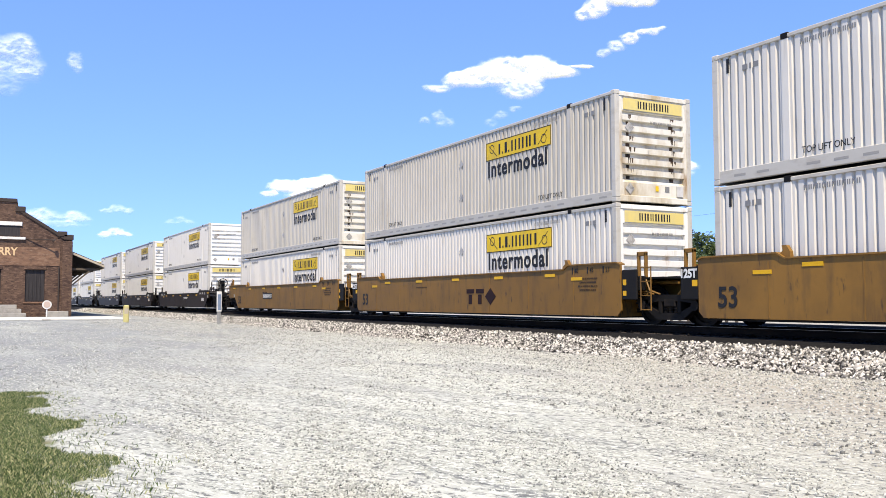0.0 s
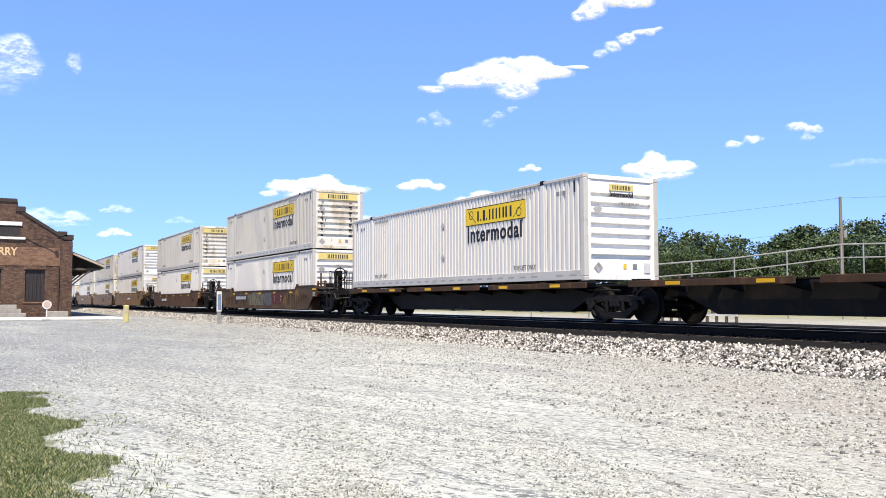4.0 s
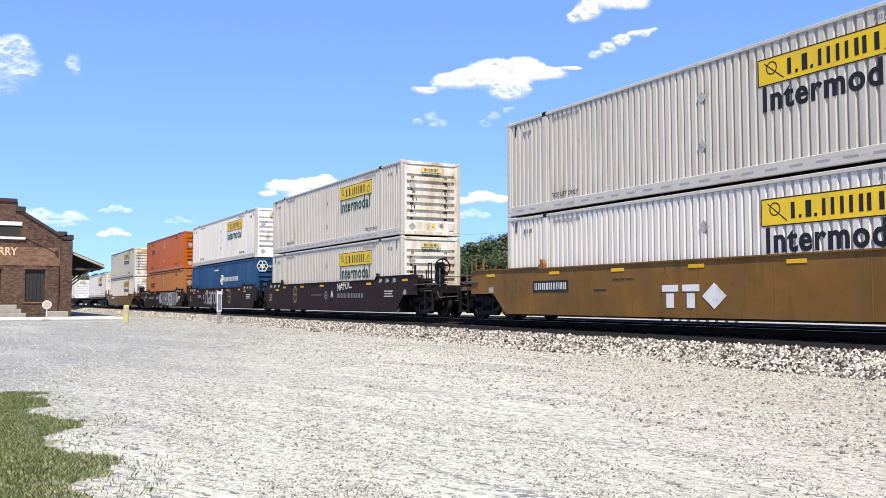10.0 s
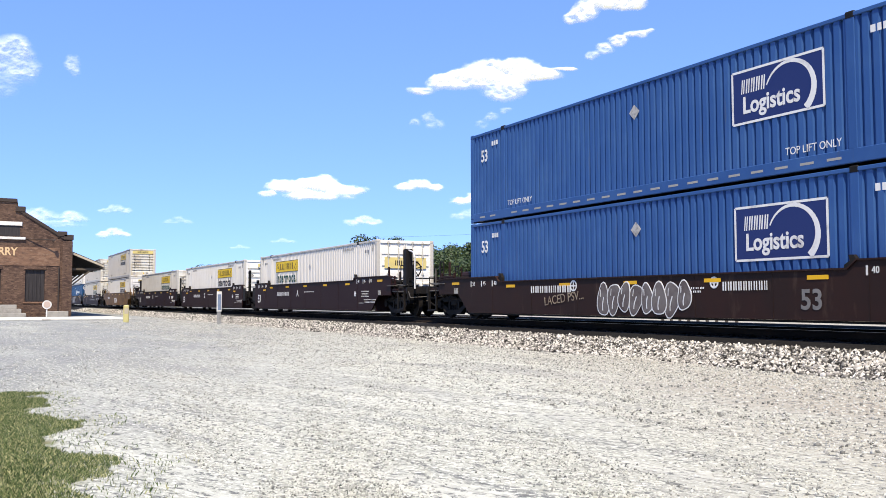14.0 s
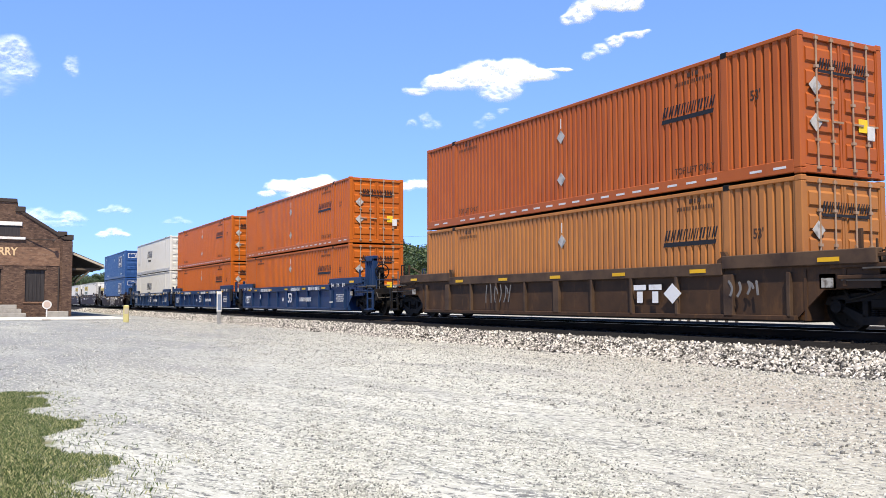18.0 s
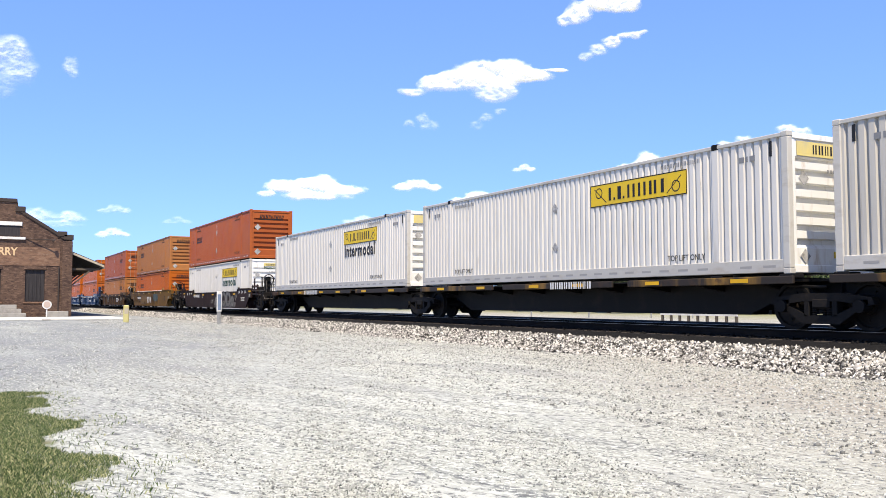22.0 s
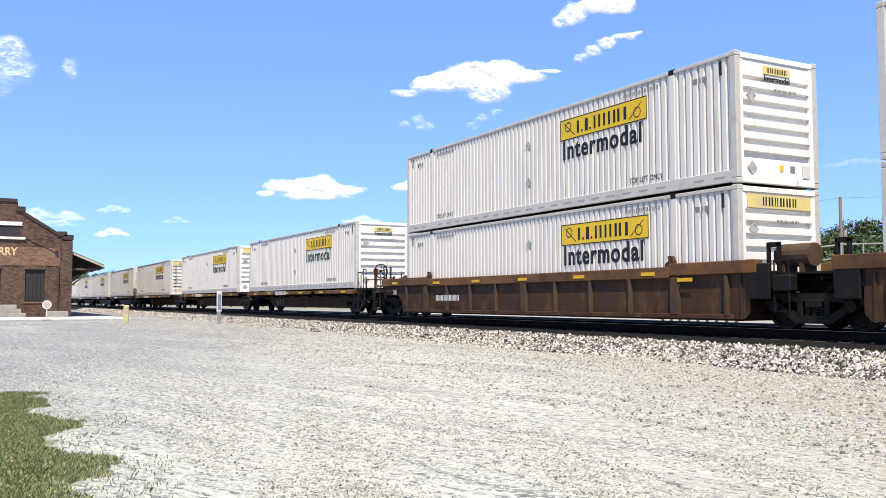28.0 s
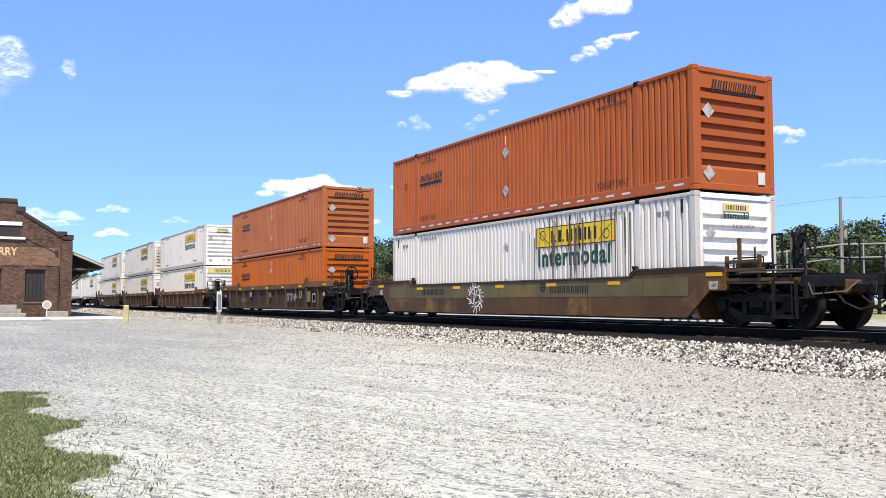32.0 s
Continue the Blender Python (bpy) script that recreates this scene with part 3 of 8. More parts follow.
def door_leaf(mat, side):
    s = Shape()
    y0, y1 = (-1.17, -0.01) if side < 0 else (0.01, 1.17)
    s.box(H - 0.10, H - 0.055, y0, y1, 0.16, 2.78)
    for i in range(5):
        z = 0.36 + i * 0.475
        s.prism([(H - 0.056, z), (H - 0.02, z + 0.05), (H - 0.02, z + 0.29), (H - 0.056, z + 0.34)], y0 + 0.12, y1 - 0.10, "y")
    s.box(H - 0.056, H - 0.03, y0, y0 + 0.06, 0.16, 2.78)
    s.box(H - 0.056, H - 0.03, y1 - 0.06, y1, 0.16, 2.78)
    return s.mesh("door", mat)


def lock_rod(mat, y):
    s = Shape().tube((H + 0.002, y, 0.10), (H + 0.002, y, 2.84), 0.021, 8)
    for z in (0.14, 0.7, 1.5, 2.2, 2.78):
        s.box(H - 0.03, H + 0.028, y - 0.05, y + 0.05, z - 0.03, z + 0.03)
    s.box(H + 0.0, H + 0.03, y - 0.02, y + 0.30, 1.08, 1.12)
    return s.mesh("lock_rod", mat)


def container(paint, rail, end_mat, label, door=False, flip=False, dash=None, decor=()):
    """A 53 ft box; its origin lies under its middle. decor: functions that add marks."""
    c = thing("shipping_container", label, "container", "containers on the train")
    key = paint.name
    for side in (-1, 1):
        m = pose(0, 0, 0, 0, 0, 0 if side < 0 else 180)
        for x0, x1 in ((-H + 0.17, -POST - 0.09), (-POST + 0.09, POST - 0.09), (POST + 0.09, H - 0.17)):
            part("side_panel", shared((key, "panel", x0), lambda: ribs(x0, x1, 0.29, 2.80, -1.268).mesh("side_panel", paint)), paint, c, at=m)
        part("top_rail", shared((key, "top"), lambda: Shape().box(-H + 0.17, H - 0.17, -1.292, -1.20, 2.79, 2.875, 0.012).mesh("top_rail", rail)), rail, c, at=m)
        base = part("bottom_rail", shared((key, "base"), lambda: Shape().box(-H + 0.17, H - 0.17, -1.292, -1.20, 0.03, 0.30, 0.012).mesh("bottom_rail", rail)), rail, c, at=m)
        if side < 0:
            def slots():
                s = Shape()
                for i in range(25):
                    x = -H + 0.75 + i * 0.62
                    if abs(abs(x) - POST) > 0.25:
                        s.box(x - 0.16, x + 0.16, -1.2945, -1.2915, 0.13, 0.18)
                return s.mesh("rail_slot", dash or DULL)
            part("rail_slot", shared((key, "slots"), slots), INK, base)
        for x in (-POST, POST):
            part("lifting_post", shared((key, "post"), lambda: Shape().box(-0.095, 0.095, -1.29, -1.19, 0.285, 2.80, 0.012).mesh("lifting_post", paint)), paint, c, at=m @ pose(x, 0, 0))
            part("lifting_casting", shared("cast40", lambda: Shape().box(-0.10, 0.10, -1.297, -1.12, 2.76, 2.905, 0.02).mesh("lifting_casting", BLACK)), BLACK, c, at=m @ pose(x, 0, 0))
        for x in (-H + 0.09, H - 0.09):
            part("corner_post", shared((key, "corner"), lambda: Shape().box(-0.088, 0.088, -1.2955, -1.15, 0.12, 2.78, 0.015).mesh("corner_post", rail)), rail, c, at=m @ pose(x, 0, 0))
            for z in (0.0, 2.778):
                part("corner_casting", shared((key, "cast"), lambda: Shape().box(-0.089, 0.089, -1.2965, -1.13, 0, 0.118, 0.015).box(-0.045, 0.045, -1.2985, -1.29, 0.035, 0.085).mesh("corner_casting", rail)), rail, c, at=m @ pose(x, 0, z))
    part("roof", shared((key, "roof"), lambda: Shape().box(-H + 0.02, H - 0.02, -1.20, 1.20, 2.80, 2.86).mesh("roof", paint)), paint, c)
    part("floor", shared("floor", lambda: Shape().box(-H + 0.05, H - 0.05, -1.20, 1.20, 0.04, 0.20).mesh("floor", BLACK)), BLACK, c)
    turn = pose(0, 0, 0, 0, 0, 180)
    wall_at, door_at = (turn, pose(0, 0, 0)) if door else (pose(0, 0, 0), turn)
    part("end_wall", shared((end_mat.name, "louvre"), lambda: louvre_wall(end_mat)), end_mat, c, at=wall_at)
    if end_mat is SUNLIT_WORN_END:
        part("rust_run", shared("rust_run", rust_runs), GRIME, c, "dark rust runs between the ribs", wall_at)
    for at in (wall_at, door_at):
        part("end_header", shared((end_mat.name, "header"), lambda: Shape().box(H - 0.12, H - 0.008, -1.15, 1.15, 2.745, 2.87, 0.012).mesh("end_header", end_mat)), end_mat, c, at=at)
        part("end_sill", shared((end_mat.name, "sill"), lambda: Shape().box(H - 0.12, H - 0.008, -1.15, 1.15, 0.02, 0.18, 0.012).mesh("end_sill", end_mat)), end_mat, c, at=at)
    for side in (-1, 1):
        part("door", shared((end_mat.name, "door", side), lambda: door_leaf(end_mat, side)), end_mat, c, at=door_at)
    if door:
        for y in (-0.78, -0.32, 0.32, 0.78):
            part("lock_rod", shared((rail.name, "rod", y), lambda: lock_rod(ROD if rail in (ORANGE, RED_ORANGE, FADED_ORANGE) else rail, y)), rail, c, "worn upright lock rod")
    for d in decor:
        d(c, -1 if flip else 1)
    return c


FACE = -1.2705
DARK_NOTE = material("dark_brown_lettering", (0.055, 0.030, 0.020), 0.6)
ROD = material("worn_rod_paint", (0.34, 0.24, 0.17), 0.5, 0.1, [((0.30, 0.16, 0.08), 3.0, 0.45, 0.7, (1, 1, 1))])
DULL_YELLOW = material("faded_yellow_plate", (0.42, 0.29, 0.08), 0.6)
DULL = material("dull_slot_grey", (0.30, 0.29, 0.27), 0.7)


def mark(c, name, mesh, x, z, label="", y=FACE):
    return part(name, mesh, None, c, label, pose(x, y, z))


def end_mark(c, name, mesh, y, z, label="", x=0.006):
    """On the end wall that looks along +x."""
    return part(name, mesh, None, c, label, pose(H + x - 0.03, y, z, 0, 0, 90))


def sign_bars():
    """Plain upright bars and two low studs in place of the name on the yellow panel."""
    s, x = Shape(), -0.98
    for w, gap, low in ((0.09, 0.10, 0), (0.06, 0.10, 1), (0.13, 0.07, 0), (0.06, 0.12, 1), (0.075, 0.12, 0), (0.075, 0.13, 0), (0.075, 0.12, 0), (0.075, 0.13, 0), (0.085, 0.08, 0), (0.085, 0.16, 0), (0.10, 0.0, 0)):
        s.box(x, x + w, -0.002, 0.002, -0.165, -0.10 if low else 0.165)
        x += w + gap
    return s.mesh("name_bar", INK)


def hunt_marks(ink, big_end, text=True, rusty=False):
    def put(c, way):
        px = way * 3.45
        sign = mark(c, "name_sign", shared("sign", lambda: Shape().box(-1.78, 1.78, -0.004, 0.004, -0.29, 0.29).mesh("name_sign", YELLOW)), px, 2.20, "yellow name panel with black bars")
        part("name_bar", shared("sign_bars", sign_bars), INK, sign, at=pose(-0.04, -0.007, 0))
        def scroll():
            s = Shape()
            for sx in (-1, 1):
                s.ring((sx * 1.42, -0.006, -0.06 * sx), 0.13, 0.014, "y", 10)
                s.line([(sx * 1.60, -0.006, 0.18), (sx * 1.12, -0.006, -0.2)], 0.014, 4)
            for z in (-0.275, 0.275):
                s.box(-1.77, 1.77, -0.0065, -0.004, z - 0.012, z + 0.012)
            for x in (-1.765, 1.765):
                s.box(x - 0.012, x + 0.012, -0.0065, -0.004, -0.27, 0.27)
            s.v = [(x, -0.006 + (y + 0.006) * 0.12, z) for x, y, z in s.v]
            return s.mesh("sign_border", INK)
        part("sign_border", shared("sign_border", scroll), INK, sign)
        if text:
            mark(c, "lettering", words("Intermodal", 0.70, ink, 0.945, 0.020, 1.12), px - 0.05, 1.60, "dark lettering on the side")
        for x in (-POST + 0.95, POST - 0.95):
            mark(c, "lift_note", words("TOP LIFT ONLY", 0.19, INK, 0.90), x, 0.44, "small black lift note")
        for k, x in enumerate((-POST + 1.0, POST - 1.1)):
            mark(c, "serial_bar", shared(("serial", k), lambda: name_row(12, 1.25, 0.10, GREY_INK, 0, k)), x, 2.62)
        mark(c, "height_note", shared("hn", lambda: bars([0.14, 0.05, 0.14], 0.12, 0.05).mesh("height_note", GREY_INK)), -POST - 0.9, 2.45)
        mark(c, "height_note", shared("hn", lambda: None), POST + 0.9, 2.45)
        for z in (0.95, 2.05):
            mark(c, "placard_holder", shared("holder", lambda: diamond(0.15, HOLDER)), 0.05, z, "pale placard holder")
        mark(c, "tail_mark", shared("tail", lambda: Shape().box(-0.035, 0.035, -0.003, 0.003, -0.16, 0.16).mesh("tail_mark", INK)), H - 0.45, 2.58)
        mark(c, "tail_mark", shared("tail", lambda: None), -H + 0.45, 2.58)
        if big_end == "door":
            end_mark(c, "end_sign", shared("dsign", lambda: Shape().box(-0.95, 0.95, -0.004, 0.004, -0.22, 0.22).mesh("end_sign", END_YELLOW)), 0, 1.95, "yellow name panel on the doors", 0.026)
            end_mark(c, "end_bar", shared("esign_bars", lambda: name_row(6, 1.05, 0.20, INK, 0, 4)), 0.05, 1.95, "", 0.034)
            return
        wide = big_end == "big"
        if big_end != "none":
            end_mark(c, "end_sign", shared(("esign", wide), lambda: Shape().box(-1.0 if wide else -0.42, 1.0 if wide else 0.42, -0.004, 0.004, -0.15 if wide else -0.09, 0.15 if wide else 0.09).mesh("end_sign", END_YELLOW)), 0, 2.56, "yellow name panel on the end wall")
            end_mark(c, "end_bar", shared(("ebars", wide), lambda: name_row(6, 1.05 if wide else 0.62, 0.19 if wide else 0.11, INK, 0, 4)), 0.0, 2.56, "", 0.013)
        if big_end == "small":
            end_mark(c, "end_lettering", words("Intermodal", 0.19, ink, 0.98, 0.005), 0.0, 2.37, "small dark lettering", 0.013)
        end_mark(c, "end_serial", shared("eserial", lambda: name_row(9, 0.7, 0.07, GREY_INK, 0, 9)), 0.25, 2.13, "", 0.012)
        end_mark(c, "placard_holder", shared("holder", lambda: None), -0.82, 1.95, "pale placard holder", 0.012)
        end_mark(c, "placard_holder", shared("holder", lambda: None), -0.82, 0.36, "pale placard holder", 0.012)
        end_mark(c, "document_box", shared("docbox", lambda: Shape().box(-0.11, 0.11, -0.03, 0.004, -0.15, 0.15, 0.01).mesh("document_box", PLACARD)), 0.88, 0.36, "grey document box", 0.0)
        end_mark(c, "end_plate", shared("eplate", lambda: Shape().box(-0.07, 0.07, -0.003, 0.003, -0.07, 0.07).mesh("end_plate", GREY_INK)), 0.45, 0.40)
        end_mark(c, "end_plate", shared("eplate2", lambda: Shape().box(-0.05, 0.05, -0.003, 0.003, -0.07, 0.07).mesh("end_plate", YELLOW)), 0.10, 0.40)
    return put


def orange_marks(door):
    def put(c, way):
        px = -way * 4.95
        name = mark(c, "name_bar", shared("schn", lambda: name_row(9, 1.62, 0.24, INK, 0.07, 7)), px, 1.92, "slanted black name bars")
        part("underline", shared("under", lambda: Shape().prism([(-0.85, -0.05), (0.8, -0.05), (0.83, 0.05), (-0.82, 0.05)], -0.002, 0.002, "y").mesh("underline", INK)), INK, name, at=pose(0, 0, -0.22))
        for x in (-POST + 0.95, POST - 0.95):
            mark(c, "lift_note", words("TOP LIFT ONLY", 0.21, DARK_NOTE, 0.85), x, 0.46, "small dark lift note")
            mark(c, "serial_bar", shared("oserial", lambda: name_row(12, 1.15, 0.09, DARK_NOTE, 0, 3)), x, 2.50)
            mark(c, "height_note", shared("ohn", lambda: bars([0.10, 0.04, 0.10], 0.10, 0.06).mesh("height_note", DARK_NOTE)), x, 2.66)
        mark(c, "length_note", words("53'", 0.30, DARK_NOTE, 0.8, 0.006), -way * (POST + 0.85), 1.78, "small dark length note")
        for z in (0.85, 2.04):
            mark(c, "placard", shared("odia", lambda: diamond(0.19, HOLDER)), 0.05, z, "pale diamond placard")
        mark(c, "placard_strip", shared("ostrip", lambda: Shape().box(-0.02, 0.02, -0.003, 0.003, -0.14, 0.14).mesh("placard_strip", PLACARD)), 0.05, 2.42)
        off = 0.036 if door else 0.012
        z = 2.28 if door else 2.50
        end_mark(c, "end_bar", shared("oend", lambda: name_row(9, 1.42, 0.21, INK, 0.05, 7)), 0.0, z, "slanted black name bars", off)
        end_mark(c, "end_underline", shared("oendu", lambda: Shape().box(-0.72, 0.72, -0.002, 0.002, -0.03, 0.03).mesh("end_underline", INK)), 0.0, z - 0.17, "", off)
        for dz in ((1.80, 1.05) if door else (1.85, 0.40)):
            end_mark(c, "placard", shared("odia", lambda: None), -0.83, dz, "pale diamond placard", off)
        end_mark(c, "document_box", shared("docbox", lambda: Shape().box(-0.11, 0.11, -0.03, 0.004, -0.15, 0.15, 0.01).mesh("document_box", PLACARD)), 0.85, 0.95 if door else 0.36, "grey document box", off)
        if door:
            end_mark(c, "end_plate", shared("oplate", lambda: Shape().box(-0.09, 0.09, -0.003, 0.003, -0.11, 0.11).mesh("end_plate", DULL_YELLOW)), 0.62, 1.10, "yellow plate", off)
    return put


def robinson_marks(c, way):
    mark(c, "emblem", shared("emb", lambda: Shape().ring((0, 0, 0), 0.33, 0.035, "y", 6).ring((0, 0, 0), 0.12, 0.03, "y", 8).line([(0, 0, -0.27), (0, 0, 0.27)], 0.025, 4).line([(-0.23, 0, -0.13), (0.23, 0, 0.13)], 0.025, 4).line([(-0.23, 0, 0.13), (0.23, 0, -0.13)], 0.025, 4).mesh("emblem", CHALK)), 0.55, 1.78, "white six-sided emblem")
    mark(c, "name_bar", shared("rob", lambda: name_row(10, 3.3, 0.27, CHALK, 0, 11)), 2.75, 1.80, "white name bars")
    mark(c, "serial_bar", shared("robs", lambda: name_row(14, 1.1, 0.09, CHALK, 0, 12)), -1.0, 2.45)
    end_mark(c, "end_emblem", shared("emb", lambda: None), -0.85, 2.42, "white emblem on the end", 0.012)
    end_mark(c, "end_bar", shared("robe", lambda: name_row(10, 1.15, 0.15, CHALK, 0, 11)), 0.15, 2.42, "", 0.012)
    end_mark(c, "end_serial", shared("robes", lambda: name_row(10, 0.8, 0.09, CHALK, 0, 2)), 0.3, 1.95, "", 0.012)


def arc(r, a0, a1, w0, w1, n=12):
    s = Shape()
    pts = [(r * math.cos(radians(a0 + (a1 - a0) * i / n)), r * math.sin(radians(a0 + (a1 - a0) * i / n))) for i in range(n + 1)]
    for i, (p, q) in enumerate(zip(pts, pts[1:])):
        w = w0 + (w1 - w0) * i / n
        k, j = 1 - w / r, 1 - (w + (w1 - w0) / n) / r
        s.prism([p, q, (q[0] * j, q[1] * j), (p[0] * k, p[1] * k)], -0.002, 0.002, "y")
    return s


def navy_marks(c, way):
    def frame_box(w, h):
        s = Shape()
        for z in (-h, h):
            s.box(-w, w, -0.002, 0.002, z - 0.025, z + 0.025)
        for x in (-w, w):
            s.box(x - 0.025, x + 0.025, -0.002, 0.002, -h, h)
        return s
    logo = mark(c, "logo_frame", shared("aplf", lambda: frame_box(1.15, 0.56).mesh("logo_frame", CHALK)), 4.35, 1.80, "white framed emblem with an arc and bars", FACE - 0.006)
    part("logo_field", shared("aplbg", lambda: Shape().box(-1.14, 1.14, 0.001, 0.005, -0.55, 0.55).mesh("logo_field", LOGO_FIELD)), LOGO_FIELD, logo, "dark blue field of the emblem")
    part("logo_arc", shared("apla", lambda: arc(0.64, -48, 158, 0.15, 0.03, 20).mesh("logo_arc", CHALK)), CHALK, logo, at=pose(0.35, 0, -0.10))
    part("name_bar", shared("aplb", lambda: name_row(5, 0.62, 0.30, CHALK, 0.03, 21)), CHALK, logo, at=pose(-0.60, 0, 0.22))
    part("lettering", words("Logistics", 0.50, CHALK, 0.86, 0.012), CHALK, logo, at=pose(-0.14, -0.002, -0.20))
    for x in (-H + 0.85,):
        mark(c, "length_note", words("53", 0.52, CHALK, 0.8, 0.012), x, 2.10, "white length note")
    for x in (-POST + 0.9, POST - 0.9):
        mark(c, "lift_note", words("TOP LIFT ONLY", 0.22, CHALK, 0.85), x, 0.46, "small white lift note")
    mark(c, "placard", shared("odia", lambda: diamond(0.19, HOLDER)), 0.0, 2.15, "pale diamond placard")
    for x in (-POST - 0.5, POST + 0.6):
        mark(c, "height_note", shared("wtp", lambda: bars([0.1, 0.08, 0.1], 0.14, 0.04).mesh("height_note", CHALK)), x, 2.45)
    elogo = end_mark(c, "end_logo", shared("aplef", lambda: frame_box(0.42, 0.22).mesh("end_logo", CHALK)), -0.58, 2.35, "white framed emblem on the door", 0.036)
    part("logo_arc", shared("aplea", lambda: arc(0.26, -35, 150, 0.07, 0.02).mesh("logo_arc", CHALK)), CHALK, elogo, at=pose(0.1, 0, -0.06))
    for z in (1.95, 1.62, 1.30, 0.9):
        end_mark(c, "door_note", shared("dnotes", lambda: name_row(8, 0.55, 0.12, CHALK, 0, 31)), 0.6, z, "", 0.036)
    end_mark(c, "end_plate", shared("oplate", lambda: Shape().box(-0.14, 0.14, -0.003, 0.003, -0.14, 0.14).mesh("end_plate", YELLOW)), 0.55, 1.12, "yellow plate", 0.038)


def swift_marks(c, way):
    mark(c, "name_bar", shared("swf", lambda: name_row(5, 2.2, 0.62, INK, 0.16, 41)), -1.4, 1.75, "large slanted black name bars")
    mark(c, "serial_bar", shared("swfs", lambda: name_row(12, 1.4, 0.18, INK, 0, 42)), -1.4, 1.18)
    mark(c, "length_note", words("53ft", 0.36, INK, 0.85), -H + 0.95, 1.0, "black length note")
    end_mark(c, "end_bar", shared("swfe", lambda: name_row(5, 1.5, 0.28, INK, 0.07, 41)), -0.1, 2.35, "slanted black name bars", 0.036)


def stains(c, way):
    """Dark runs down the side from the top rail."""
    r = random.Random(77)
    s = Shape()
    for i in range(46):
        x, w = 3.45 + r.gauss(0, 1.1), r.uniform(0.007, 0.028)
        top, end = r.uniform(2.2, 2.79), r.uniform(0.5, 1.9)
        s.prism([(x - w, top), (x - w * 0.7, (top + end) / 2), (x - w * 0.2, end), (x + w * 0.2, end), (x + w * 0.8, (top + end) / 2), (x + w, top)], -0.0005 * (i % 9), 0.0, "y")
    mark(c, "stain_run", s.mesh("stain_run", STAIN), 0, 0, "dark brown stains running down", FACE - 0.008)


def end_notice(c, way):
    """A small black-framed notice on the top rail of the end."""
    plate = end_mark(c, "end_notice", shared("endnote", lambda: Shape().box(-0.14, 0.14, -0.003, 0.003, -0.105, 0.105).mesh("end_notice", INK)), 0.56, 2.79, "black-framed notice", 0.012)
    part("notice_face", shared("endface", lambda: Shape().box(-0.105, 0.105, -0.007, -0.002, -0.07, 0.07).mesh("notice_face", HOLDER)), HOLDER, plate)
    part("notice_face", shared("endink", lambda: Shape().box(-0.045, 0.045, -0.010, -0.006, -0.045, 0.045).mesh("notice_face", INK)), INK, plate)


STAIN = material("dark_brown_stain", (0.11, 0.092, 0.075), 0.8, 0, [((0.16, 0.14, 0.115), 3.0, 0.45, 0.7, (2, 2, 0.5))])
WHITE_LABEL = "white corrugated container with yellow name panel"
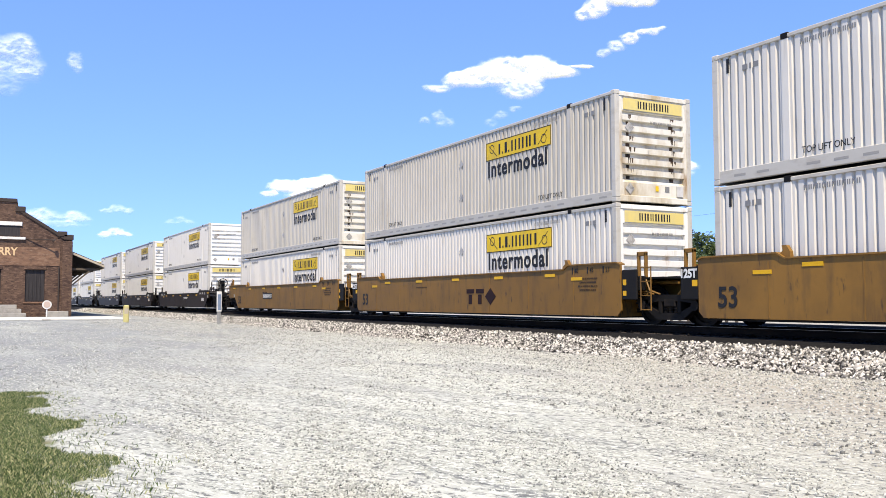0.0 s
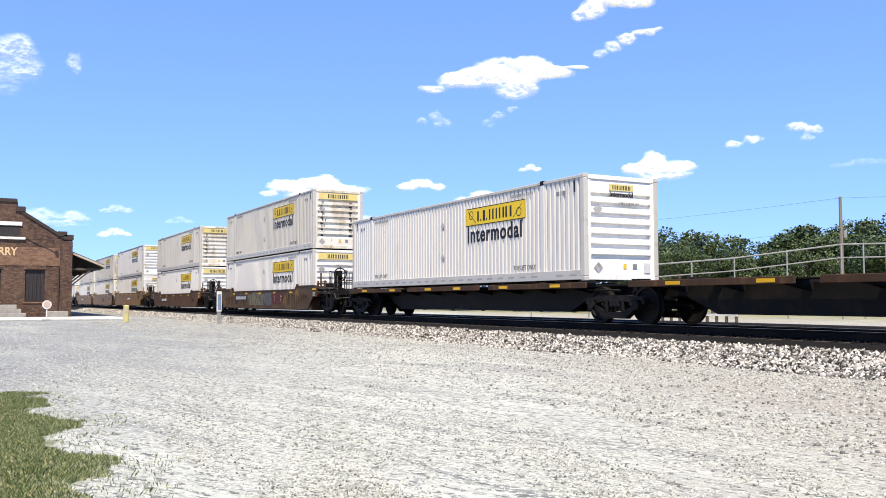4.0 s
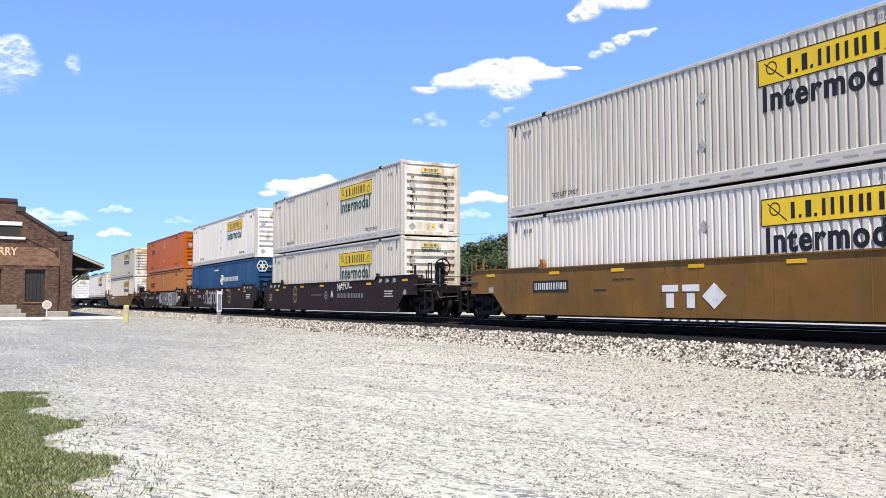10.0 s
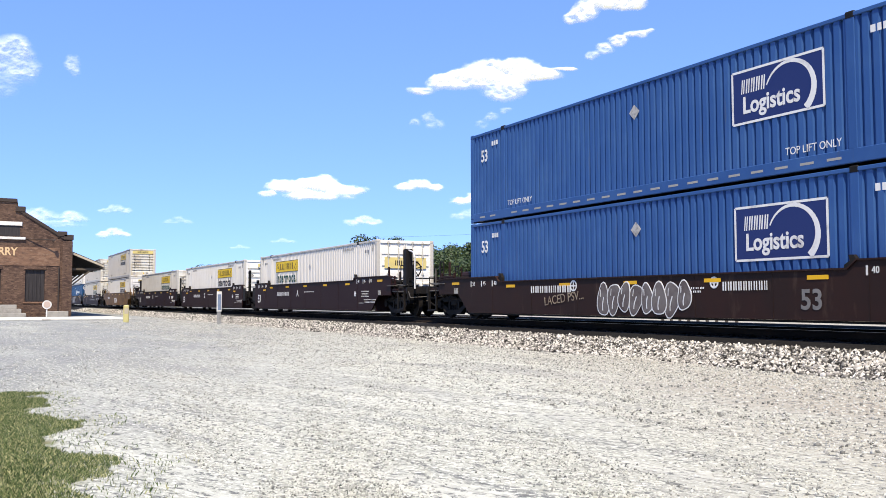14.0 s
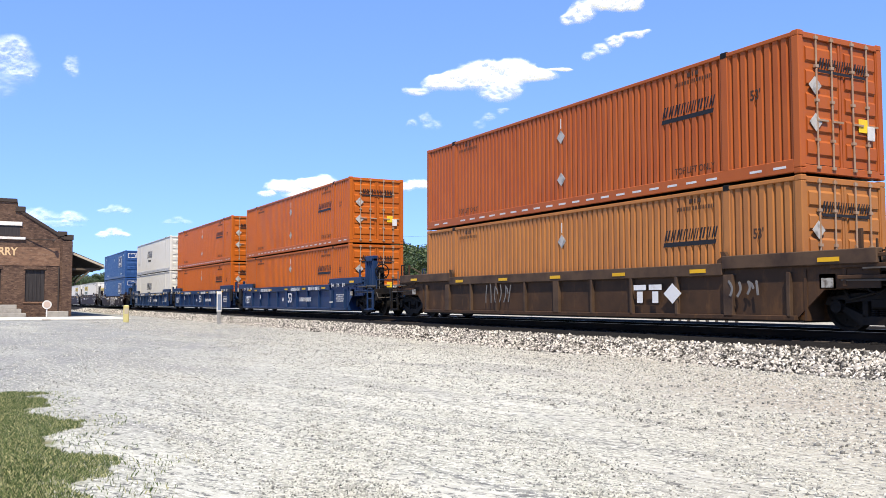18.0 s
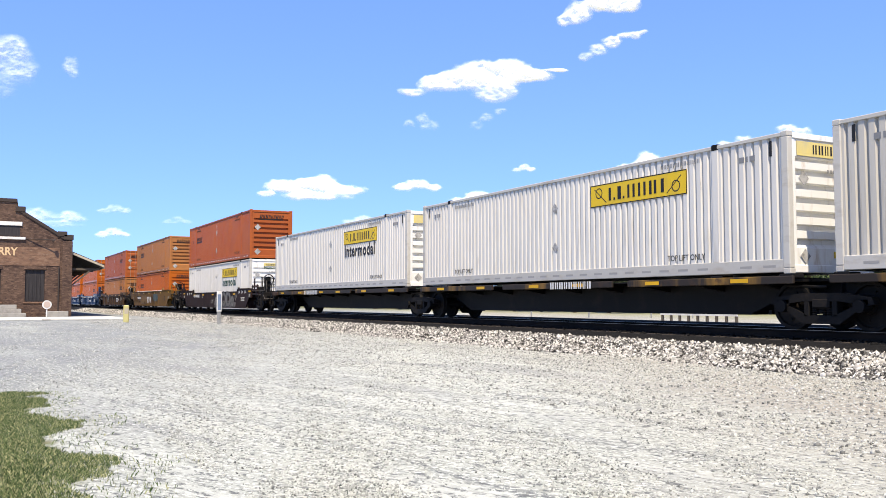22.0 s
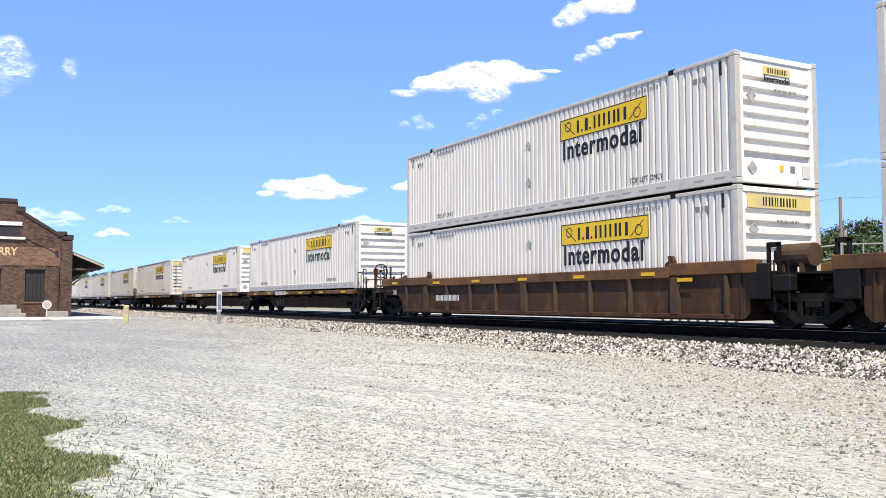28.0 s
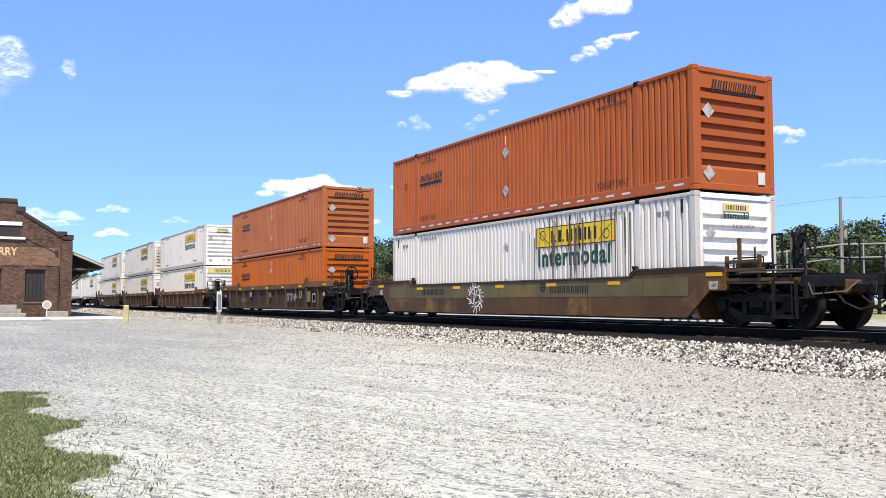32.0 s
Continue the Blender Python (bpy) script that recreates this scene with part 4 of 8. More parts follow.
BUILDERS = {
    "wk": lambda: container(WHITE, WHITE_RAIL, SUNLIT_END, WHITE_LABEL + ", black lettering", decor=[hunt_marks(INK, "big")]),
    "ws": lambda: container(WHITE, WHITE_RAIL, SUNLIT_END, WHITE_LABEL + ", black lettering", decor=[hunt_marks(INK, "small")]),
    "wn": lambda: container(WHITE, WHITE_RAIL, SUNLIT_END, WHITE_LABEL + ", black lettering", decor=[hunt_marks(INK, "none")]),
    "xk": lambda: container(WORN_WHITE, WHITE_RAIL, SUNLIT_WORN_END, "dirty grey-white corrugated container, yellow name panel, black lettering", decor=[hunt_marks(INK, "big")]),
    "xg": lambda: container(WORN_WHITE, WHITE_RAIL, SUNLIT_WORN_END, "dirty grey-white corrugated container, yellow name panel, green lettering", decor=[hunt_marks(INK_GREEN, "small")]),
    "xw": lambda: container(WHITE, WHITE_RAIL, SUNLIT_WORN_END, "white corrugated container with rust-stained end, black lettering", decor=[hunt_marks(INK, "small")]),
    "xn": lambda: container(WORN_WHITE, WHITE_RAIL, SUNLIT_WORN_END, "dirty grey-white corrugated container with plain end, black lettering", decor=[hunt_marks(INK, "none")]),
    "gs": lambda: container(WHITE, WHITE_RAIL, SUNLIT_END, WHITE_LABEL + ", green lettering", decor=[hunt_marks(INK_GREEN, "small")]),
    "gk": lambda: container(WHITE, WHITE_RAIL, SUNLIT_END, WHITE_LABEL + ", green lettering", decor=[hunt_marks(INK_GREEN, "big")]),
    "wp": lambda: container(WHITE, WHITE_RAIL, SUNLIT_END, WHITE_LABEL + " alone", decor=[hunt_marks(INK, "big", False)]),
    "gz": lambda: container(WHITE, WHITE_RAIL, SUNLIT_END, "white container with dark stains running over its lettering", decor=[hunt_marks(INK_GREEN, "small"), stains]),
    "gd": lambda: container(WHITE, WHITE_RAIL, SUNLIT_END, WHITE_LABEL + ", doors rearward", door=True, flip=True, decor=[hunt_marks(INK_GREEN, "door")]),
    "o": lambda: container(ORANGE, ORANGE, ORANGE, "orange corrugated steel container with slanted black name bars", dash=PLACARD, decor=[orange_marks(False)]),
    "r": lambda: container(RED_ORANGE, RED_ORANGE, RED_ORANGE, "weathered red-orange corrugated container with pale diamond placards", dash=PLACARD, decor=[orange_marks(False)]),
    "p": lambda: container(PEACH_ORANGE, PEACH_ORANGE, PEACH_ORANGE, "sun-bleached orange corrugated container with a framed notice on its end", dash=PLACARD, decor=[orange_marks(False), end_notice]),
    "t": lambda: container(FADED_ORANGE, FADED_ORANGE, FADED_ORANGE, "faded tan-orange corrugated container with black name bars", dash=PLACARD, decor=[orange_marks(False)]),
    "od": lambda: container(ORANGE, ORANGE, ORANGE, "orange corrugated container, doors with lock rods to the rear", True, True, PLACARD, [orange_marks(True)]),
    "rd": lambda: container(RED_ORANGE, RED_ORANGE, RED_ORANGE, "red-orange corrugated container, doors with lock rods to the rear", True, True, PLACARD, [orange_marks(True)]),
    "td": lambda: container(FADED_ORANGE, FADED_ORANGE, FADED_ORANGE, "faded tan-orange container, doors with lock rods to the rear", True, True, PLACARD, [orange_marks(True)]),
    "b": lambda: container(MID_BLUE, MID_BLUE, MID_BLUE, "blue corrugated container with white emblem and name bars", decor=[robinson_marks]),
    "n": lambda: container(BLUE, BLUE, BLUE, "dark blue corrugated container with white framed emblem", True, False, None, [navy_marks]),
    "s": lambda: container(GREY_WHITE, GREY_WHITE, GREY_WHITE, "cream corrugated container with large black name bars", True, False, None, [swift_marks]),
}
FIRST = {}


def load(kind):
    if kind not in FIRST:
        FIRST[kind] = BUILDERS[kind]()
        return FIRST[kind]
    return copy_thing(FIRST[kind], Matrix())
# ---------------------------------------------------------------- rail cars
WHEEL_R = 0.483
NOTICE = material("grubby_notice_plate", (0.36, 0.34, 0.29), 0.6, 0, [((0.12, 0.10, 0.08), 9.0, 0.48, 0.62, (1, 1, 1))])
GALV_GEAR = material("dull_galvanised_rod", (0.11, 0.10, 0.088), 0.6, 0.2, [((0.08, 0.06, 0.045), 3.0, 0.45, 0.75, (1, 1, 1))])


def side_frame(s, y):
    w = 0.09
    s.prism([(-1.18, 0.52), (-1.12, 0.66), (-0.45, 0.74), (0.45, 0.74), (1.12, 0.66), (1.18, 0.52), (1.05, 0.50), (0.42, 0.58), (-0.42, 0.58), (-1.05, 0.50)], y - w, y + w, "y")
    s.prism([(-1.0, 0.52), (-0.82, 0.52), (-0.30, 0.30), (0.30, 0.30), (0.82, 0.52), (1.0, 0.52), (0.42, 0.14), (-0.42, 0.14)], y - w, y + w, "y")
    for x in (-0.38, 0.26):
        s.box(x, x + 0.12, y - w, y + w, 0.28, 0.60, 0.01)
    for x in (-0.89, 0.89):
        s.tube((x, y - 0.16, WHEEL_R), (x, y + 0.10, WHEEL_R), 0.125, 12)
        s.box(x - 0.16, x + 0.16, y - w, y + w, 0.50, 0.62, 0.01)
    return s


def truck(car, x):
    base = part("truck_bolster", shared("bolster", lambda: Shape().box(-0.20, 0.20, -1.12, 1.12, 0.44, 0.64, 0.03).box(-0.30, 0.30, -0.35, 0.35, 0.62, 0.78, 0.02).mesh("truck_bolster", GREASE)), GREASE, car, "dark cast steel truck", pose(x, 0, 0))
    for y in (-1.02, 1.02):
        part("side_frame", shared(("frame", y), lambda: side_frame(Shape(), y).mesh("side_frame", GREASE)), GREASE, base)
        def springs():
            s = Shape()
            for a in (-0.17, 0.0, 0.17):
                for k in range(5):
                    s.tube((a, y, 0.30 + k * 0.034), (a, y, 0.318 + k * 0.034), 0.072, 10)
            return s.mesh("spring", GREASE)
        part("spring", shared(("spring", y), springs), GREASE, base, "coil springs")

    def wheels():
        prof = [(0.66, 0.09), (0.66, 0.14), (0.72, 0.16), (0.70, 0.40), (0.685, 0.415), (0.685, 0.505), (0.71, 0.505), (0.72, 0.484), (0.815, 0.478), (0.815, 0.41), (0.765, 0.39), (0.77, 0.17), (0.84, 0.14), (0.84, 0.09)]
        s = Shape().lathe(prof, 28).lathe([(-a, r) for a, r in prof], 28).tube((0, -1.08, 0), (0, 1.08, 0), 0.088, 12)
        for k in range(4):
            a = radians(45 + 90 * k)
            for y in (-0.775, 0.775):
                s.tube((0.28 * math.cos(a), y - 0.012, 0.28 * math.sin(a)), (0.28 * math.cos(a), y + 0.012, 0.28 * math.sin(a)), 0.03, 6)
        return s.mesh("wheelset", GREASE)
    for a in (-0.89, 0.89):
        w = part("wheelset", shared("wheels", wheels), GREASE, base, "dark steel wheels on an axle", pose(a, 0, WHEEL_R))
        (WHEELS_A if a < 0 else WHEELS_B).append(w)
    part("brake_beam", shared("beam", lambda: Shape().box(-1.52, -1.44, -0.8, 0.8, 0.30, 0.40).tube((-1.48, -0.7, 0.35), (-0.3, -0.2, 0.45), 0.03).mesh("brake_beam", GREASE)), GREASE, base)
    return base


WHEELS_A, WHEELS_B = [], []


def ladder(s, x, y, z0, z1, w=0.42):
    for a in (x, x + w):
        s.tube((a, y, z0), (a, y, z1), 0.016, 6)
    n = max(2, round((z1 - z0) / 0.30))
    for i in range(n):
        z = z0 + 0.02 + i * (z1 - z0 - 0.04) / (n - 1)
        s.tube((x, y, z), (x + w, y, z), 0.014, 6)
    return s


def coupled_end(car, way, paint, kind):
    """Platform, rails and coupler beyond a coupled end; way: -1 or 1 along the car."""
    m = pose(0, 0, 0) if way > 0 else pose(0, 0, 0, 0, 0, 180)
    near = -1 if way > 0 else 1      # y of the side that looks to the lot, before the turn

    def put(name, key, make, mat, label=""):
        return part(name, shared((kind, name, key, way, mat.name), lambda: make().mesh(name, mat)), mat, car, label, m)

    put("end_sill", 0, lambda: Shape().box(H + 0.25, H + 3.05, -0.24, 0.24, 0.72, 1.02, 0.02).box(H + 0.4, H + 0.8, -1.38, 1.38, 0.80, 1.12, 0.02), paint)
    put("end_platform", 0, lambda: Shape().box(H + 0.15, H + 2.0, -1.36, 1.36, 1.13, 1.17).box(H + 2.0, H + 2.95, -0.95, 0.95, 1.11, 1.15).box(H + 2.88, H + 3.0, -1.40, 1.40, 0.86, 1.10, 0.015), BLACK, "dark steel end platform")
    put("coupler", 0, lambda: Shape().box(H + 3.05, H + 3.55, -0.10, 0.10, 0.74, 0.94, 0.02).box(H + 3.45, H + 3.72, -0.17, 0.15, 0.70, 0.98, 0.04).tube((H + 3.0, 0.25, 0.7), (H + 3.35, 0.28, 0.42), 0.025).tube((H + 3.35, 0.28, 0.42), (H + 3.7, 0.2, 0.50), 0.025), GREASE, "cast steel coupler with an air hose")
    put("ladder", 0, lambda: ladder(Shape(), H + 2.25, near * 1.40, 0.28, 1.12).box(H + 2.22, H + 2.72, near * 1.40 - 0.05, near * 1.40 + 0.05, 0.26, 0.30), paint if kind == "navy" else BLACK, "steel side ladder")

    def rails():
        s = Shape()
        for y in (-1.2, 1.2):
            s.line([(H + 2.05, y, 1.12), (H + 2.05, y, 1.95), (H + 2.30, y, 1.95), (H + 2.30, y, 1.12)], 0.022)
        s.line([(H + 1.1, near * 1.3, 1.15), (H + 1.1, near * 1.3, 1.5), (H + 1.9, near * 1.3, 1.5), (H + 1.9, near * 1.3, 1.15)], 0.016)
        s.line([(H + 2.92, -1.3, 1.1), (H + 2.92, -1.3, 1.45), (H + 2.92, 1.3, 1.45), (H + 2.92, 1.3, 1.1)], 0.018)
        return s
    put("handrail", 0, rails, paint if kind in ("navy", "tan") else BLACK, "bent steel handrails")

    def pipes():
        s = Shape()
        r = random.Random(3)
        for y in (-0.9, -0.55, 0.5, 0.85):
            s.line([(H + 0.3, y, 1.02), (H + 1.4, y + r.uniform(-0.1, 0.1), 1.03), (H + 2.8, y, 0.95)], 0.03)
        s.box(H + 0.95, H + 1.45, near * 0.9 - 0.2, near * 0.9 + 0.2, 1.17, 1.42, 0.03)
        s.box(H + 1.6, H + 1.85, near * 1.1 - 0.12, near * 1.1 + 0.12, 0.86, 1.10, 0.02)
        s.tube((H + 0.5, near * 1.15, 1.24), (H + 1.0, near * 1.15, 1.24), 0.07, 10)
        return s
    put("brake_rigging", 0, pipes, GREASE, "brake pipes and valve boxes")
    put("crossover_step", 0, lambda: Shape().box(H + 2.25, H + 2.75, near * 1.40 - 0.16, near * 1.40 + 0.10, 0.24, 0.27).box(H + 2.20, H + 2.24, near * 1.40 - 0.03, near * 1.40 + 0.03, 0.24, 1.0).box(H + 2.76, H + 2.80, near * 1.40 - 0.03, near * 1.40 + 0.03, 0.24, 1.0), paint if kind == "navy" else BLACK, "hanging steel step")
    put("grab_post", 0, lambda: Shape().box(H + 1.28, H + 1.36, near * 1.36 - 0.03, near * 1.36 + 0.03, 1.13, 1.92, 0.008), paint, "upright grab post in the car's colour")
    put("grab_post", 1, lambda: Shape().box(H + 1.30, H + 1.34, near * 0.9 - 0.02, near * 0.9 + 0.02, 1.13, 1.75, 0.008), paint, "upright grab post in the car's colour")
    put("cut_lever", 0, lambda: Shape().line([(H + 3.02, near * 1.35, 0.95), (H + 3.08, near * 1.30, 0.72), (H + 3.10, near * 0.35, 0.78), (H + 3.15, 0, 1.0)], 0.018), GALV_GEAR, "bent uncoupling lever")
    put("truck_hose", 0, lambda: Shape().line([(H + 0.7, near * 1.1, 0.86), (H + 0.9, near * 1.12, 0.62), (H + 1.6, near * 1.12, 0.78), (H + 2.2, near * 1.05, 0.70)], 0.03), BLACK, "hanging brake hose")
    put("side_rod", 0, lambda: Shape().line([(H + 0.9, near * 1.30, 1.23), (H + 2.9, near * 1.30, 1.21)], 0.02).line([(H + 1.1, near * 1.05, 1.34), (H + 2.85, near * 1.05, 1.33)], 0.018).line([(H + 0.9, near * 1.38, 0.98), (H + 2.7, near * 1.40, 0.95)], 0.022).line([(H + 1.2, near * 0.6, 0.62), (H + 3.0, near * 0.5, 0.60)], 0.025), GALV_GEAR, "dull steel rods along the end platform")
    put("stand_pipe", 0, lambda: Shape().tube((H + 2.45, near * 1.12, 1.12), (H + 2.45, near * 1.12, 1.88), 0.028).tube((H + 2.78, near * 1.12, 1.1), (H + 2.78, near * 1.12, 1.75), 0.024), GALV_GEAR, "pale upright pipe")
    put("brake_cylinder", 0, lambda: Shape().tube((H + 1.9, near * 0.75, 0.88), (H + 2.5, near * 0.75, 0.88), 0.13, 12).tube((H + 2.5, near * 0.75, 0.88), (H + 2.85, near * 0.75, 0.88), 0.03, 8).box(H + 2.0, H + 2.1, near * 0.75 - 0.15, near * 0.75 + 0.15, 0.95, 1.12), BLACK, "dark brake cylinder")
    put("air_hose", 0, lambda: Shape().line([(H + 2.95, near * 0.5, 0.82), (H + 3.2, near * 0.52, 0.55), (H + 3.5, near * 0.48, 0.42), (H + 3.85, near * 0.40, 0.50)], 0.028), BLACK, "hanging air hose")
    def end_fence():
        s = Shape()
        for z, a, b in ((1.03, 0.85, 2.15), (1.24, 0.7, 2.0), (1.42, 0.95, 1.9)):
            s.box(H + a, H + b, near * 1.40 - 0.03, near * 1.40 + 0.03, z - 0.035, z + 0.035, 0.008)
        for x in (0.98, 1.86):
            s.box(H + x - 0.04, H + x + 0.04, near * 1.37 - 0.03, near * 1.37 + 0.03, 0.86, 1.55, 0.008)
        s.box(H + 2.05, H + 2.85, near * 1.30 - 0.04, near * 1.30 + 0.04, 0.92, 1.06, 0.01)
        return s
    put("end_fence", 0, end_fence, paint, "low steel rails round the end platform")

    def hoses():
        s = Shape()
        r = random.Random(17)
        for k in range(7):
            x, y = H + 0.4 + 0.36 * k, near * r.uniform(0.5, 1.3)
            s.line([(x, y, 1.08), (x + 0.1, y, 0.85), (x + 0.45, y * 0.98, 0.70 + 0.1 * (k % 2)), (x + 0.8, y, 0.92)], 0.022, 5)
        for k in range(4):
            x = H + 0.55 + 0.62 * k
            s.box(x, x + 0.26, near * 1.18 - 0.10, near * 1.18 + 0.10, 0.98, 1.13, 0.015)
        s.tube((H + 1.25, near * 1.0, 1.30), (H + 1.85, near * 1.0, 1.30), 0.10, 10)
        s.box(H + 2.9, H + 3.02, near * 1.25 - 0.12, near * 1.25 + 0.12, 0.62, 0.90, 0.015)
        return s
    put("end_hose", 0, hoses, GREASE, "black brake hoses and brackets")
    put("tread_plate", 0, lambda: Shape().box(H + 1.45, H + 2.0, near * 1.42 - 0.1, near * 1.42 + 0.1, 1.17, 1.2).box(H + 2.3, H + 2.75, near * 1.2 - 0.2, near * 1.2 + 0.12, 1.155, 1.185), GALV_GEAR, "worn tread plate")
    put("notice_plate", 0, lambda: Shape().box(H + 0.54, H + 0.80, near * 1.478 - 0.004, near * 1.478 + 0.004, 0.84, 1.02), NOTICE, "small pale notice plate")
    if way < 0:
        put("air_tank", 0, lambda: Shape().tube((H + 0.9, near * 0.5, 1.42), (H + 1.75, near * 0.5, 1.42), 0.2, 14).box(H + 1.0, H + 1.08, near * 0.5 - 0.18, near * 0.5 + 0.18, 1.17, 1.3).box(H + 1.6, H + 1.68, near * 0.5 - 0.18, near * 0.5 + 0.18, 1.17, 1.3), paint, "round air tank")
    else:
        put("brake_stand", 0, lambda: Shape().box(H + 2.42, H + 2.58, near * 0.95 - 0.15, near * 0.95 + 0.15, 1.13, 1.98, 0.02).box(H + 2.40, H + 2.62, near * 0.95 - 0.10, near * 0.95 + 0.10, 1.68, 1.92, 0.03).box(H + 2.38, H + 2.60, near * 0.95 - 0.22, near * 0.95 + 0.22, 1.13, 1.2), BLACK, "black handbrake stand")

        def brake_wheel():
            c = Vector((H + 2.68, near * 0.95, 1.80))
            s = Shape().ring(c, 0.29, 0.026, "x", 20).tube(c - Vector((0.08, 0, 0)), c + Vector((0.03, 0, 0)), 0.06, 10)
            for k in range(5):
                d = Vector((0, math.cos(1.2566 * k + 0.3), math.sin(1.2566 * k + 0.3)))
                s.tube(c, c + d * 0.29, 0.017, 6)
                s.tube(c + d * 0.27, c + d * 0.335, 0.03, 6)
            return s
        put("brake_wheel", 0, brake_wheel, BLACK, "spoked handbrake wheel")
    if kind == "maroon" and way < 0:
        put("brake_column", 1, lambda: Shape().box(H + 0.32, H + 0.62, near * 1.22 - 0.14, near * 1.22 + 0.14, 1.17, 2.55, 0.03).box(H + 0.28, H + 0.66, near * 1.22 - 0.17, near * 1.22 + 0.17, 2.45, 2.58, 0.02), BLACK, "tall black brake column")
    if kind == "maroon" and way > 0:
        put("brake_column", 0, lambda: Shape().box(H + 2.55, H + 2.85, near * 1.22 - 0.14, near * 1.22 + 0.14, 1.13, 2.55, 0.03), BLACK, "tall black brake column")
        put("grab_pipe", 0, lambda: Shape().line([(H + 3.35, near * 1.25, 1.05), (H + 3.35, near * 1.25, 2.2), (H + 3.2, near * 1.25, 2.42), (H + 2.85, near * 1.25, 2.5)], 0.03), PLACARD, "bent pale grab pipe")
    if kind == "navy":
        put("end_portal", 0, lambda: Shape().box(H + 1.72, H + 1.84, near * 1.2 - 0.1, near * 1.2 + 0.1, 1.17, 2.35, 0.02).box(H + 1.98, H + 2.06, near * 1.2 - 0.06, near * 1.2 + 0.06, 1.17, 2.25, 0.01).box(H + 2.20, H + 2.28, near * 1.2 - 0.06, near * 1.2 + 0.06, 1.17, 2.25, 0.01).box(H + 2.44, H + 2.56, near * 1.2 - 0.1, near * 1.2 + 0.1, 1.17, 2.35, 0.02).box(H + 1.72, H + 2.56, near * 1.2 - 0.1, near * 1.2 + 0.1, 2.22, 2.45, 0.02), paint, "navy steel portal on the end platform")


def joined_end(car, way, paint, gap, own, style, kind, zt):
    """Short end that shares a truck with the next platform."""
    m = pose(0, 0, 0) if way > 0 else pose(0, 0, 0, 0, 0, 180)
    near = -1 if way > 0 else 1
    part("end_sill", Shape().box(H + 0.2, H + gap - 0.03, -0.28, 0.28, 0.70, 1.0, 0.02).box(H + 0.25, H + 0.6, -1.36, 1.36, 0.84, 1.14, 0.02).mesh("end_sill", paint), paint, car, at=m)
    part("end_platform", Shape().box(H + 0.15, H + gap - 0.06, -1.2, 1.2, 1.13, 1.17).mesh("end_platform", BLACK), BLACK, car, "dark steel end platform", m)
    plate = part("end_plate", Shape().box(H + 0.36, H + 0.92, near * 1.43 - 0.03, near * 1.43 + 0.03, 0.62, 1.36, 0.02).box(H + 0.30, H + 0.98, near * 1.30 - 0.1, near * 1.30 + 0.1, 0.84, 1.20, 0.02).mesh("end_plate", BLACK), BLACK, car, "black steel plate over the shared truck", m)
    out = near * 1.464
    if kind == "tan" and way < 0:
        part("lettering", words("125", 0.27, CHALK, 0.95, 0.012), CHALK, plate, "white load note", pose(H + 0.73, out + 0.004, 1.20, 0, 0, 180))
        part("lettering", words("T", 0.27, CHALK, 0.95, 0.012), CHALK, plate, "white load note", pose(H + 0.47, out + 0.004, 1.20, 0, 0, 180))
        part("sticker", Shape().box(H + 0.38, H + 0.54, out - 0.003, out + 0.003, 0.92, 1.06).mesh("sticker", REFLECT), REFLECT, plate, "yellow sticker")
    elif kind == "tan":
        part("sticker", Shape().box(H + 0.42, H + 0.54, out - 0.003, out + 0.003, 0.98, 1.12).mesh("sticker", REFLECT), REFLECT, plate, "yellow sticker")
        part("sticker", Shape().box(H + 0.42, H + 0.54, out - 0.003, out + 0.003, 0.72, 0.84).mesh("sticker", REFLECT), REFLECT, plate, "yellow sticker")
    dark = paint if kind in ("tan", "navy") else BLACK
    s = ladder(Shape(), H + 0.98, near * 1.38, 0.36, 1.42, 0.36) if way > 0 else Shape()
    for y in (-0.7, 0.6):
        s.line([(H + 0.3, y, 1.05), (H + gap - 0.1, y, 1.03)], 0.035)
    for k in range(4):
        x = H + 0.3 + 0.22 * k
        s.line([(x, near * 1.2, 1.12), (x + 0.15, near * 1.22, 0.85), (x + 0.4, near * 1.1, 0.75)], 0.024, 5)
    part("end_rail", s.mesh("end_rail", dark), dark, car, "ladder and pipes between platforms", m)
    posts, high = Shape(), 2.42 if kind == "maroon" and way > 0 else 1.80
    for x in (H + 0.62,) if way > 0 else (H + 0.75,):
        posts.box(x, x + 0.07, near * 1.15 - 0.04, near * 1.15 + 0.04, 1.13, high - 0.02, 0.01).box(x + 0.26, x + 0.33, near * 1.15 - 0.04, near * 1.15 + 0.04, 1.13, high - 0.02, 0.01).box(x, x + 0.33, near * 1.15 - 0.04, near * 1.15 + 0.04, high - 0.10, high, 0.01)
    part("step_loop", posts, dark, car, "upright steel loop on the platform", m)
    if style == "ribbed" and kind != "navy" and way > 0:
        tank = Shape().tube((H + 0.72, near * 0.85, 1.52), (H + 1.55, near * 0.85, 1.52), 0.24, 16)
        tank.box(H + 0.85, H + 0.95, near * 0.85 - 0.2, near * 0.85 + 0.2, 1.15, 1.36).box(H + 1.32, H + 1.42, near * 0.85 - 0.2, near * 0.85 + 0.2, 1.15, 1.36)
        part("air_tank", tank, RUST_MID, car, "brown round air tank", m)
        part("valve_box", Shape().box(H + 0.95, H + 1.40, near * 1.30 - 0.12, near * 1.30 + 0.12, 0.78, 1.12, 0.03), BLACK, car, "black valve box", m)
    if own:
        truck(car, way * (H + gap))


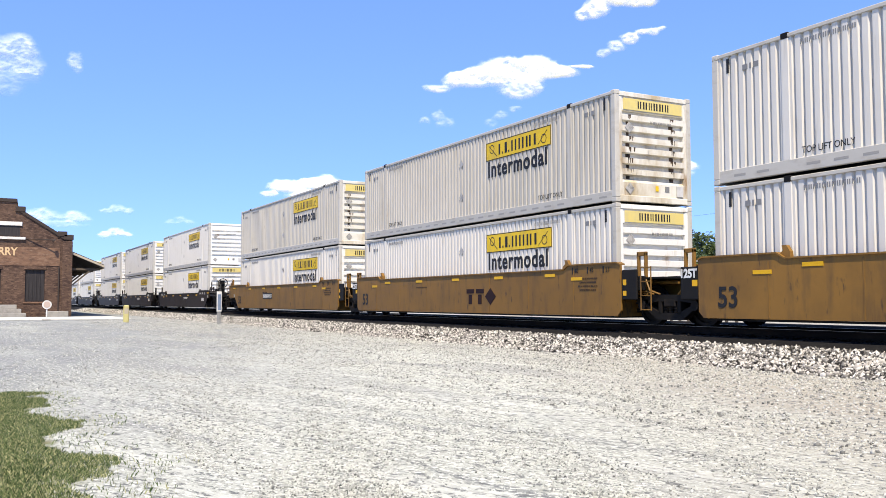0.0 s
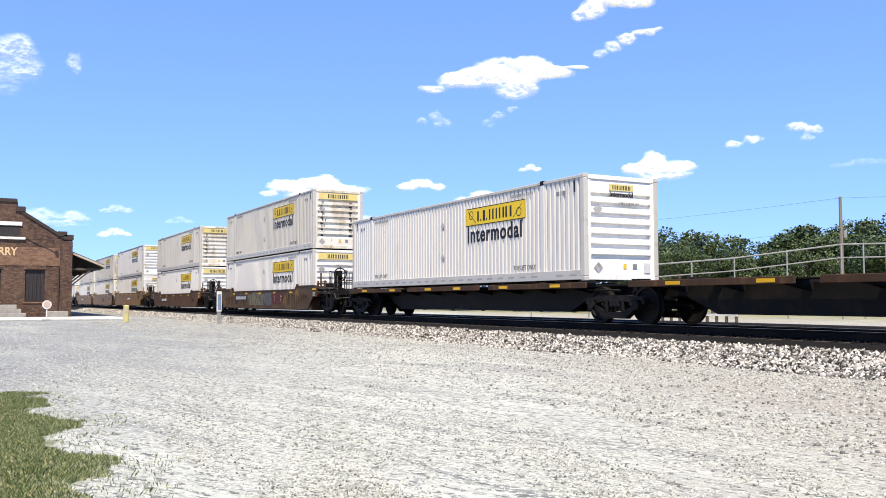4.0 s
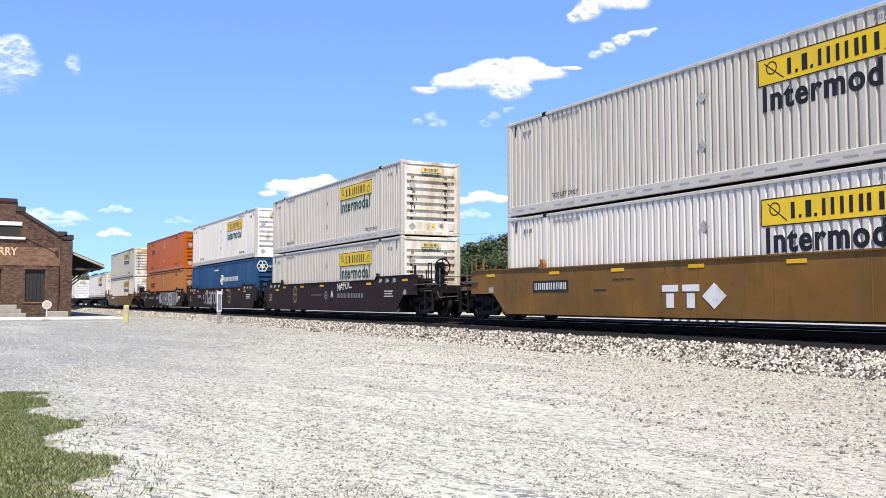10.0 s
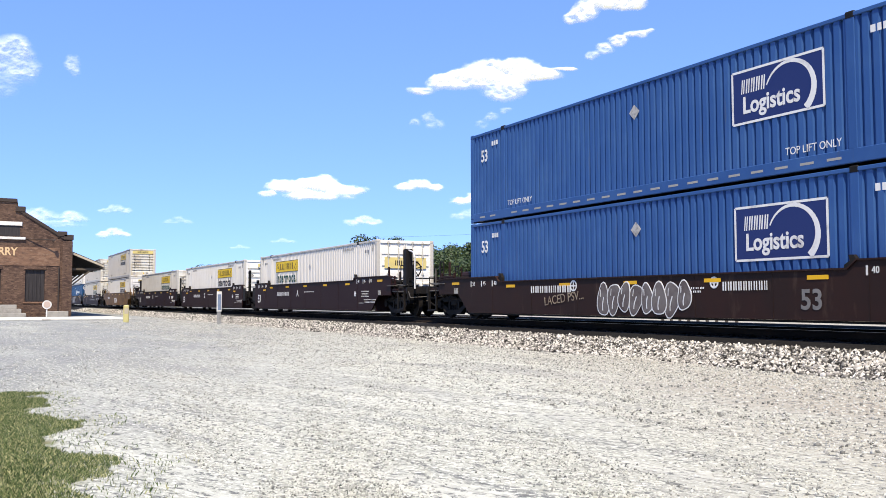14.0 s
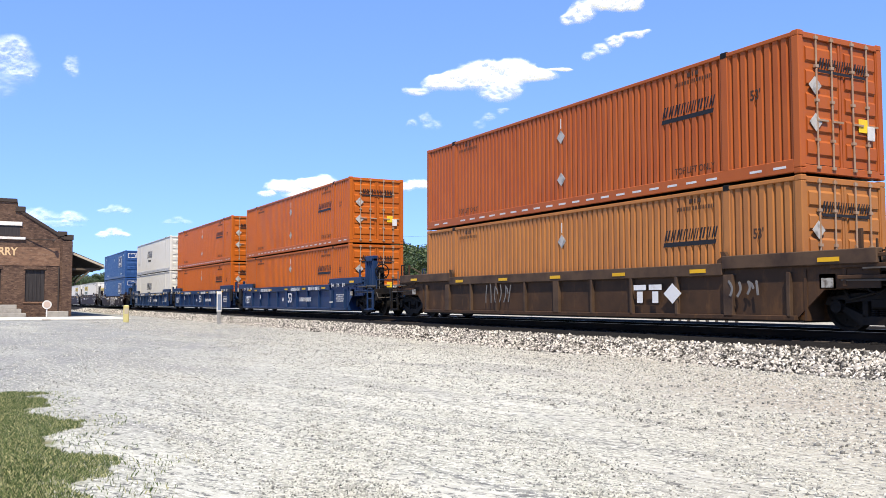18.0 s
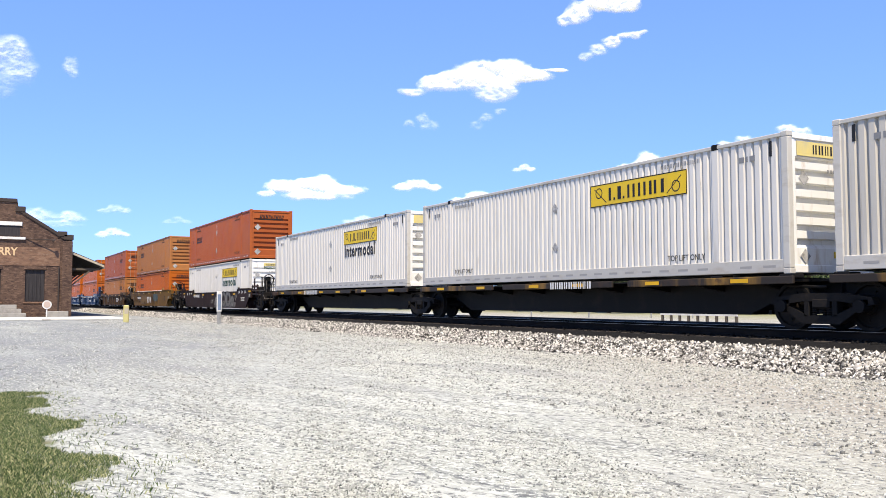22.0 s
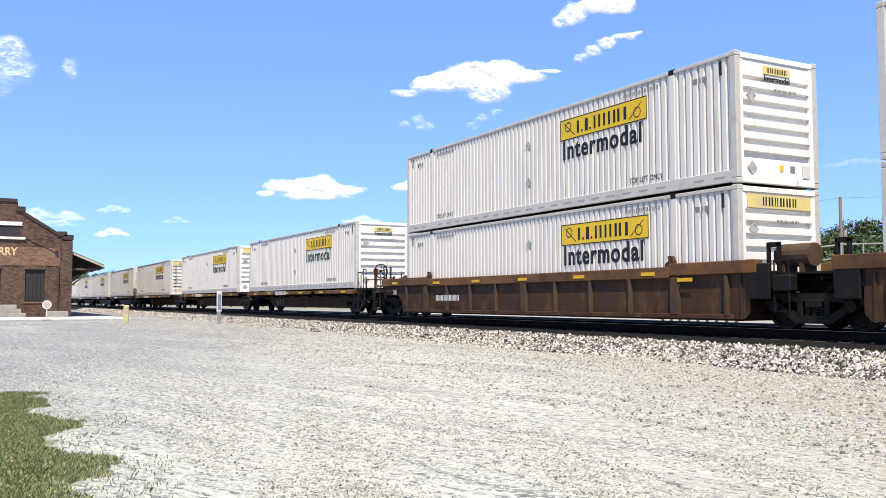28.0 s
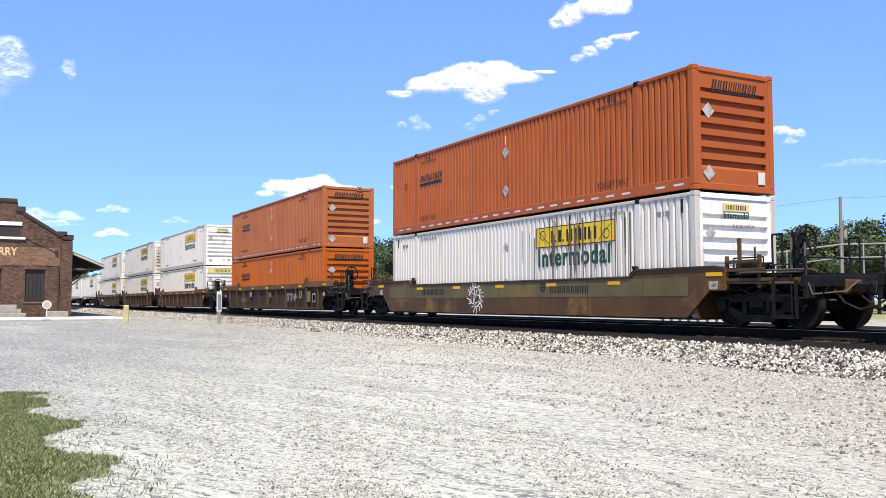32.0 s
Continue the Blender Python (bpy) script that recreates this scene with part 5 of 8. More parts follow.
def side_outline(el, er, zt, ze, zb=0.215, zl=0.82):
    """Outline of a side; an end shorter than half a metre comes down upright, a longer one slopes up over its truck."""
    left = [(-H - el, zl), (-H - 0.55, zl), (-H + 0.15, zb)] if el > 0.5 else [(-H - el, zb + 0.14), (-H - el + 0.14, zb)]
    right = [(H - 0.15, zb), (H + 0.55, zl), (H + er, zl)] if er > 0.5 else [(H + er - 0.14, zb), (H + er, zb + 0.14)]
    cl, cr = min(0.3, el * 0.4), min(0.3, er * 0.4)
    return left + right + [(H + er, ze - 0.05), (H + er - cr, ze), (POST + 0.15, ze), (POST - 0.05, zt), (-POST + 0.05, zt), (-POST - 0.15, ze), (-H - el + cl, ze), (-H - el, ze - 0.05)]


def well_car(style, kind, paint, chord, left, right, label, decor=(), dims=(1.44, 1.56, 1.9, 1.7)):
    """One platform. left, right: None for a coupled end, else half the space to the next load."""
    car = thing("well_car", label, "rail car", "cars of the freight train")
    zt, ze = dims[:2]
    el, er = [d if e is None else 0.34 for e, d in ((left, dims[2]), (right, dims[3]))]
    out = side_outline(el, er, zt, ze)
    for side in (-1, 1):
        y = side * 1.47
        if style == "smooth":
            sheet = part("side_sheet", Shape().prism(out, y, y - side * 0.05, "y"), paint, car)
            lip = Shape()
            top = [p for p in out if p[1] > 1.0][::-1]
            for (a, b), (c, d) in zip(top, top[1:]):
                lip.prism([(a, b - 0.002), (c, d - 0.002), (c, d + 0.03), (a, b + 0.03)], y + side * 0.035, y - side * 0.14, "y")
            part("top_flange", lip, paint, car)
            seams = Shape()
            for i in range(7):
                x = -H + 1.6 + i * (LEN - 3.2) / 6
                seams.box(x - 0.012, x + 0.012, min(y, y + side * 0.006), max(y, y + side * 0.006), 0.24, zt - 0.04)
            part("weld_seam", seams, paint, sheet)
        else:
            part("side_sheet", Shape().prism(out, y - side * 0.09, y - side * 0.13, "y"), paint, car)
            part("top_chord", Shape().box(-POST, POST, min(y, y - side * 0.2), max(y, y - side * 0.2), zt - 0.24, zt + 0.02, 0.015), chord, car, "lighter top chord")
            for a, b in ((-H - max(el, 0.95), -POST), (POST, H + max(er, 0.6))):
                part("end_chord", Shape().box(a, b, min(y, y - side * 0.2), max(y, y - side * 0.2), ze - 0.26, ze + 0.02, 0.015), chord, car)
            part("bottom_chord", Shape().box(-H + 0.1, H - 0.1, min(y, y - side * 0.14), max(y, y - side * 0.14), 0.20, 0.30, 0.012), paint, car)
            n = 10
            for i in range(n + 1):
                x = -H + 0.25 + i * (LEN - 0.5) / n
                wide = i in (1, 5, 9)
                part("side_post", shared((kind, "post", side, wide, zt), lambda: Shape().box(-0.13 if wide else -0.045, 0.13 if wide else 0.045, min(y, y - side * 0.10), max(y, y - side * 0.10), 0.24, zt - 0.23, 0.01).mesh("side_post", NAVY if kind == "navy" else RUST_MID)), paint, car, at=pose(x, 0, 0))
        claw = TAN if kind == "tan" else RUST if style == "ribbed" and kind != "navy" else BLACK
        for x in (-POST, POST) if ze - zt > 0.03 else ():
            part("corner_guide", shared(("guide", side, claw.name, zt), lambda: Shape().prism([(-0.17, zt - 0.06), (0.17, zt - 0.06), (0.15, zt + 0.14), (0.06, zt + 0.27), (-0.05, zt + 0.27), (-0.02, zt + 0.16), (-0.14, zt + 0.09)], side * 1.445, side * 1.35, "y").mesh("corner_guide", claw)), claw, car, "worn corner guide", pose(x, 0, 0))
    part("well_floor", shared("wfloor", lambda: Shape().box(-H - 0.05, H + 0.05, -1.38, -0.95, 0.165, 0.2).box(-H - 0.05, H + 0.05, 0.95, 1.38, 0.165, 0.2).box(-H, -H + 1.2, -0.95, 0.95, 0.165, 0.2).box(H - 1.2, H, -0.95, 0.95, 0.165, 0.2).box(-0.5, 0.5, -0.95, 0.95, 0.165, 0.2).mesh("well_floor", BLACK)), BLACK, car)
    for way, gap in ((-1, left), (1, right)):
        part("well_bulkhead", shared((kind, "bulk", way), lambda: Shape().box(min(way * (H + 0.08), way * (H + 0.14)), max(way * (H + 0.08), way * (H + 0.14)), -1.40, 1.40, 0.2, 1.2).mesh("well_bulkhead", paint)), paint, car)
        if gap is None:
            coupled_end(car, way, paint, kind)
            truck(car, way * (H + 1.5))
        else:
            joined_end(car, way, paint, gap, way > 0, style, kind, zt)
    # marks on the side that looks to the lot
    refl = shared("refl", lambda: Shape().box(-0.24, 0.24, -0.004, 0.004, -0.042, 0.042).mesh("reflector", REFLECT))
    ry = -1.478
    for x in (-H - 0.7 if el > 0.5 else -H + 1.45, -5.4, -2.7, 0.0, 2.7, 5.4, H + 0.7 if er > 0.5 else H - 1.45):
        z = zt - 0.13 if abs(x) < 6 else ze - 0.16 if abs(x) > H else ze - 0.36
        part("reflector", refl, REFLECT, car, "", pose(x, ry, z))
    LOW[car.name] = (zt - 0.16) / 1.30
    for d in decor:
        d(car)
    return car


SIDE_Y = -1.478
LOW = {}                         # share of the full height of a car's side


def put_mark(car, name, mesh, x, z, label="", y=SIDE_Y):
    low = LOW.get(car.name, 1.0)
    z = 0.16 + (z - 0.16) * low
    return part(name, mesh, None, car, label, pose(x, y, z))


def number_mark(x, z=0.95, mat=CHALK, plate=False, seed=1, width=1.5):
    def put(car):
        if plate:
            put_mark(car, "number_plate", shared(("nplate", width), lambda: Shape().box(-width * 0.56, width * 0.56, -0.003, 0.003, -0.16, 0.16).mesh("number_plate", INK)), x, z, "black plate with pale bars")
        put_mark(car, "number_bar", shared(("nbars", seed, width, mat.name), lambda: name_row(9, width, 0.19, mat, 0, seed)), x, z, "", SIDE_Y - 0.005)
    return put


def text_mark(text, x, z, size, mat):
    return lambda car: put_mark(car, "lettering", words(text, size, mat, 0.95, 0.012), x, z, "painted car lettering")


def mark_rows(x, z, mat=CHALK, n=3, w=0.6, seed=5):
    def put(car):
        for k in range(n):
            put_mark(car, "note_bar", shared(("note", mat.name, w, seed + k), lambda: name_row(9, w * (1 - 0.15 * (k % 2)), 0.045, mat, 0, seed + k)), x, z - 0.10 * k)
    return put


def length_ticks(way, mat=CHALK):
    def put(car):
        for k, x in enumerate((POST + 0.35, POST + 1.0, POST + 1.65)):
            put_mark(car, "length_tick", shared(("tick", mat.name), lambda: Shape().box(-0.02, 0.02, -0.003, 0.003, -0.09, 0.09).mesh("length_tick", mat)), way * x, 1.42)
            put_mark(car, "length_note", words(("40", "45", "53")[k], 0.18, mat, 0.9), way * x + 0.17, 1.42)
    return put


def logo_blocks(x, z, mat, k=1.0):
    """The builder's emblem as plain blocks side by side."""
    def put(car):
        key = (mat.name, k)
        bar = shared(("lbar",) + key, lambda: Shape().box(-0.24 * k, 0.24 * k, -0.003, 0.003, 0.10 * k, 0.24 * k).mesh("emblem_block", mat))
        leg = shared(("lleg",) + key, lambda: Shape().box(-0.11 * k, 0.11 * k, -0.003, 0.003, -0.24 * k, 0.06 * k).mesh("emblem_block", mat))
        kite = shared(("lkite",) + key, lambda: Shape().prism([(0.30 * k, 0), (0.62 * k, -0.26 * k), (0.94 * k, 0), (0.62 * k, 0.26 * k)], -0.003, 0.003, "y").mesh("emblem_block", mat))
        low = 0.16 + (z - 0.16) * LOW.get(car.name, 1.0)
        whole = part("emblem_block", kite, None, car, "plain block emblem", pose(x, SIDE_Y, low))
        for dx in (-0.62, -0.02):
            part("emblem_block", bar, None, whole, at=pose(dx * k, 0, 0))
            part("emblem_block", leg, None, whole, at=pose(dx * k, 0, 0))
    return put


def band(shape, pts, half, y, step=0.0006):
    """A flat stroke along points of the side; its pieces lie a hair apart in depth."""
    for i, (p, q) in enumerate(zip(pts, pts[1:])):
        d = Vector((q[0] - p[0], q[1] - p[1]))
        if d.length < 1e-4:
            continue
        d.normalize()
        k = Vector((-d.y, d.x)) * half
        yy = y - step * (i % 3)
        shape.prism([(p[0] + k.x, p[1] + k.y), (p[0] - k.x, p[1] - k.y), (q[0] - k.x, q[1] - k.y), (q[0] + k.x, q[1] + k.y)], yy, 0.002, "y")
        yy -= step * 3.3
        shape.prism([(q[0] + half * math.cos(a * 0.7854), q[1] + half * math.sin(a * 0.7854)) for a in range(8)], yy - step * 0.3 * (i % 2), 0.002, "y")


def strokes(width, height, n, seed):
    """Slanting bars and bent strokes side by side, none of them a letter."""
    r = random.Random(seed)
    w, out = width / n, []
    for i in range(n):
        cx, lean = -width / 2 + w * (i + 0.5), r.uniform(-0.15, 0.35)
        lo, hi = -height * r.uniform(0.28, 0.5), height * r.uniform(0.25, 0.5)
        bend = r.uniform(-0.3, 0.3) * w
        pts = [(cx + lean * (lo + (hi - lo) * u) + bend * math.sin(math.pi * u), lo + (hi - lo) * u) for u in [j / 6 for j in range(7)]]
        if r.random() < 0.4:
            pts += [(pts[-1][0] + w * 0.35, pts[-1][1] - 0.12 * height), (pts[-1][0] + w * 0.5, pts[-1][1] - 0.3 * height)]
        out.append(pts)
    return out


def bubbles(width, height, n, seed):
    """Lobes of a bubble piece: rounded outlines side by side, leaning and overlapping."""
    r = random.Random(seed)
    w, out = width / n, []
    for i in range(n):
        cx, cz = -width / 2 + w * (i + 0.5), r.uniform(-0.06, 0.06) * height
        a, b, lean, p = w * r.uniform(0.52, 0.66), height * r.uniform(0.40, 0.5), r.uniform(-0.15, 0.3), r.uniform(0, 6.28)
        pts = []
        for k in range(20):
            t = 6.2832 * k / 20
            g = 1 + 0.10 * math.sin(3 * t + p)
            z = b * g * math.sin(t)
            pts.append((cx + a * g * math.cos(t) + lean * z, cz + z))
        out.append(((cx, cz), pts, (a, b, lean)))
    return out


def side_art(car, name, mesh, x, z, label="", y=SIDE_Y):
    return part(name, mesh, None, car, label, pose(x, y, z))


def spray(x, z, width, height, fill, edge, n, seed):
    """Sprayed bubble shapes along the side; no letters."""
    def make():
        s, o = Shape(), Shape()
        for i, ((cx, cz), pts, (a, b, lean)) in enumerate(bubbles(width, height, n, seed)):
            y = -0.004 * (i % 3)
            o.prism(pts, -0.003 + y, 0.002, "y")
            s.prism([(cx + (px - cx) * (1 - 0.028 / a), cz + (pz - cz) * (1 - 0.028 / b)) for px, pz in pts], -0.0045 + y, 0.002, "y")
            band(o, [(cx + lean * u * b + 0.12 * a * math.sin(4 * u), cz + u * b) for u in (-0.62, -0.4, -0.2, 0.0, 0.15)], 0.016, -0.0052 + y, 0.0002)
            band(o, [(cx - 0.45 * a + lean * u * b, cz + u * b) for u in (0.2, 0.45, 0.6)], 0.012, -0.0052 + y, 0.0002)
        return s.mesh("sprayed_shape", fill), o.mesh("sprayed_outline", edge)

    def put(car):
        f, o = shared(("spray", seed), make)
        g = side_art(car, "sprayed_shape", f, x, z, "sprayed bubble graffiti without words")
        part("sprayed_outline", o, edge, g)
    return put


def scrawl(x, z, width, height, mat, n, seed, thick=0.03):
    """Thin sprayed strokes; no letters."""
    def make():
        s = Shape()
        for i, pts in enumerate(strokes(width, height, n, seed)):
            band(s, pts, thick, -0.002 - 0.004 * (i % 2))
        return s.mesh("sprayed_stroke", mat)
    return lambda car: side_art(car, "sprayed_stroke", shared(("scrawl", seed), make), x, z, "sprayed graffiti strokes")


def burst(x, z, r, mat, n, seed):
    """A round tangle of short sprayed strokes with a spiky edge; no letters."""
    def make():
        q, s = random.Random(seed), Shape()
        for i in range(n):
            a, k = 6.2832 * i / n + q.uniform(-0.12, 0.12), q.uniform(0.74, 1.05)
            b = a + q.uniform(-0.9, 0.9)
            pts = [(0.55 * r * math.cos(b), 0.58 * r * math.sin(b)), (0.72 * r * math.cos(a + 0.14), 0.72 * r * math.sin(a + 0.14)), (k * r * math.cos(a), k * r * math.sin(a))]
            band(s, pts, q.uniform(0.008, 0.014), -0.002 - 0.003 * (i % 3))
        for i in range(n // 3):
            a, b = q.uniform(0, 6.28), q.uniform(0, 6.28)
            band(s, [(0.45 * r * math.cos(a), 0.5 * r * math.sin(a)), (0.45 * r * math.cos(b), 0.5 * r * math.sin(b))], 0.010, -0.011 - 0.003 * (i % 2))
        return s.mesh("sprayed_stroke", mat)
    return lambda car: side_art(car, "sprayed_stroke", shared(("burst", seed), make), x, z, "round tangle of pale sprayed strokes")


def notice(x, z, w, h, mat, label):
    """A flat plate or square of paint on the side."""
    return lambda car: put_mark(car, "notice", shared(("notice", w, h, mat.name), lambda: Shape().box(-w / 2, w / 2, -0.003, 0.003, -h / 2, h / 2).mesh("notice", mat)), x, z, label)


def art(text, x, z, size, fill, edge=None, squeeze=1.0, bold=0.03, turn=0.0):
    """Sprayed words that can be read, with or without an outline."""
    def put(car):
        g = part("sprayed_word", words(text, size, fill, squeeze, bold), None, car, "sprayed graffiti word", pose(x, SIDE_Y - 0.008, z, 0, turn, 0))
        if edge:
            part("sprayed_outline", words(text, size, edge, squeeze, bold + 0.05), None, g, at=pose(0, 0.005, 0))
    return put


BLACKLETTER = {
    "n": (0.66, [[(-.05, 1.02), (.05, .9), (.05, .08), (.15, -.05)], [(.05, .8), (.38, 1.02), (.48, .88), (.48, .1), (.6, -.05)]]),
    "a": (0.64, [[(.05, .95), (.3, 1.02), (.45, .88), (.45, .1), (.58, -.05)], [(.45, .55), (.1, .42), (.08, .12), (.22, -.02), (.45, .18)]]),
    "r": (0.52, [[(-.05, 1.02), (.06, .9), (.06, .08), (.18, -.05)], [(.06, .8), (.3, 1.0), (.42, .86)]]),
    "o": (0.62, [[(.25, 1.02), (.06, .85), (.06, .15), (.25, -.03), (.46, .15), (.46, .85), (.25, 1.02)]]),
    "c": (0.60, [[(.5, .9), (.28, 1.02), (.06, .85), (.06, .15), (.25, -.03), (.5, .16)]]),
    ".": (0.26, [[(.02, .0), (.08, .08)]]),
}


def brushed(text, x, z, width, height, mat, thick=0.06):
    """A word in broken brush letters."""
    def make():
        s, at = Shape(), 0.0
        total = sum(BLACKLETTER[ch][0] for ch in text)
        for i, ch in enumerate(text):
            for j, pts in enumerate(BLACKLETTER[ch][1]):
                band(s, [((at + a) / total * width - width / 2, (b - 0.5) * height) for a, b in pts], thick, -0.003 - 0.004 * j)
            at += BLACKLETTER[ch][0]
        return s.mesh("sprayed_word", mat)
    return lambda car: side_art(car, "sprayed_word", shared(("brushed", text), make), x, z, "grey brushed graffiti word")


def patch(x, z, w, h, mat, seed, depth=0.003):
    """A sprayed patch of paint with a lobed outline."""
    def make():
        r = random.Random(seed)
        n, p0, p1 = 36, r.uniform(0, 6), r.uniform(0, 6)
        pts = []
        for i in range(n):
            a = 6.2832 * i / n
            k = 1 + 0.07 * math.sin(5 * a + p0) + 0.05 * math.sin(9 * a + p1)
            c, d = math.cos(a), math.sin(a)
            pts.append((w / 2 * k * math.copysign(abs(c) ** 0.6, c), h / 2 * k * math.copysign(abs(d) ** 0.6, d)))
        return Shape().prism(pts, -depth, 0.002, "y").mesh("sprayed_patch", mat)
    return lambda car: side_art(car, "sprayed_patch", shared(("patch", seed), make), x, z, "sprayed patch of paint")


def ring_mark(x, z, r, mat, tall=1.0):
    def make():
        s = Shape().ring((0, 0, 0), r, 0.022, "y", 18).box(-r * 0.8, r * 0.8, -0.004, 0.004, -0.02, 0.02).box(-0.02, 0.02, -0.006, 0.004, -r * 0.8, r * 0.8)
        s.v = [(a, b * 0.2, c * tall) for a, b, c in s.v]
        return s.mesh("round_mark", mat)
    return lambda car: side_art(car, "round_mark", shared(("rmark", r, tall, mat.name), make), x, z, "round painted mark")


def spine_end(car, way, rail, kind):
    """Short coupled end of a spine car: coupler, end rails, ladder and handbrake."""
    m = pose(0, 0, 0) if way > 0 else pose(0, 0, 0, 0, 0, 180)
    near = -1 if way > 0 else 1

    def put(name, make, mat, label=""):
        return part(name, shared((kind, "spine", name, way), lambda: make().mesh(name, mat)), mat, car, label, m)

    put("coupler", lambda: Shape().box(H + 0.45, H + 1.05, -0.10, 0.10, 0.74, 0.94, 0.02).box(H + 0.95, H + 1.20, -0.17, 0.15, 0.70, 0.98, 0.04), GREASE, "cast steel coupler")
    put("end_beam", lambda: Shape().box(H + 0.40, H + 0.55, -1.36, 1.36, 0.84, 1.10, 0.015), BLACK, "dark steel end beam")
    put("corner_block", lambda: Shape().box(H - 0.75, H + 0.05, near * 1.38 - 0.05, near * 1.38 + 0.05, 0.90, 1.07, 0.015), rail, "worn corner block")
    put("end_platform", lambda: Shape().box(H + 0.10, H + 0.95, -1.1, 1.1, 1.06, 1.10), BLACK, "dark steel end platform")
    put("ladder", lambda: ladder(Shape(), H + 0.05, near * 1.40, 0.34, 1.06, 0.40), BLACK, "steel side ladder")

    def rails():
        s = Shape()
        for x0, x1, top in ((0.14, 0.48, 1.80), (0.72, 1.00, 1.92)):
            s.line([(H + x0, near * 1.25, 1.08), (H + x0, near * 1.25, top), (H + x1, near * 1.25, top), (H + x1, near * 1.25, 1.08)], 0.02)
        s.line([(H + 0.95, -1.2, 1.08), (H + 0.95, -1.2, 1.5), (H + 0.95, 1.2, 1.5), (H + 0.95, 1.2, 1.08)], 0.018)
        return s
    put("handrail", rails, BLACK, "bent steel handrails")

    def hoses():
        s = Shape()
        for k in range(5):
            y = near * (0.35 + 0.2 * k)
            s.line([(H + 0.5, y, 0.98), (H + 0.7, y, 0.72 - 0.03 * k), (H + 1.0, y * 0.9, 0.60 + 0.04 * k), (H + 1.2, y * 0.8, 0.80)], 0.024, 5)
        s.box(H + 0.2, H + 0.5, near * 1.15 - 0.12, near * 1.15 + 0.12, 0.72, 0.98, 0.02)
        s.tube((H - 0.9, near * 1.2, 0.98), (H + 0.5, near * 1.2, 0.98), 0.03)
        return s
    put("end_hose", hoses, GREASE, "black brake hoses and brackets")
    if way > 0:
        put("brake_stand", lambda: Shape().box(H + 0.52, H + 0.64, near * 0.62 - 0.06, near * 0.62 + 0.06, 1.08, 1.98, 0.02).box(H + 0.50, H + 0.68, near * 0.62 - 0.09, near * 0.62 + 0.09, 1.72, 1.96, 0.03), RUST_SPRAY, "rusty red handbrake stand")

        def wheel():
            c = Vector((H + 0.74, near * 0.45, 1.86))
            s = Shape().ring(c, 0.29, 0.024, "x", 20).tube(c - Vector((0.08, 0, 0)), c + Vector((0.03, 0, 0)), 0.05, 10)
            for k in range(5):
                s.tube(c, c + Vector((0, math.cos(1.2566 * k + 0.3), math.sin(1.2566 * k + 0.3))) * 0.29, 0.016, 6)
            return s
        put("brake_wheel", wheel, BLACK, "spoked handbrake wheel")


def spine_car(kind, rail, left, right, label, decor=()):
    """A platform with one deep centre sill and side rails."""
    car = thing("spine_car", label, "rail car", "cars of the freight train")
    gl, gr = [0.5 if g is None else g - 0.05 for g in (left, right)]
    bl, br = [1.0 if g is None else 0.0 for g in (left, right)]
    sill = [(-H - gl, 0.98), (-H - gl, 0.72), (-H + 0.9 + bl, 0.70), (-H + 1.9 + bl, 0.28), (H - 1.9 - br, 0.28), (H - 0.9 - br, 0.70), (H + gr, 0.72), (H + gr, 0.98)]
    sill_mat = RUST if kind == "rusty_spine" else BLACK
    part("centre_sill", Shape().prism(sill, -0.38, 0.38, "y"), sill_mat, car, "deep centre sill")
    for x in (-7.2, -5.4, -3.6, -1.8, 0.0, 1.8, 3.6, 5.4, 7.2):
        part("cross_arm", shared((kind, "arm"), lambda: Shape().prism([(-1.34, 1.06), (1.34, 1.06), (1.34, 0.96), (0.38, 0.80), (-0.38, 0.80), (-1.34, 0.96)], -0.07, 0.07, "x").mesh("cross_arm", BLACK)), BLACK, car, at=pose(x, 0, 0))
    for side in (-1, 1):
        y = side * 1.36
        for a, b in ((-H - 0.1, -3.2), (-2.6, 2.6), (3.2, H + 0.1)):
            part("side_rail", Shape().box(a, b, min(y, y - side * 0.07), max(y, y - side * 0.07), 0.93, 1.09, 0.012), rail, car, "worn side rail")
        part("walkway", shared(("walk", side), lambda: Shape().box(-H, H, min(side * 0.5, side * 1.28), max(side * 0.5, side * 1.28), 1.03, 1.055).mesh("walkway", BLACK)), BLACK, car)
    for x in (-H + 0.12, -POST, POST, H - 0.12):
        part("pedestal", shared("pedestal", lambda: Shape().box(-0.16, 0.16, -1.30, -0.95, 1.05, 1.135, 0.01).box(-0.16, 0.16, 0.95, 1.30, 1.05, 1.135, 0.01).box(-0.12, 0.12, -1.2, 1.2, 0.98, 1.052).mesh("pedestal", BLACK)), BLACK, car, at=pose(x, 0, 0))
    for k, x in enumerate((-6.6, -3.9, -0.9, 1.2, 4.1, 6.8)):
        part("reflector", shared("refl", lambda: None), REFLECT, car, "", pose(x, -1.366, 1.01))
    for way, gap in ((-1, left), (1, right)):
        if gap is None:
            spine_end(car, way, rail, kind)
            truck(car, way * (H - 0.45))
        else:
            m = pose(0, 0, 0) if way > 0 else pose(0, 0, 0, 0, 0, 180)
            part("joint_plate", Shape().box(H - 0.3, H + gap - 0.06, -0.7, 0.7, 0.98, 1.03).tube((H - 0.4, -0.9, 0.9), (H + gap, -0.9, 0.86), 0.03).mesh("joint_plate", BLACK), BLACK, car, at=m)
            if way > 0:
                truck(car, H + gap)
    for d in decor:
        d(car)
    return car
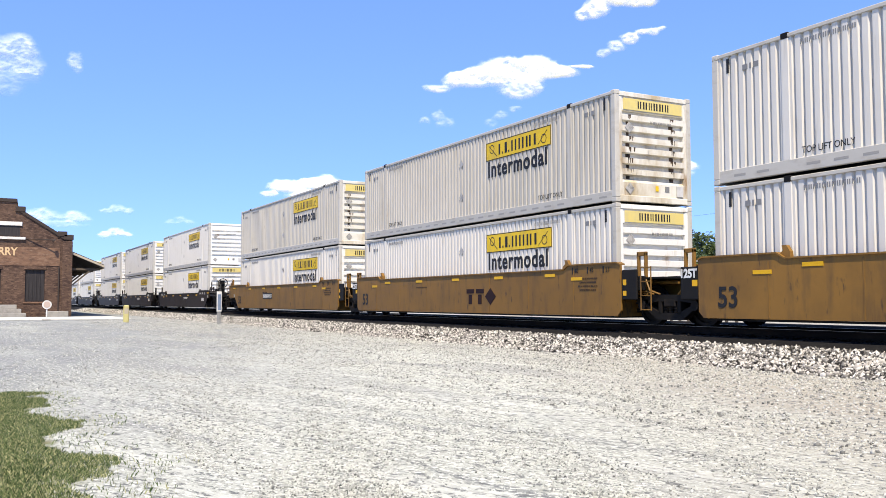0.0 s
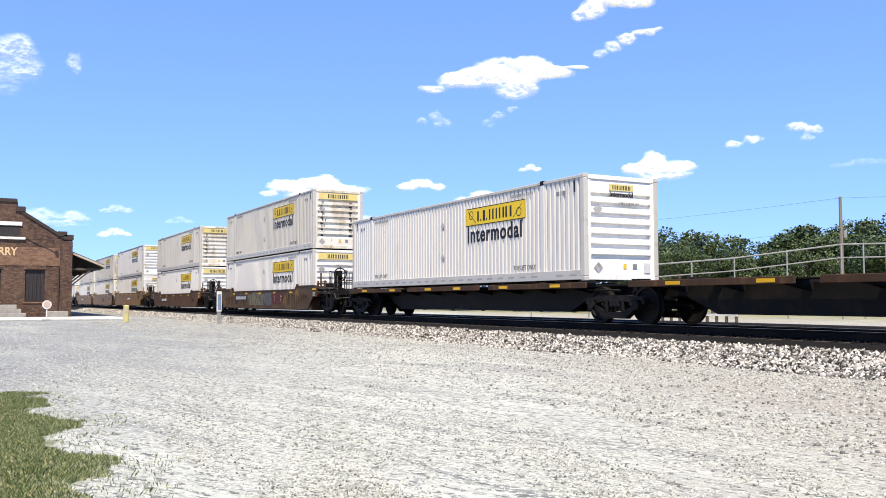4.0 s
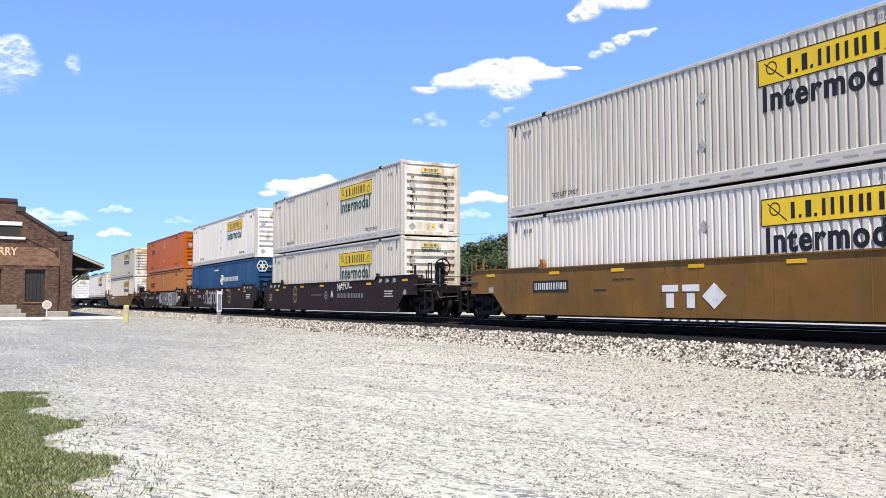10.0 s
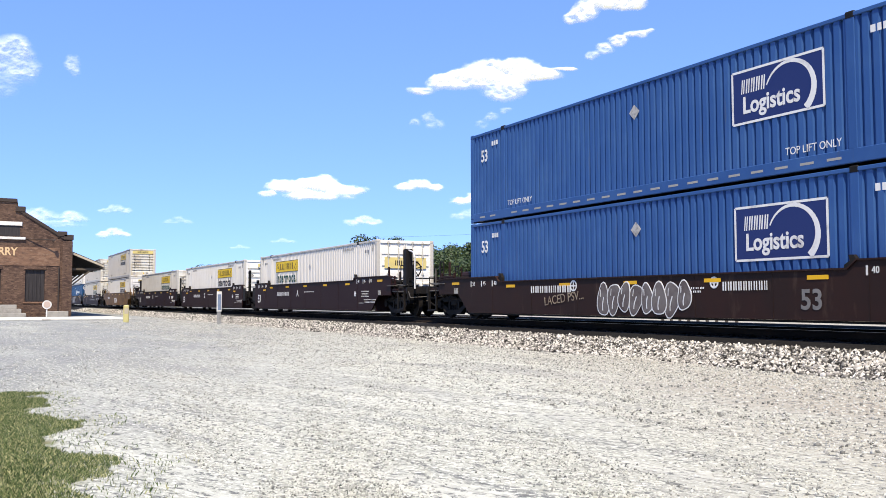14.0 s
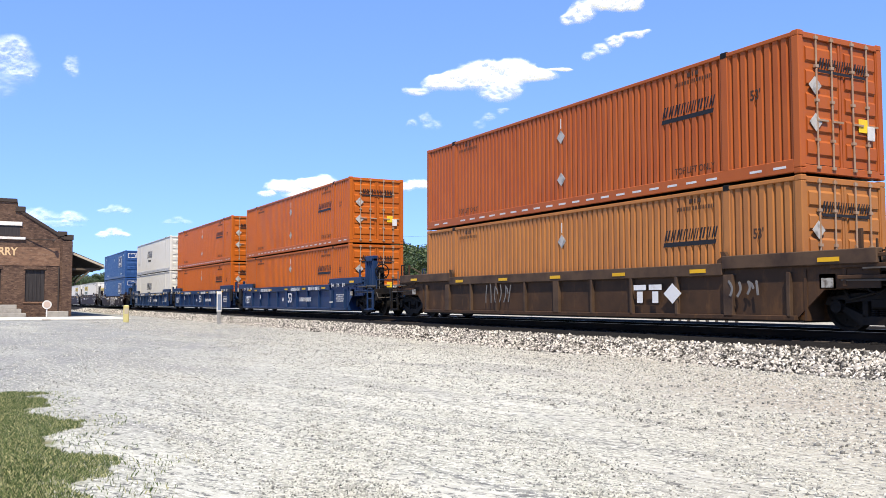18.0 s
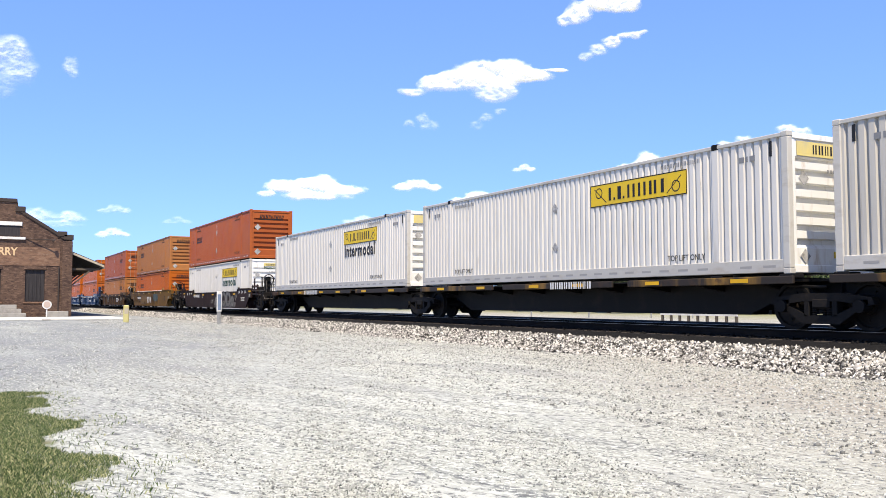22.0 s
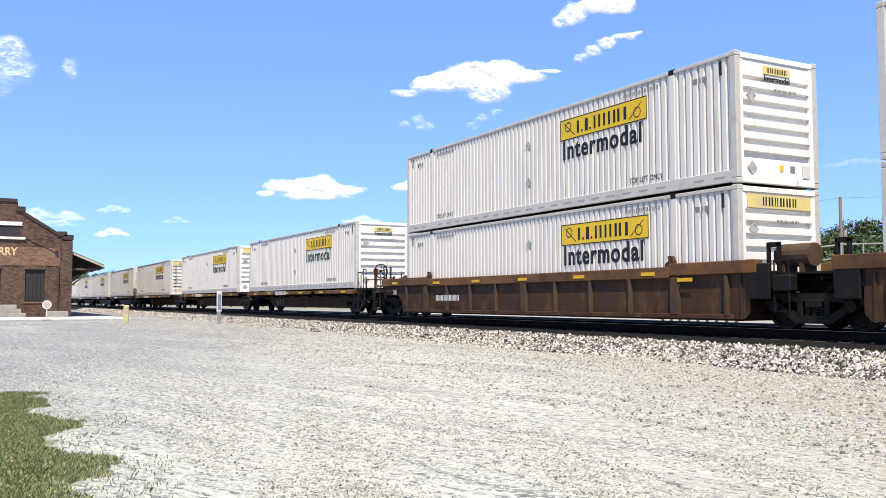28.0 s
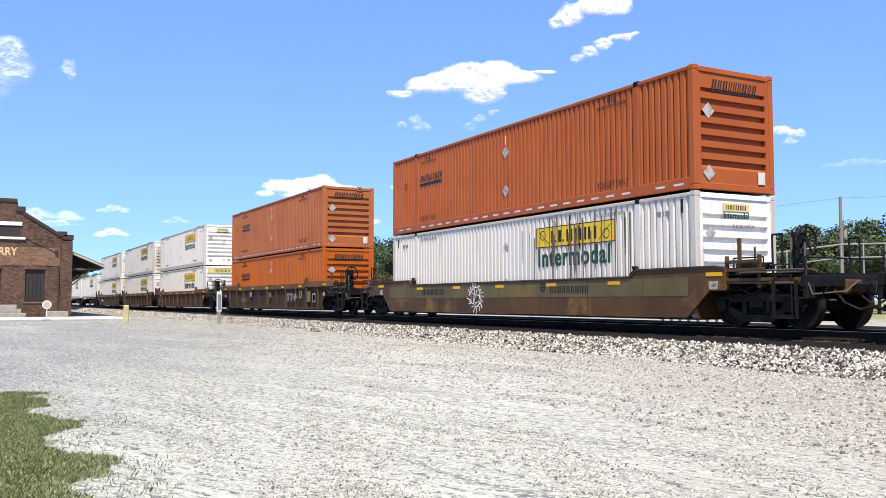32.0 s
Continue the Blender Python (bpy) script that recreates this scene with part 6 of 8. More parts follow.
# ---------------------------------------------------------------- depot
BRICK = material("dark_red_brick", (0.108, 0.066, 0.047), 0.9, 0, [((0.055, 0.034, 0.028), 1.1, 0.40, 0.66, (1, 1, 1)), ((0.20, 0.125, 0.09), 3.0, 0.50, 0.72, (1, 1, 4)), ((0.035, 0.024, 0.02), 4.0, 0.54, 0.68, (1, 1, 3))], 0.3, 12)
BRICK_PALE = material("faded_sign_brick", (0.20, 0.115, 0.075), 0.9, 0, [((0.105, 0.062, 0.045), 1.6, 0.42, 0.66, (1, 1, 3)), ((0.27, 0.18, 0.125), 3.0, 0.54, 0.72, (1, 1, 4))], 0.3, 12)
MORTAR = material("coping_stone", (0.055, 0.042, 0.036), 0.9, 0, [((0.05, 0.04, 0.035), 2.0, 0.45, 0.75, (1, 1, 1))], 0.2, 8)
LIME = material("white_stone_band", (0.66, 0.64, 0.60), 0.8, 0, [((0.45, 0.42, 0.38), 2.0, 0.5, 0.8, (1, 1, 1))], 0.1, 10)
SHUTTER = material("dark_shutter_planks", (0.030, 0.027, 0.028), 0.7, 0, [((0.05, 0.045, 0.045), 2.0, 0.45, 0.75, (1, 6, 0.5))], 0.1, 10, 0.15)
TRIM = material("cream_timber", (0.42, 0.36, 0.27), 0.7, 0, [((0.25, 0.21, 0.16), 2.0, 0.5, 0.8, (1, 1, 1))], 0.1, 10)
SLATE = material("dark_roof", (0.045, 0.042, 0.042), 0.8, 0, [((0.08, 0.075, 0.07), 1.5, 0.45, 0.75, (1, 1, 1))], 0.2, 10)
DIM = material("dim_timber", (0.10, 0.08, 0.06), 0.8, 0, (), 0.1, 10)
GILT = material("ochre_letters", (0.60, 0.42, 0.24), 0.6)
CONCRETE = material("pale_concrete", (0.33, 0.31, 0.275), 0.85, 0, [((0.20, 0.185, 0.165), 2.0, 0.45, 0.75, (1, 1, 1))], 0.2, 15)


APRON = material("bleached_concrete", (0.60, 0.58, 0.52), 0.85, 0, [((0.45, 0.43, 0.38), 0.8, 0.45, 0.75, (1, 1, 1))], 0.2, 15)


def depot():
    x0, y0, y1, mid = -75.7, -2.5, 7.1, 2.3
    d = thing("railway_depot", "old dark brick railway depot with stepped gable and platform canopy", "building")
    gable = [(y0, 0), (y1, 0), (y1, 6.1), (y1 - 0.55, 6.1), (mid + 0.85, 8.25), (mid + 0.75, 8.95), (mid - 0.75, 8.95), (mid - 0.85, 8.25), (y0 + 0.55, 6.1), (y0, 6.1)]
    wall = Shape()
    # the end wall stands in pieces round its openings
    opens = [(0.95, 2.05), (3.75, 5.15)]
    zs = (1.18, 3.70)
    wall.box(x0 - 0.4, x0, y0, opens[0][0], 0, 3.70)
    wall.box(x0 - 0.4, x0, opens[0][1], opens[1][0], 0, 3.70)
    wall.box(x0 - 0.4, x0, opens[1][1], y1, 0, 3.70)
    for a, b in opens:
        wall.box(x0 - 0.4, x0, a, b, 0, zs[0])
    wall.prism([(y0, 3.70), (y1, 3.70)] + gable[2:], x0 - 0.4, x0, "x")
    wall.box(x0 - 40, x0 - 0.4, y1 - 0.4, y1, 0, 5.6).box(x0 - 40, x0 - 0.4, y0, y0 + 0.4, 0, 5.6).box(x0 - 40.4, x0 - 40, y0, y1, 0, 5.6)
    part("wall", wall, BRICK, d)
    cop = Shape()
    top = gable[2:]
    for (a, b), (c, e) in zip(top, top[1:]):
        cop.prism([(a, b), (c, e), (c, e + 0.26), (a, b + 0.26)], x0 - 0.5, x0 + 0.10, "x")
    for y, z in ((y1 - 0.28, 6.1), (y1 - 0.75, 6.35), (mid + 1.0, 8.2), (mid - 1.0, 8.2), (y0 + 0.28, 6.1)):
        cop.box(x0 - 0.52, x0 + 0.14, y - 0.36, y + 0.36, z, z + 0.42, 0.03)
    part("coping", cop, MORTAR, d, "dark stone coping")
    part("corner_pier", Shape().box(x0, x0 + 0.16, y1 - 0.72, y1 + 0.02, 0, 6.0, 0.02), BRICK, d)
    part("plinth", Shape().box(x0, x0 + 0.10, y0, y1 - 0.72, 0, 0.95, 0.02), BRICK, d)
    part("sign_band", Shape().box(x0, x0 + 0.04, mid - 3.9, mid + 3.9, 4.0, 5.45), BRICK_PALE, d, "faded painted sign band")
    for k, (t, z) in enumerate((("RRY", 5.06),)):
        part("sign_letters", words(t, 0.86, GILT, 0.85, 0.02), GILT, d, "ochre raised letters", pose(x0 + 0.05, mid + 0.18, z, 0, 0, 90))
    for a, b in opens:
        sh = part("shutter", Shape().box(x0 - 0.22, x0 - 0.16, a, b, zs[0], zs[1]), SHUTTER, d, "dark plank shutter")
        n = 5
        for i in range(n):
            w = (b - a) / n
            part("plank", Shape().box(x0 - 0.16, x0 - 0.13, a + i * w + 0.01, a + (i + 1) * w - 0.01, zs[0] + 0.02, zs[1] - 0.02, 0.008), SHUTTER, sh)
        part("window_sill", Shape().box(x0 - 0.15, x0 + 0.14, a - 0.12, b + 0.12, zs[0] - 0.14, zs[0], 0.02), BRICK_PALE, d)
        part("window_arch", Shape().box(x0, x0 + 0.06, a - 0.1, b + 0.1, zs[1], zs[1] + 0.25, 0.02), BRICK, d)
    att = part("attic_window", Shape().box(x0 + 0.0, x0 + 0.03, mid - 1.0, mid + 1.0, 6.30, 7.10), SHUTTER, d, "dark attic window")
    part("window_lintel", Shape().box(x0, x0 + 0.12, mid - 1.15, mid + 1.15, 7.10, 7.40, 0.02), LIME, att, "white stone lintel")
    part("window_sill", Shape().box(x0, x0 + 0.16, mid - 1.35, mid + 1.4, 6.02, 6.22, 0.02), LIME, att, "white stone sill")
    part("lamp_arm", Shape().line([(x0, mid + 1.4, 6.1), (x0 + 0.6, mid + 3.3, 6.05)], 0.035).tube((x0 + 0.6, mid + 3.3, 6.05), (x0 + 0.62, mid + 3.45, 5.95), 0.1, 8, 0.16), MORTAR, d, "thin wall lamp on an arm")
    part("roof", Shape().prism([(y0 + 0.2, 5.4), (mid, 8.0), (y1 - 0.2, 5.4), (y1 - 0.2, 5.6), (mid, 8.2), (y0 + 0.2, 5.6)], x0 - 40, x0 - 0.42, "x"), SLATE, d, "dark sloping roof")
    # canopy towards the track
    part("canopy", Shape().prism([(y1, 5.05), (y1 + 2.45, 4.02), (y1 + 2.45, 4.18), (y1, 5.22)], x0 - 40, x0 - 0.15, "x"), SLATE, d, "sloping dark canopy roof")
    part("canopy_fascia", Shape().box(x0 - 40, x0 - 0.14, y1 + 2.4, y1 + 2.48, 3.86, 4.05).prism([(y1, 4.98), (y1 + 2.45, 3.95), (y1 + 2.45, 4.12), (y1, 5.16)], x0 - 0.14, x0 - 0.06, "x"), TRIM, d, "cream canopy edge")
    for i in range(9):
        x = x0 - 0.6 - i * 4.6
        part("canopy_bracket", Shape().box(x - 0.07, x + 0.07, y1, y1 + 2.2, 3.72, 3.88).prism([(y1, 2.5), (y1 + 0.15, 2.5), (y1 + 1.6, 3.75), (y1 + 1.4, 3.75)], x - 0.06, x + 0.06, "x"), DIM, d, "timber bracket")
    part("downpipe", Shape().tube((x0 + 0.08, y1 - 0.95, 0.1), (x0 + 0.08, y1 - 0.95, 3.9), 0.06, 8), MORTAR, d, "dark downpipe")
    plat = thing("loading_steps", "pale concrete loading steps against the depot wall", "steps")
    for k in range(3):
        part("step", Shape().box(x0 + 0.12, x0 + 2.4 - 0.45 * k, -2.0, 3.75 - 0.3 * k, 0.32 * k, 0.32 * (k + 1), 0.02), CONCRETE, plat)
    apron = thing("pavement", "pale concrete strip in front of the depot", "pavement", kind="structure")
    for k in range(6):
        part("slab", Shape().box(x0 + 4.2, x0 + 13.6, -9.0 + 3.1 * k, -9.0 + 3.1 * k + 3.07, 0.0, 0.06, 0.01), APRON, apron)
    bench = thing("concrete_block", "low pale concrete block on the ground", "block")
    part("block", Shape().box(x0 + 0.5, x0 + 1.4, 5.3, 6.8, 0, 0.45, 0.03), CONCRETE, bench)


depot()


SIGN_FACE = material("faded_pink_sign", (0.52, 0.40, 0.33), 0.6)


def white_sign():
    s = thing("round_sign", "small round white sign on a thin post", "sign", m=pose(-60.9, 4.30, 0))
    part("post", Shape().tube((0, 0, 0), (0, 0, 1.0), 0.045, 8), LIME, s)
    part("disc", Shape().tube((0.03, 0, 1.0), (0.07, 0, 1.0), 0.28, 18), LIME, s, "white disc")
    part("disc_face", Shape().tube((0.07, 0, 1.0), (0.08, 0, 1.0), 0.20, 16), SIGN_FACE, s, "faded pink centre")
    part("foot", Shape().box(-0.2, 0.2, -0.25, 0.25, 0, 0.08, 0.02), CONCRETE, s)


white_sign()
MARK_YELLOW = material("yellow_marker_paint", (0.52, 0.46, 0.20), 0.5, 0, [((0.40, 0.30, 0.10), 2.0, 0.5, 0.8, (1, 1, 1))], 0.1, 10)
MARK_BLUE = material("blue_grey_panel", (0.17, 0.22, 0.30), 0.5, 0, [((0.10, 0.13, 0.2), 3.0, 0.5, 0.8, (1, 1, 1))])
GALV = material("weathered_galvanised", (0.30, 0.30, 0.29), 0.6, 0.3, [((0.16, 0.14, 0.12), 2.0, 0.5, 0.8, (1, 1, 1))])


def markers():
    p = thing("cable_marker", "short yellow plastic cable marker post", "post", m=pose(-52.6, 7.85, 0))
    part("post", Shape().box(-0.10, 0.10, -0.15, 0.15, 0, 0.98, 0.05), MARK_YELLOW, p)
    part("band", Shape().box(0.10, 0.106, -0.11, 0.11, 0.5, 0.8), TRIM, p, "pale label")
    q = thing("marker_post", "grey post with a narrow white and blue panel", "post", m=pose(-45.3, 11.3, 0))
    part("post", Shape().box(-0.06, 0.06, -0.09, 0.09, 0, 0.95, 0.01), GALV, q)
    pan = part("panel", Shape().box(0.0, 0.09, -0.125, 0.125, 0.66, 1.70, 0.015), LIME, q, "white panel")
    part("panel_field", Shape().box(0.088, 0.094, -0.085, 0.085, 0.74, 1.56), MARK_BLUE, pan, "blue-grey field")


markers()

# ---------------------------------------------------------------- trees, poles and fence beyond the track
LEAF = bpy.data.materials.new("leaf_green")
LEAF.use_nodes = True
ln, ll = LEAF.node_tree.nodes, LEAF.node_tree.links
lb = ln["Principled BSDF"]
lb.inputs["Roughness"].default_value = 0.6
lgeo = ln.new("ShaderNodeNewGeometry")
linfo = ln.new("ShaderNodeObjectInfo")
lmix = ln.new("ShaderNodeMix")
lmix.data_type = "RGBA"
lmix.inputs[6].default_value, lmix.inputs[7].default_value = (0.014, 0.032, 0.010, 1), (0.075, 0.115, 0.036, 1)
ll.new(lgeo.outputs["Random Per Island"], lmix.inputs[0])
lmix2 = ln.new("ShaderNodeMix")
lmix2.data_type = "RGBA"
lmix2.blend_type = "MULTIPLY"
lmix2.inputs[0].default_value = 1.0
lramp = ln.new("ShaderNodeMix")
lramp.data_type = "RGBA"
lramp.inputs[6].default_value, lramp.inputs[7].default_value = (0.75, 0.85, 0.9, 1), (1.15, 1.05, 0.8, 1)
ll.new(linfo.outputs["Random"], lramp.inputs[0])
ll.new(lmix.outputs[2], lmix2.inputs[6])
ll.new(lramp.outputs[2], lmix2.inputs[7])
ll.new(lmix2.outputs[2], lb.inputs["Base Color"])
BARK = material("grey_brown_bark", (0.10, 0.075, 0.055), 0.9, 0, [((0.05, 0.04, 0.03), 4.0, 0.45, 0.75, (3, 3, 0.6))], 0.4, 15)


def crown_mesh(seed, tall):
    """A crown about 1 high: lobes of small leaf sprays with gaps between."""
    r = np.random.default_rng(seed)
    lobes = []
    for i in range(17):
        z = r.uniform(0.30, 0.93)
        wide = (0.40 if tall else 0.52) * math.sin(math.pi * min(0.98, (z - 0.12) * 0.98)) + 0.06
        a, d = r.uniform(0, 6.28), wide * math.sqrt(r.uniform(0.05, 1))
        lobes.append((d * math.cos(a), d * math.sin(a), z, r.uniform(0.09, 0.19)))
    n = 6500
    pick = r.integers(0, len(lobes), n)
    L = np.array(lobes)[pick]
    w = r.normal(size=(n, 3))
    w /= np.linalg.norm(w, axis=1)[:, None]
    c = L[:, :3] + w * L[:, 3:4] * (r.uniform(0.35, 1.12, n) ** 0.7)[:, None] * np.array([1, 1, 0.8])
    size = r.uniform(0.009, 0.022, n)
    u = np.cross(w + 0.7 * r.normal(size=(n, 3)), r.normal(size=(n, 3)))
    u /= np.linalg.norm(u, axis=1)[:, None]
    v = np.cross(u, w + 0.6 * r.normal(size=(n, 3)))
    v /= np.linalg.norm(v, axis=1)[:, None]
    k = size[:, None]
    quad = np.stack([c - u * k, c - v * k * 0.7 + w * k * 0.25, c + u * k * 1.1, c + v * k * 0.7 - w * k * 0.2], 1)
    me = bpy.data.meshes.new("crown")
    me.from_pydata(quad.reshape(-1, 3).tolist(), [], [(4 * i, 4 * i + 1, 4 * i + 2, 4 * i + 3) for i in range(n)])
    me.materials.append(LEAF)
    return me, lobes


def tree(seed, tall):
    me, lobes = crown_mesh(seed, tall)
    t = thing("tree", "leafy green tree in the woods beyond the track", "tree", "trees beyond the track")
    trunk = Shape().tube((0, 0, -0.02), (0.01, 0, 0.30), 0.030, 8, 0.022).tube((0.01, 0, 0.30), (0.0, 0.01, 0.75), 0.022, 7, 0.008)
    for x, y, z, rad in lobes[:9]:
        trunk.tube((0.005, 0, max(0.15, z - 0.25)), (x, y, z), 0.010, 5, 0.003)
    part("trunk", trunk, BARK, t)
    part("crown", me, LEAF, t)
    return t


def woods():
    # skyline of the woods: bearing and rise over the level, as tangents
    bear = [-.42, -.376, -.35, -.30, -.267, -.248, -.235, -.202, -.17, -.119, -.099, -.086, -.061, -.046, -.028, .010, .043, .081, .139, .165, .197, .223, .255, .278, .294, .333, .352, .375, .397, .417, .455, .481, .506, .56]
    rise = [.033, .038, .032, .027, .043, .048, .042, .032, .032, .035, .053, .076, .083, .080, .066, .071, .074, .076, .079, .091, .091, .076, .084, .083, .072, .073, .069, .078, .075, .084, .087, .091, .102, .11]
    kinds = [tree(100 + i, i % 2 == 0) for i in range(6)]
    used = [False] * 6
    r = random.Random(11)
    fwd, right = Vector((-math.cos(YAW), math.sin(YAW))), Vector((math.sin(YAW), math.cos(YAW)))
    rows = [(0, 1.0, 1.0), (1, 0.80, 0.86), (2, 0.66, 0.74)]
    for row, near, low in rows:
        b = -0.43 + 0.006 * row
        while b < 0.60:
            far = np.interp(b, [-.42, -.15, 0.0, 0.2, 0.6], [330, 240, 165, 125, 110]) * near
            p = fwd * far + right * (far * b)
            h = 1.2 + far * float(np.interp(b, bear, rise)) * low * r.uniform(0.90, 1.03)
            k = r.randrange(6)
            m = pose(p.x, p.y, -0.1, 0, 0, r.uniform(0, 360)) @ Matrix.Diagonal((h * r.uniform(0.9, 1.25), h * r.uniform(0.9, 1.25), h, 1))
            if p.y > 24:
                if used[k]:
                    t = copy_thing(kinds[k], Matrix())
                else:
                    t, used[k] = kinds[k], True
                t.matrix_basis = m
            b += max(0.012, h * 0.55 / far) * r.uniform(0.75, 1.15)


woods()
POLE = material("grey_pole_timber", (0.22, 0.19, 0.16), 0.9, 0, [((0.12, 0.10, 0.085), 3.0, 0.45, 0.75, (3, 3, 0.4))], 0.2, 10)


def pole_line():
    spots = [(-104.0, 44.0), (-46.5, 61.3), (6.0, 77.0)]
    for x, y in spots[1:]:
        p = thing("utility_pole", "tall weathered timber utility pole with a crossarm", "pole", "poles beyond the track", m=pose(x, y, 0, 0, 0, 17))
        part("shaft", Shape().tube((0, 0, -0.1), (0, 0, 9.5), 0.17, 10, 0.12), POLE, p)
        part("crossarm", Shape().box(-0.06, 0.06, -0.7, 0.7, 6.9, 7.02, 0.01), POLE, p)
        part("transformer", Shape().tube((0.2, 0.25, 6.2), (0.2, 0.25, 6.8), 0.17, 10), GALV, p, "grey transformer can")
    w = thing("overhead_wire", "thin dark overhead wires between poles", "wire")
    for z, dy in ((9.4, 0.0), (6.95, 0.6)):
        s = Shape()
        for (a, b), (c, d) in zip(spots, spots[1:]):
            pts = [(a + (c - a) * i / 12, b + dy + (d - b) * i / 12, z - 3.2 * i / 12 * (1 - i / 12)) for i in range(13)]
            s.line(pts, 0.010, 4)
        part("wire", s, BLACK, w)


pole_line()


def far_fences():
    f = thing("low_fence", "short low white rail fence beyond the track", "fence")
    for i in range(9):
        part("post", shared("lf_post", lambda: Shape().box(-0.06, 0.06, -0.06, 0.06, 0, 0.55, 0.01).mesh("post", DIM)), DIM, f, at=pose(-36.2 + i * 0.65, 33.0, 0))
    part("rail", Shape().box(-36.3, -30.9, 32.93, 32.97, 0.42, 0.54), LIME, f)
    g = thing("guard_rail", "grey pipe rails on tall thin posts", "railing")
    line = [(-54.0, 36.5, 3.2), (-46.1, 41.0, 3.64), (-41.9, 44.5, 4.0), (-37.2, 49.0, 4.77), (-35.2, 50.6, 4.77), (-25.0, 58.0, 4.8)]
    part("rail", Shape().line(line, 0.05, 6), GALV, g)
    part("rail", Shape().line([(x, y, z - 0.85) for x, y, z in line], 0.04, 6), GALV, g)
    for (a, b, c), (d, e, h) in zip(line, line[1:]):
        for k in range(2):
            u = k / 2
            part("post", Shape().tube((a + (d - a) * u, b + (e - b) * u, 0), (a + (d - a) * u, b + (e - b) * u, c + (h - c) * u), 0.05, 6), GALV, g)


far_fences()
# ---------------------------------------------------------------- clouds
CLOUD = bpy.data.materials.new("glowing_cloud_white")
CLOUD.use_nodes = True
kn, kl = CLOUD.node_tree.nodes, CLOUD.node_tree.links
kn.remove(kn["Principled BSDF"])
k_dif, k_glow, k_add, k_clear, k_mix, k_att, k_ramp = [kn.new(n) for n in ("ShaderNodeBsdfDiffuse", "ShaderNodeEmission", "ShaderNodeAddShader", "ShaderNodeBsdfTransparent", "ShaderNodeMixShader", "ShaderNodeAttribute", "ShaderNodeMapRange")]
k_dif.inputs[0].default_value = (0.85, 0.85, 0.85, 1)
# faint emission added in place of sunlight scattered within the cloud
k_glow.inputs[0].default_value, k_glow.inputs[1].default_value = (0.93, 0.96, 1.0, 1), 0.35
k_att.attribute_name = "cover"
k_ramp.interpolation_type = "SMOOTHSTEP"
k_ramp.inputs[1].default_value, k_ramp.inputs[2].default_value = 0.0, 1.0
kl.new(k_dif.outputs[0], k_add.inputs[0])
kl.new(k_glow.outputs[0], k_add.inputs[1])
kl.new(k_att.outputs["Fac"], k_ramp.inputs[0])
kl.new(k_ramp.outputs[0], k_mix.inputs[0])
kl.new(k_clear.outputs[0], k_mix.inputs[1])
kl.new(k_add.outputs[0], k_mix.inputs[2])
kl.new(k_mix.outputs[0], kn["Material Output"].inputs[0])
FAR = 3200.0
CLOUDS = []                      # (thing, place at the start, place at the end)


def sky_place(x, y):
    """A far place by its bearing and rise off the view's axis, in thousandths."""
    return Vector(EYE) + (AIM + SIDE * x * 0.001 + UP * y * 0.001) * FAR


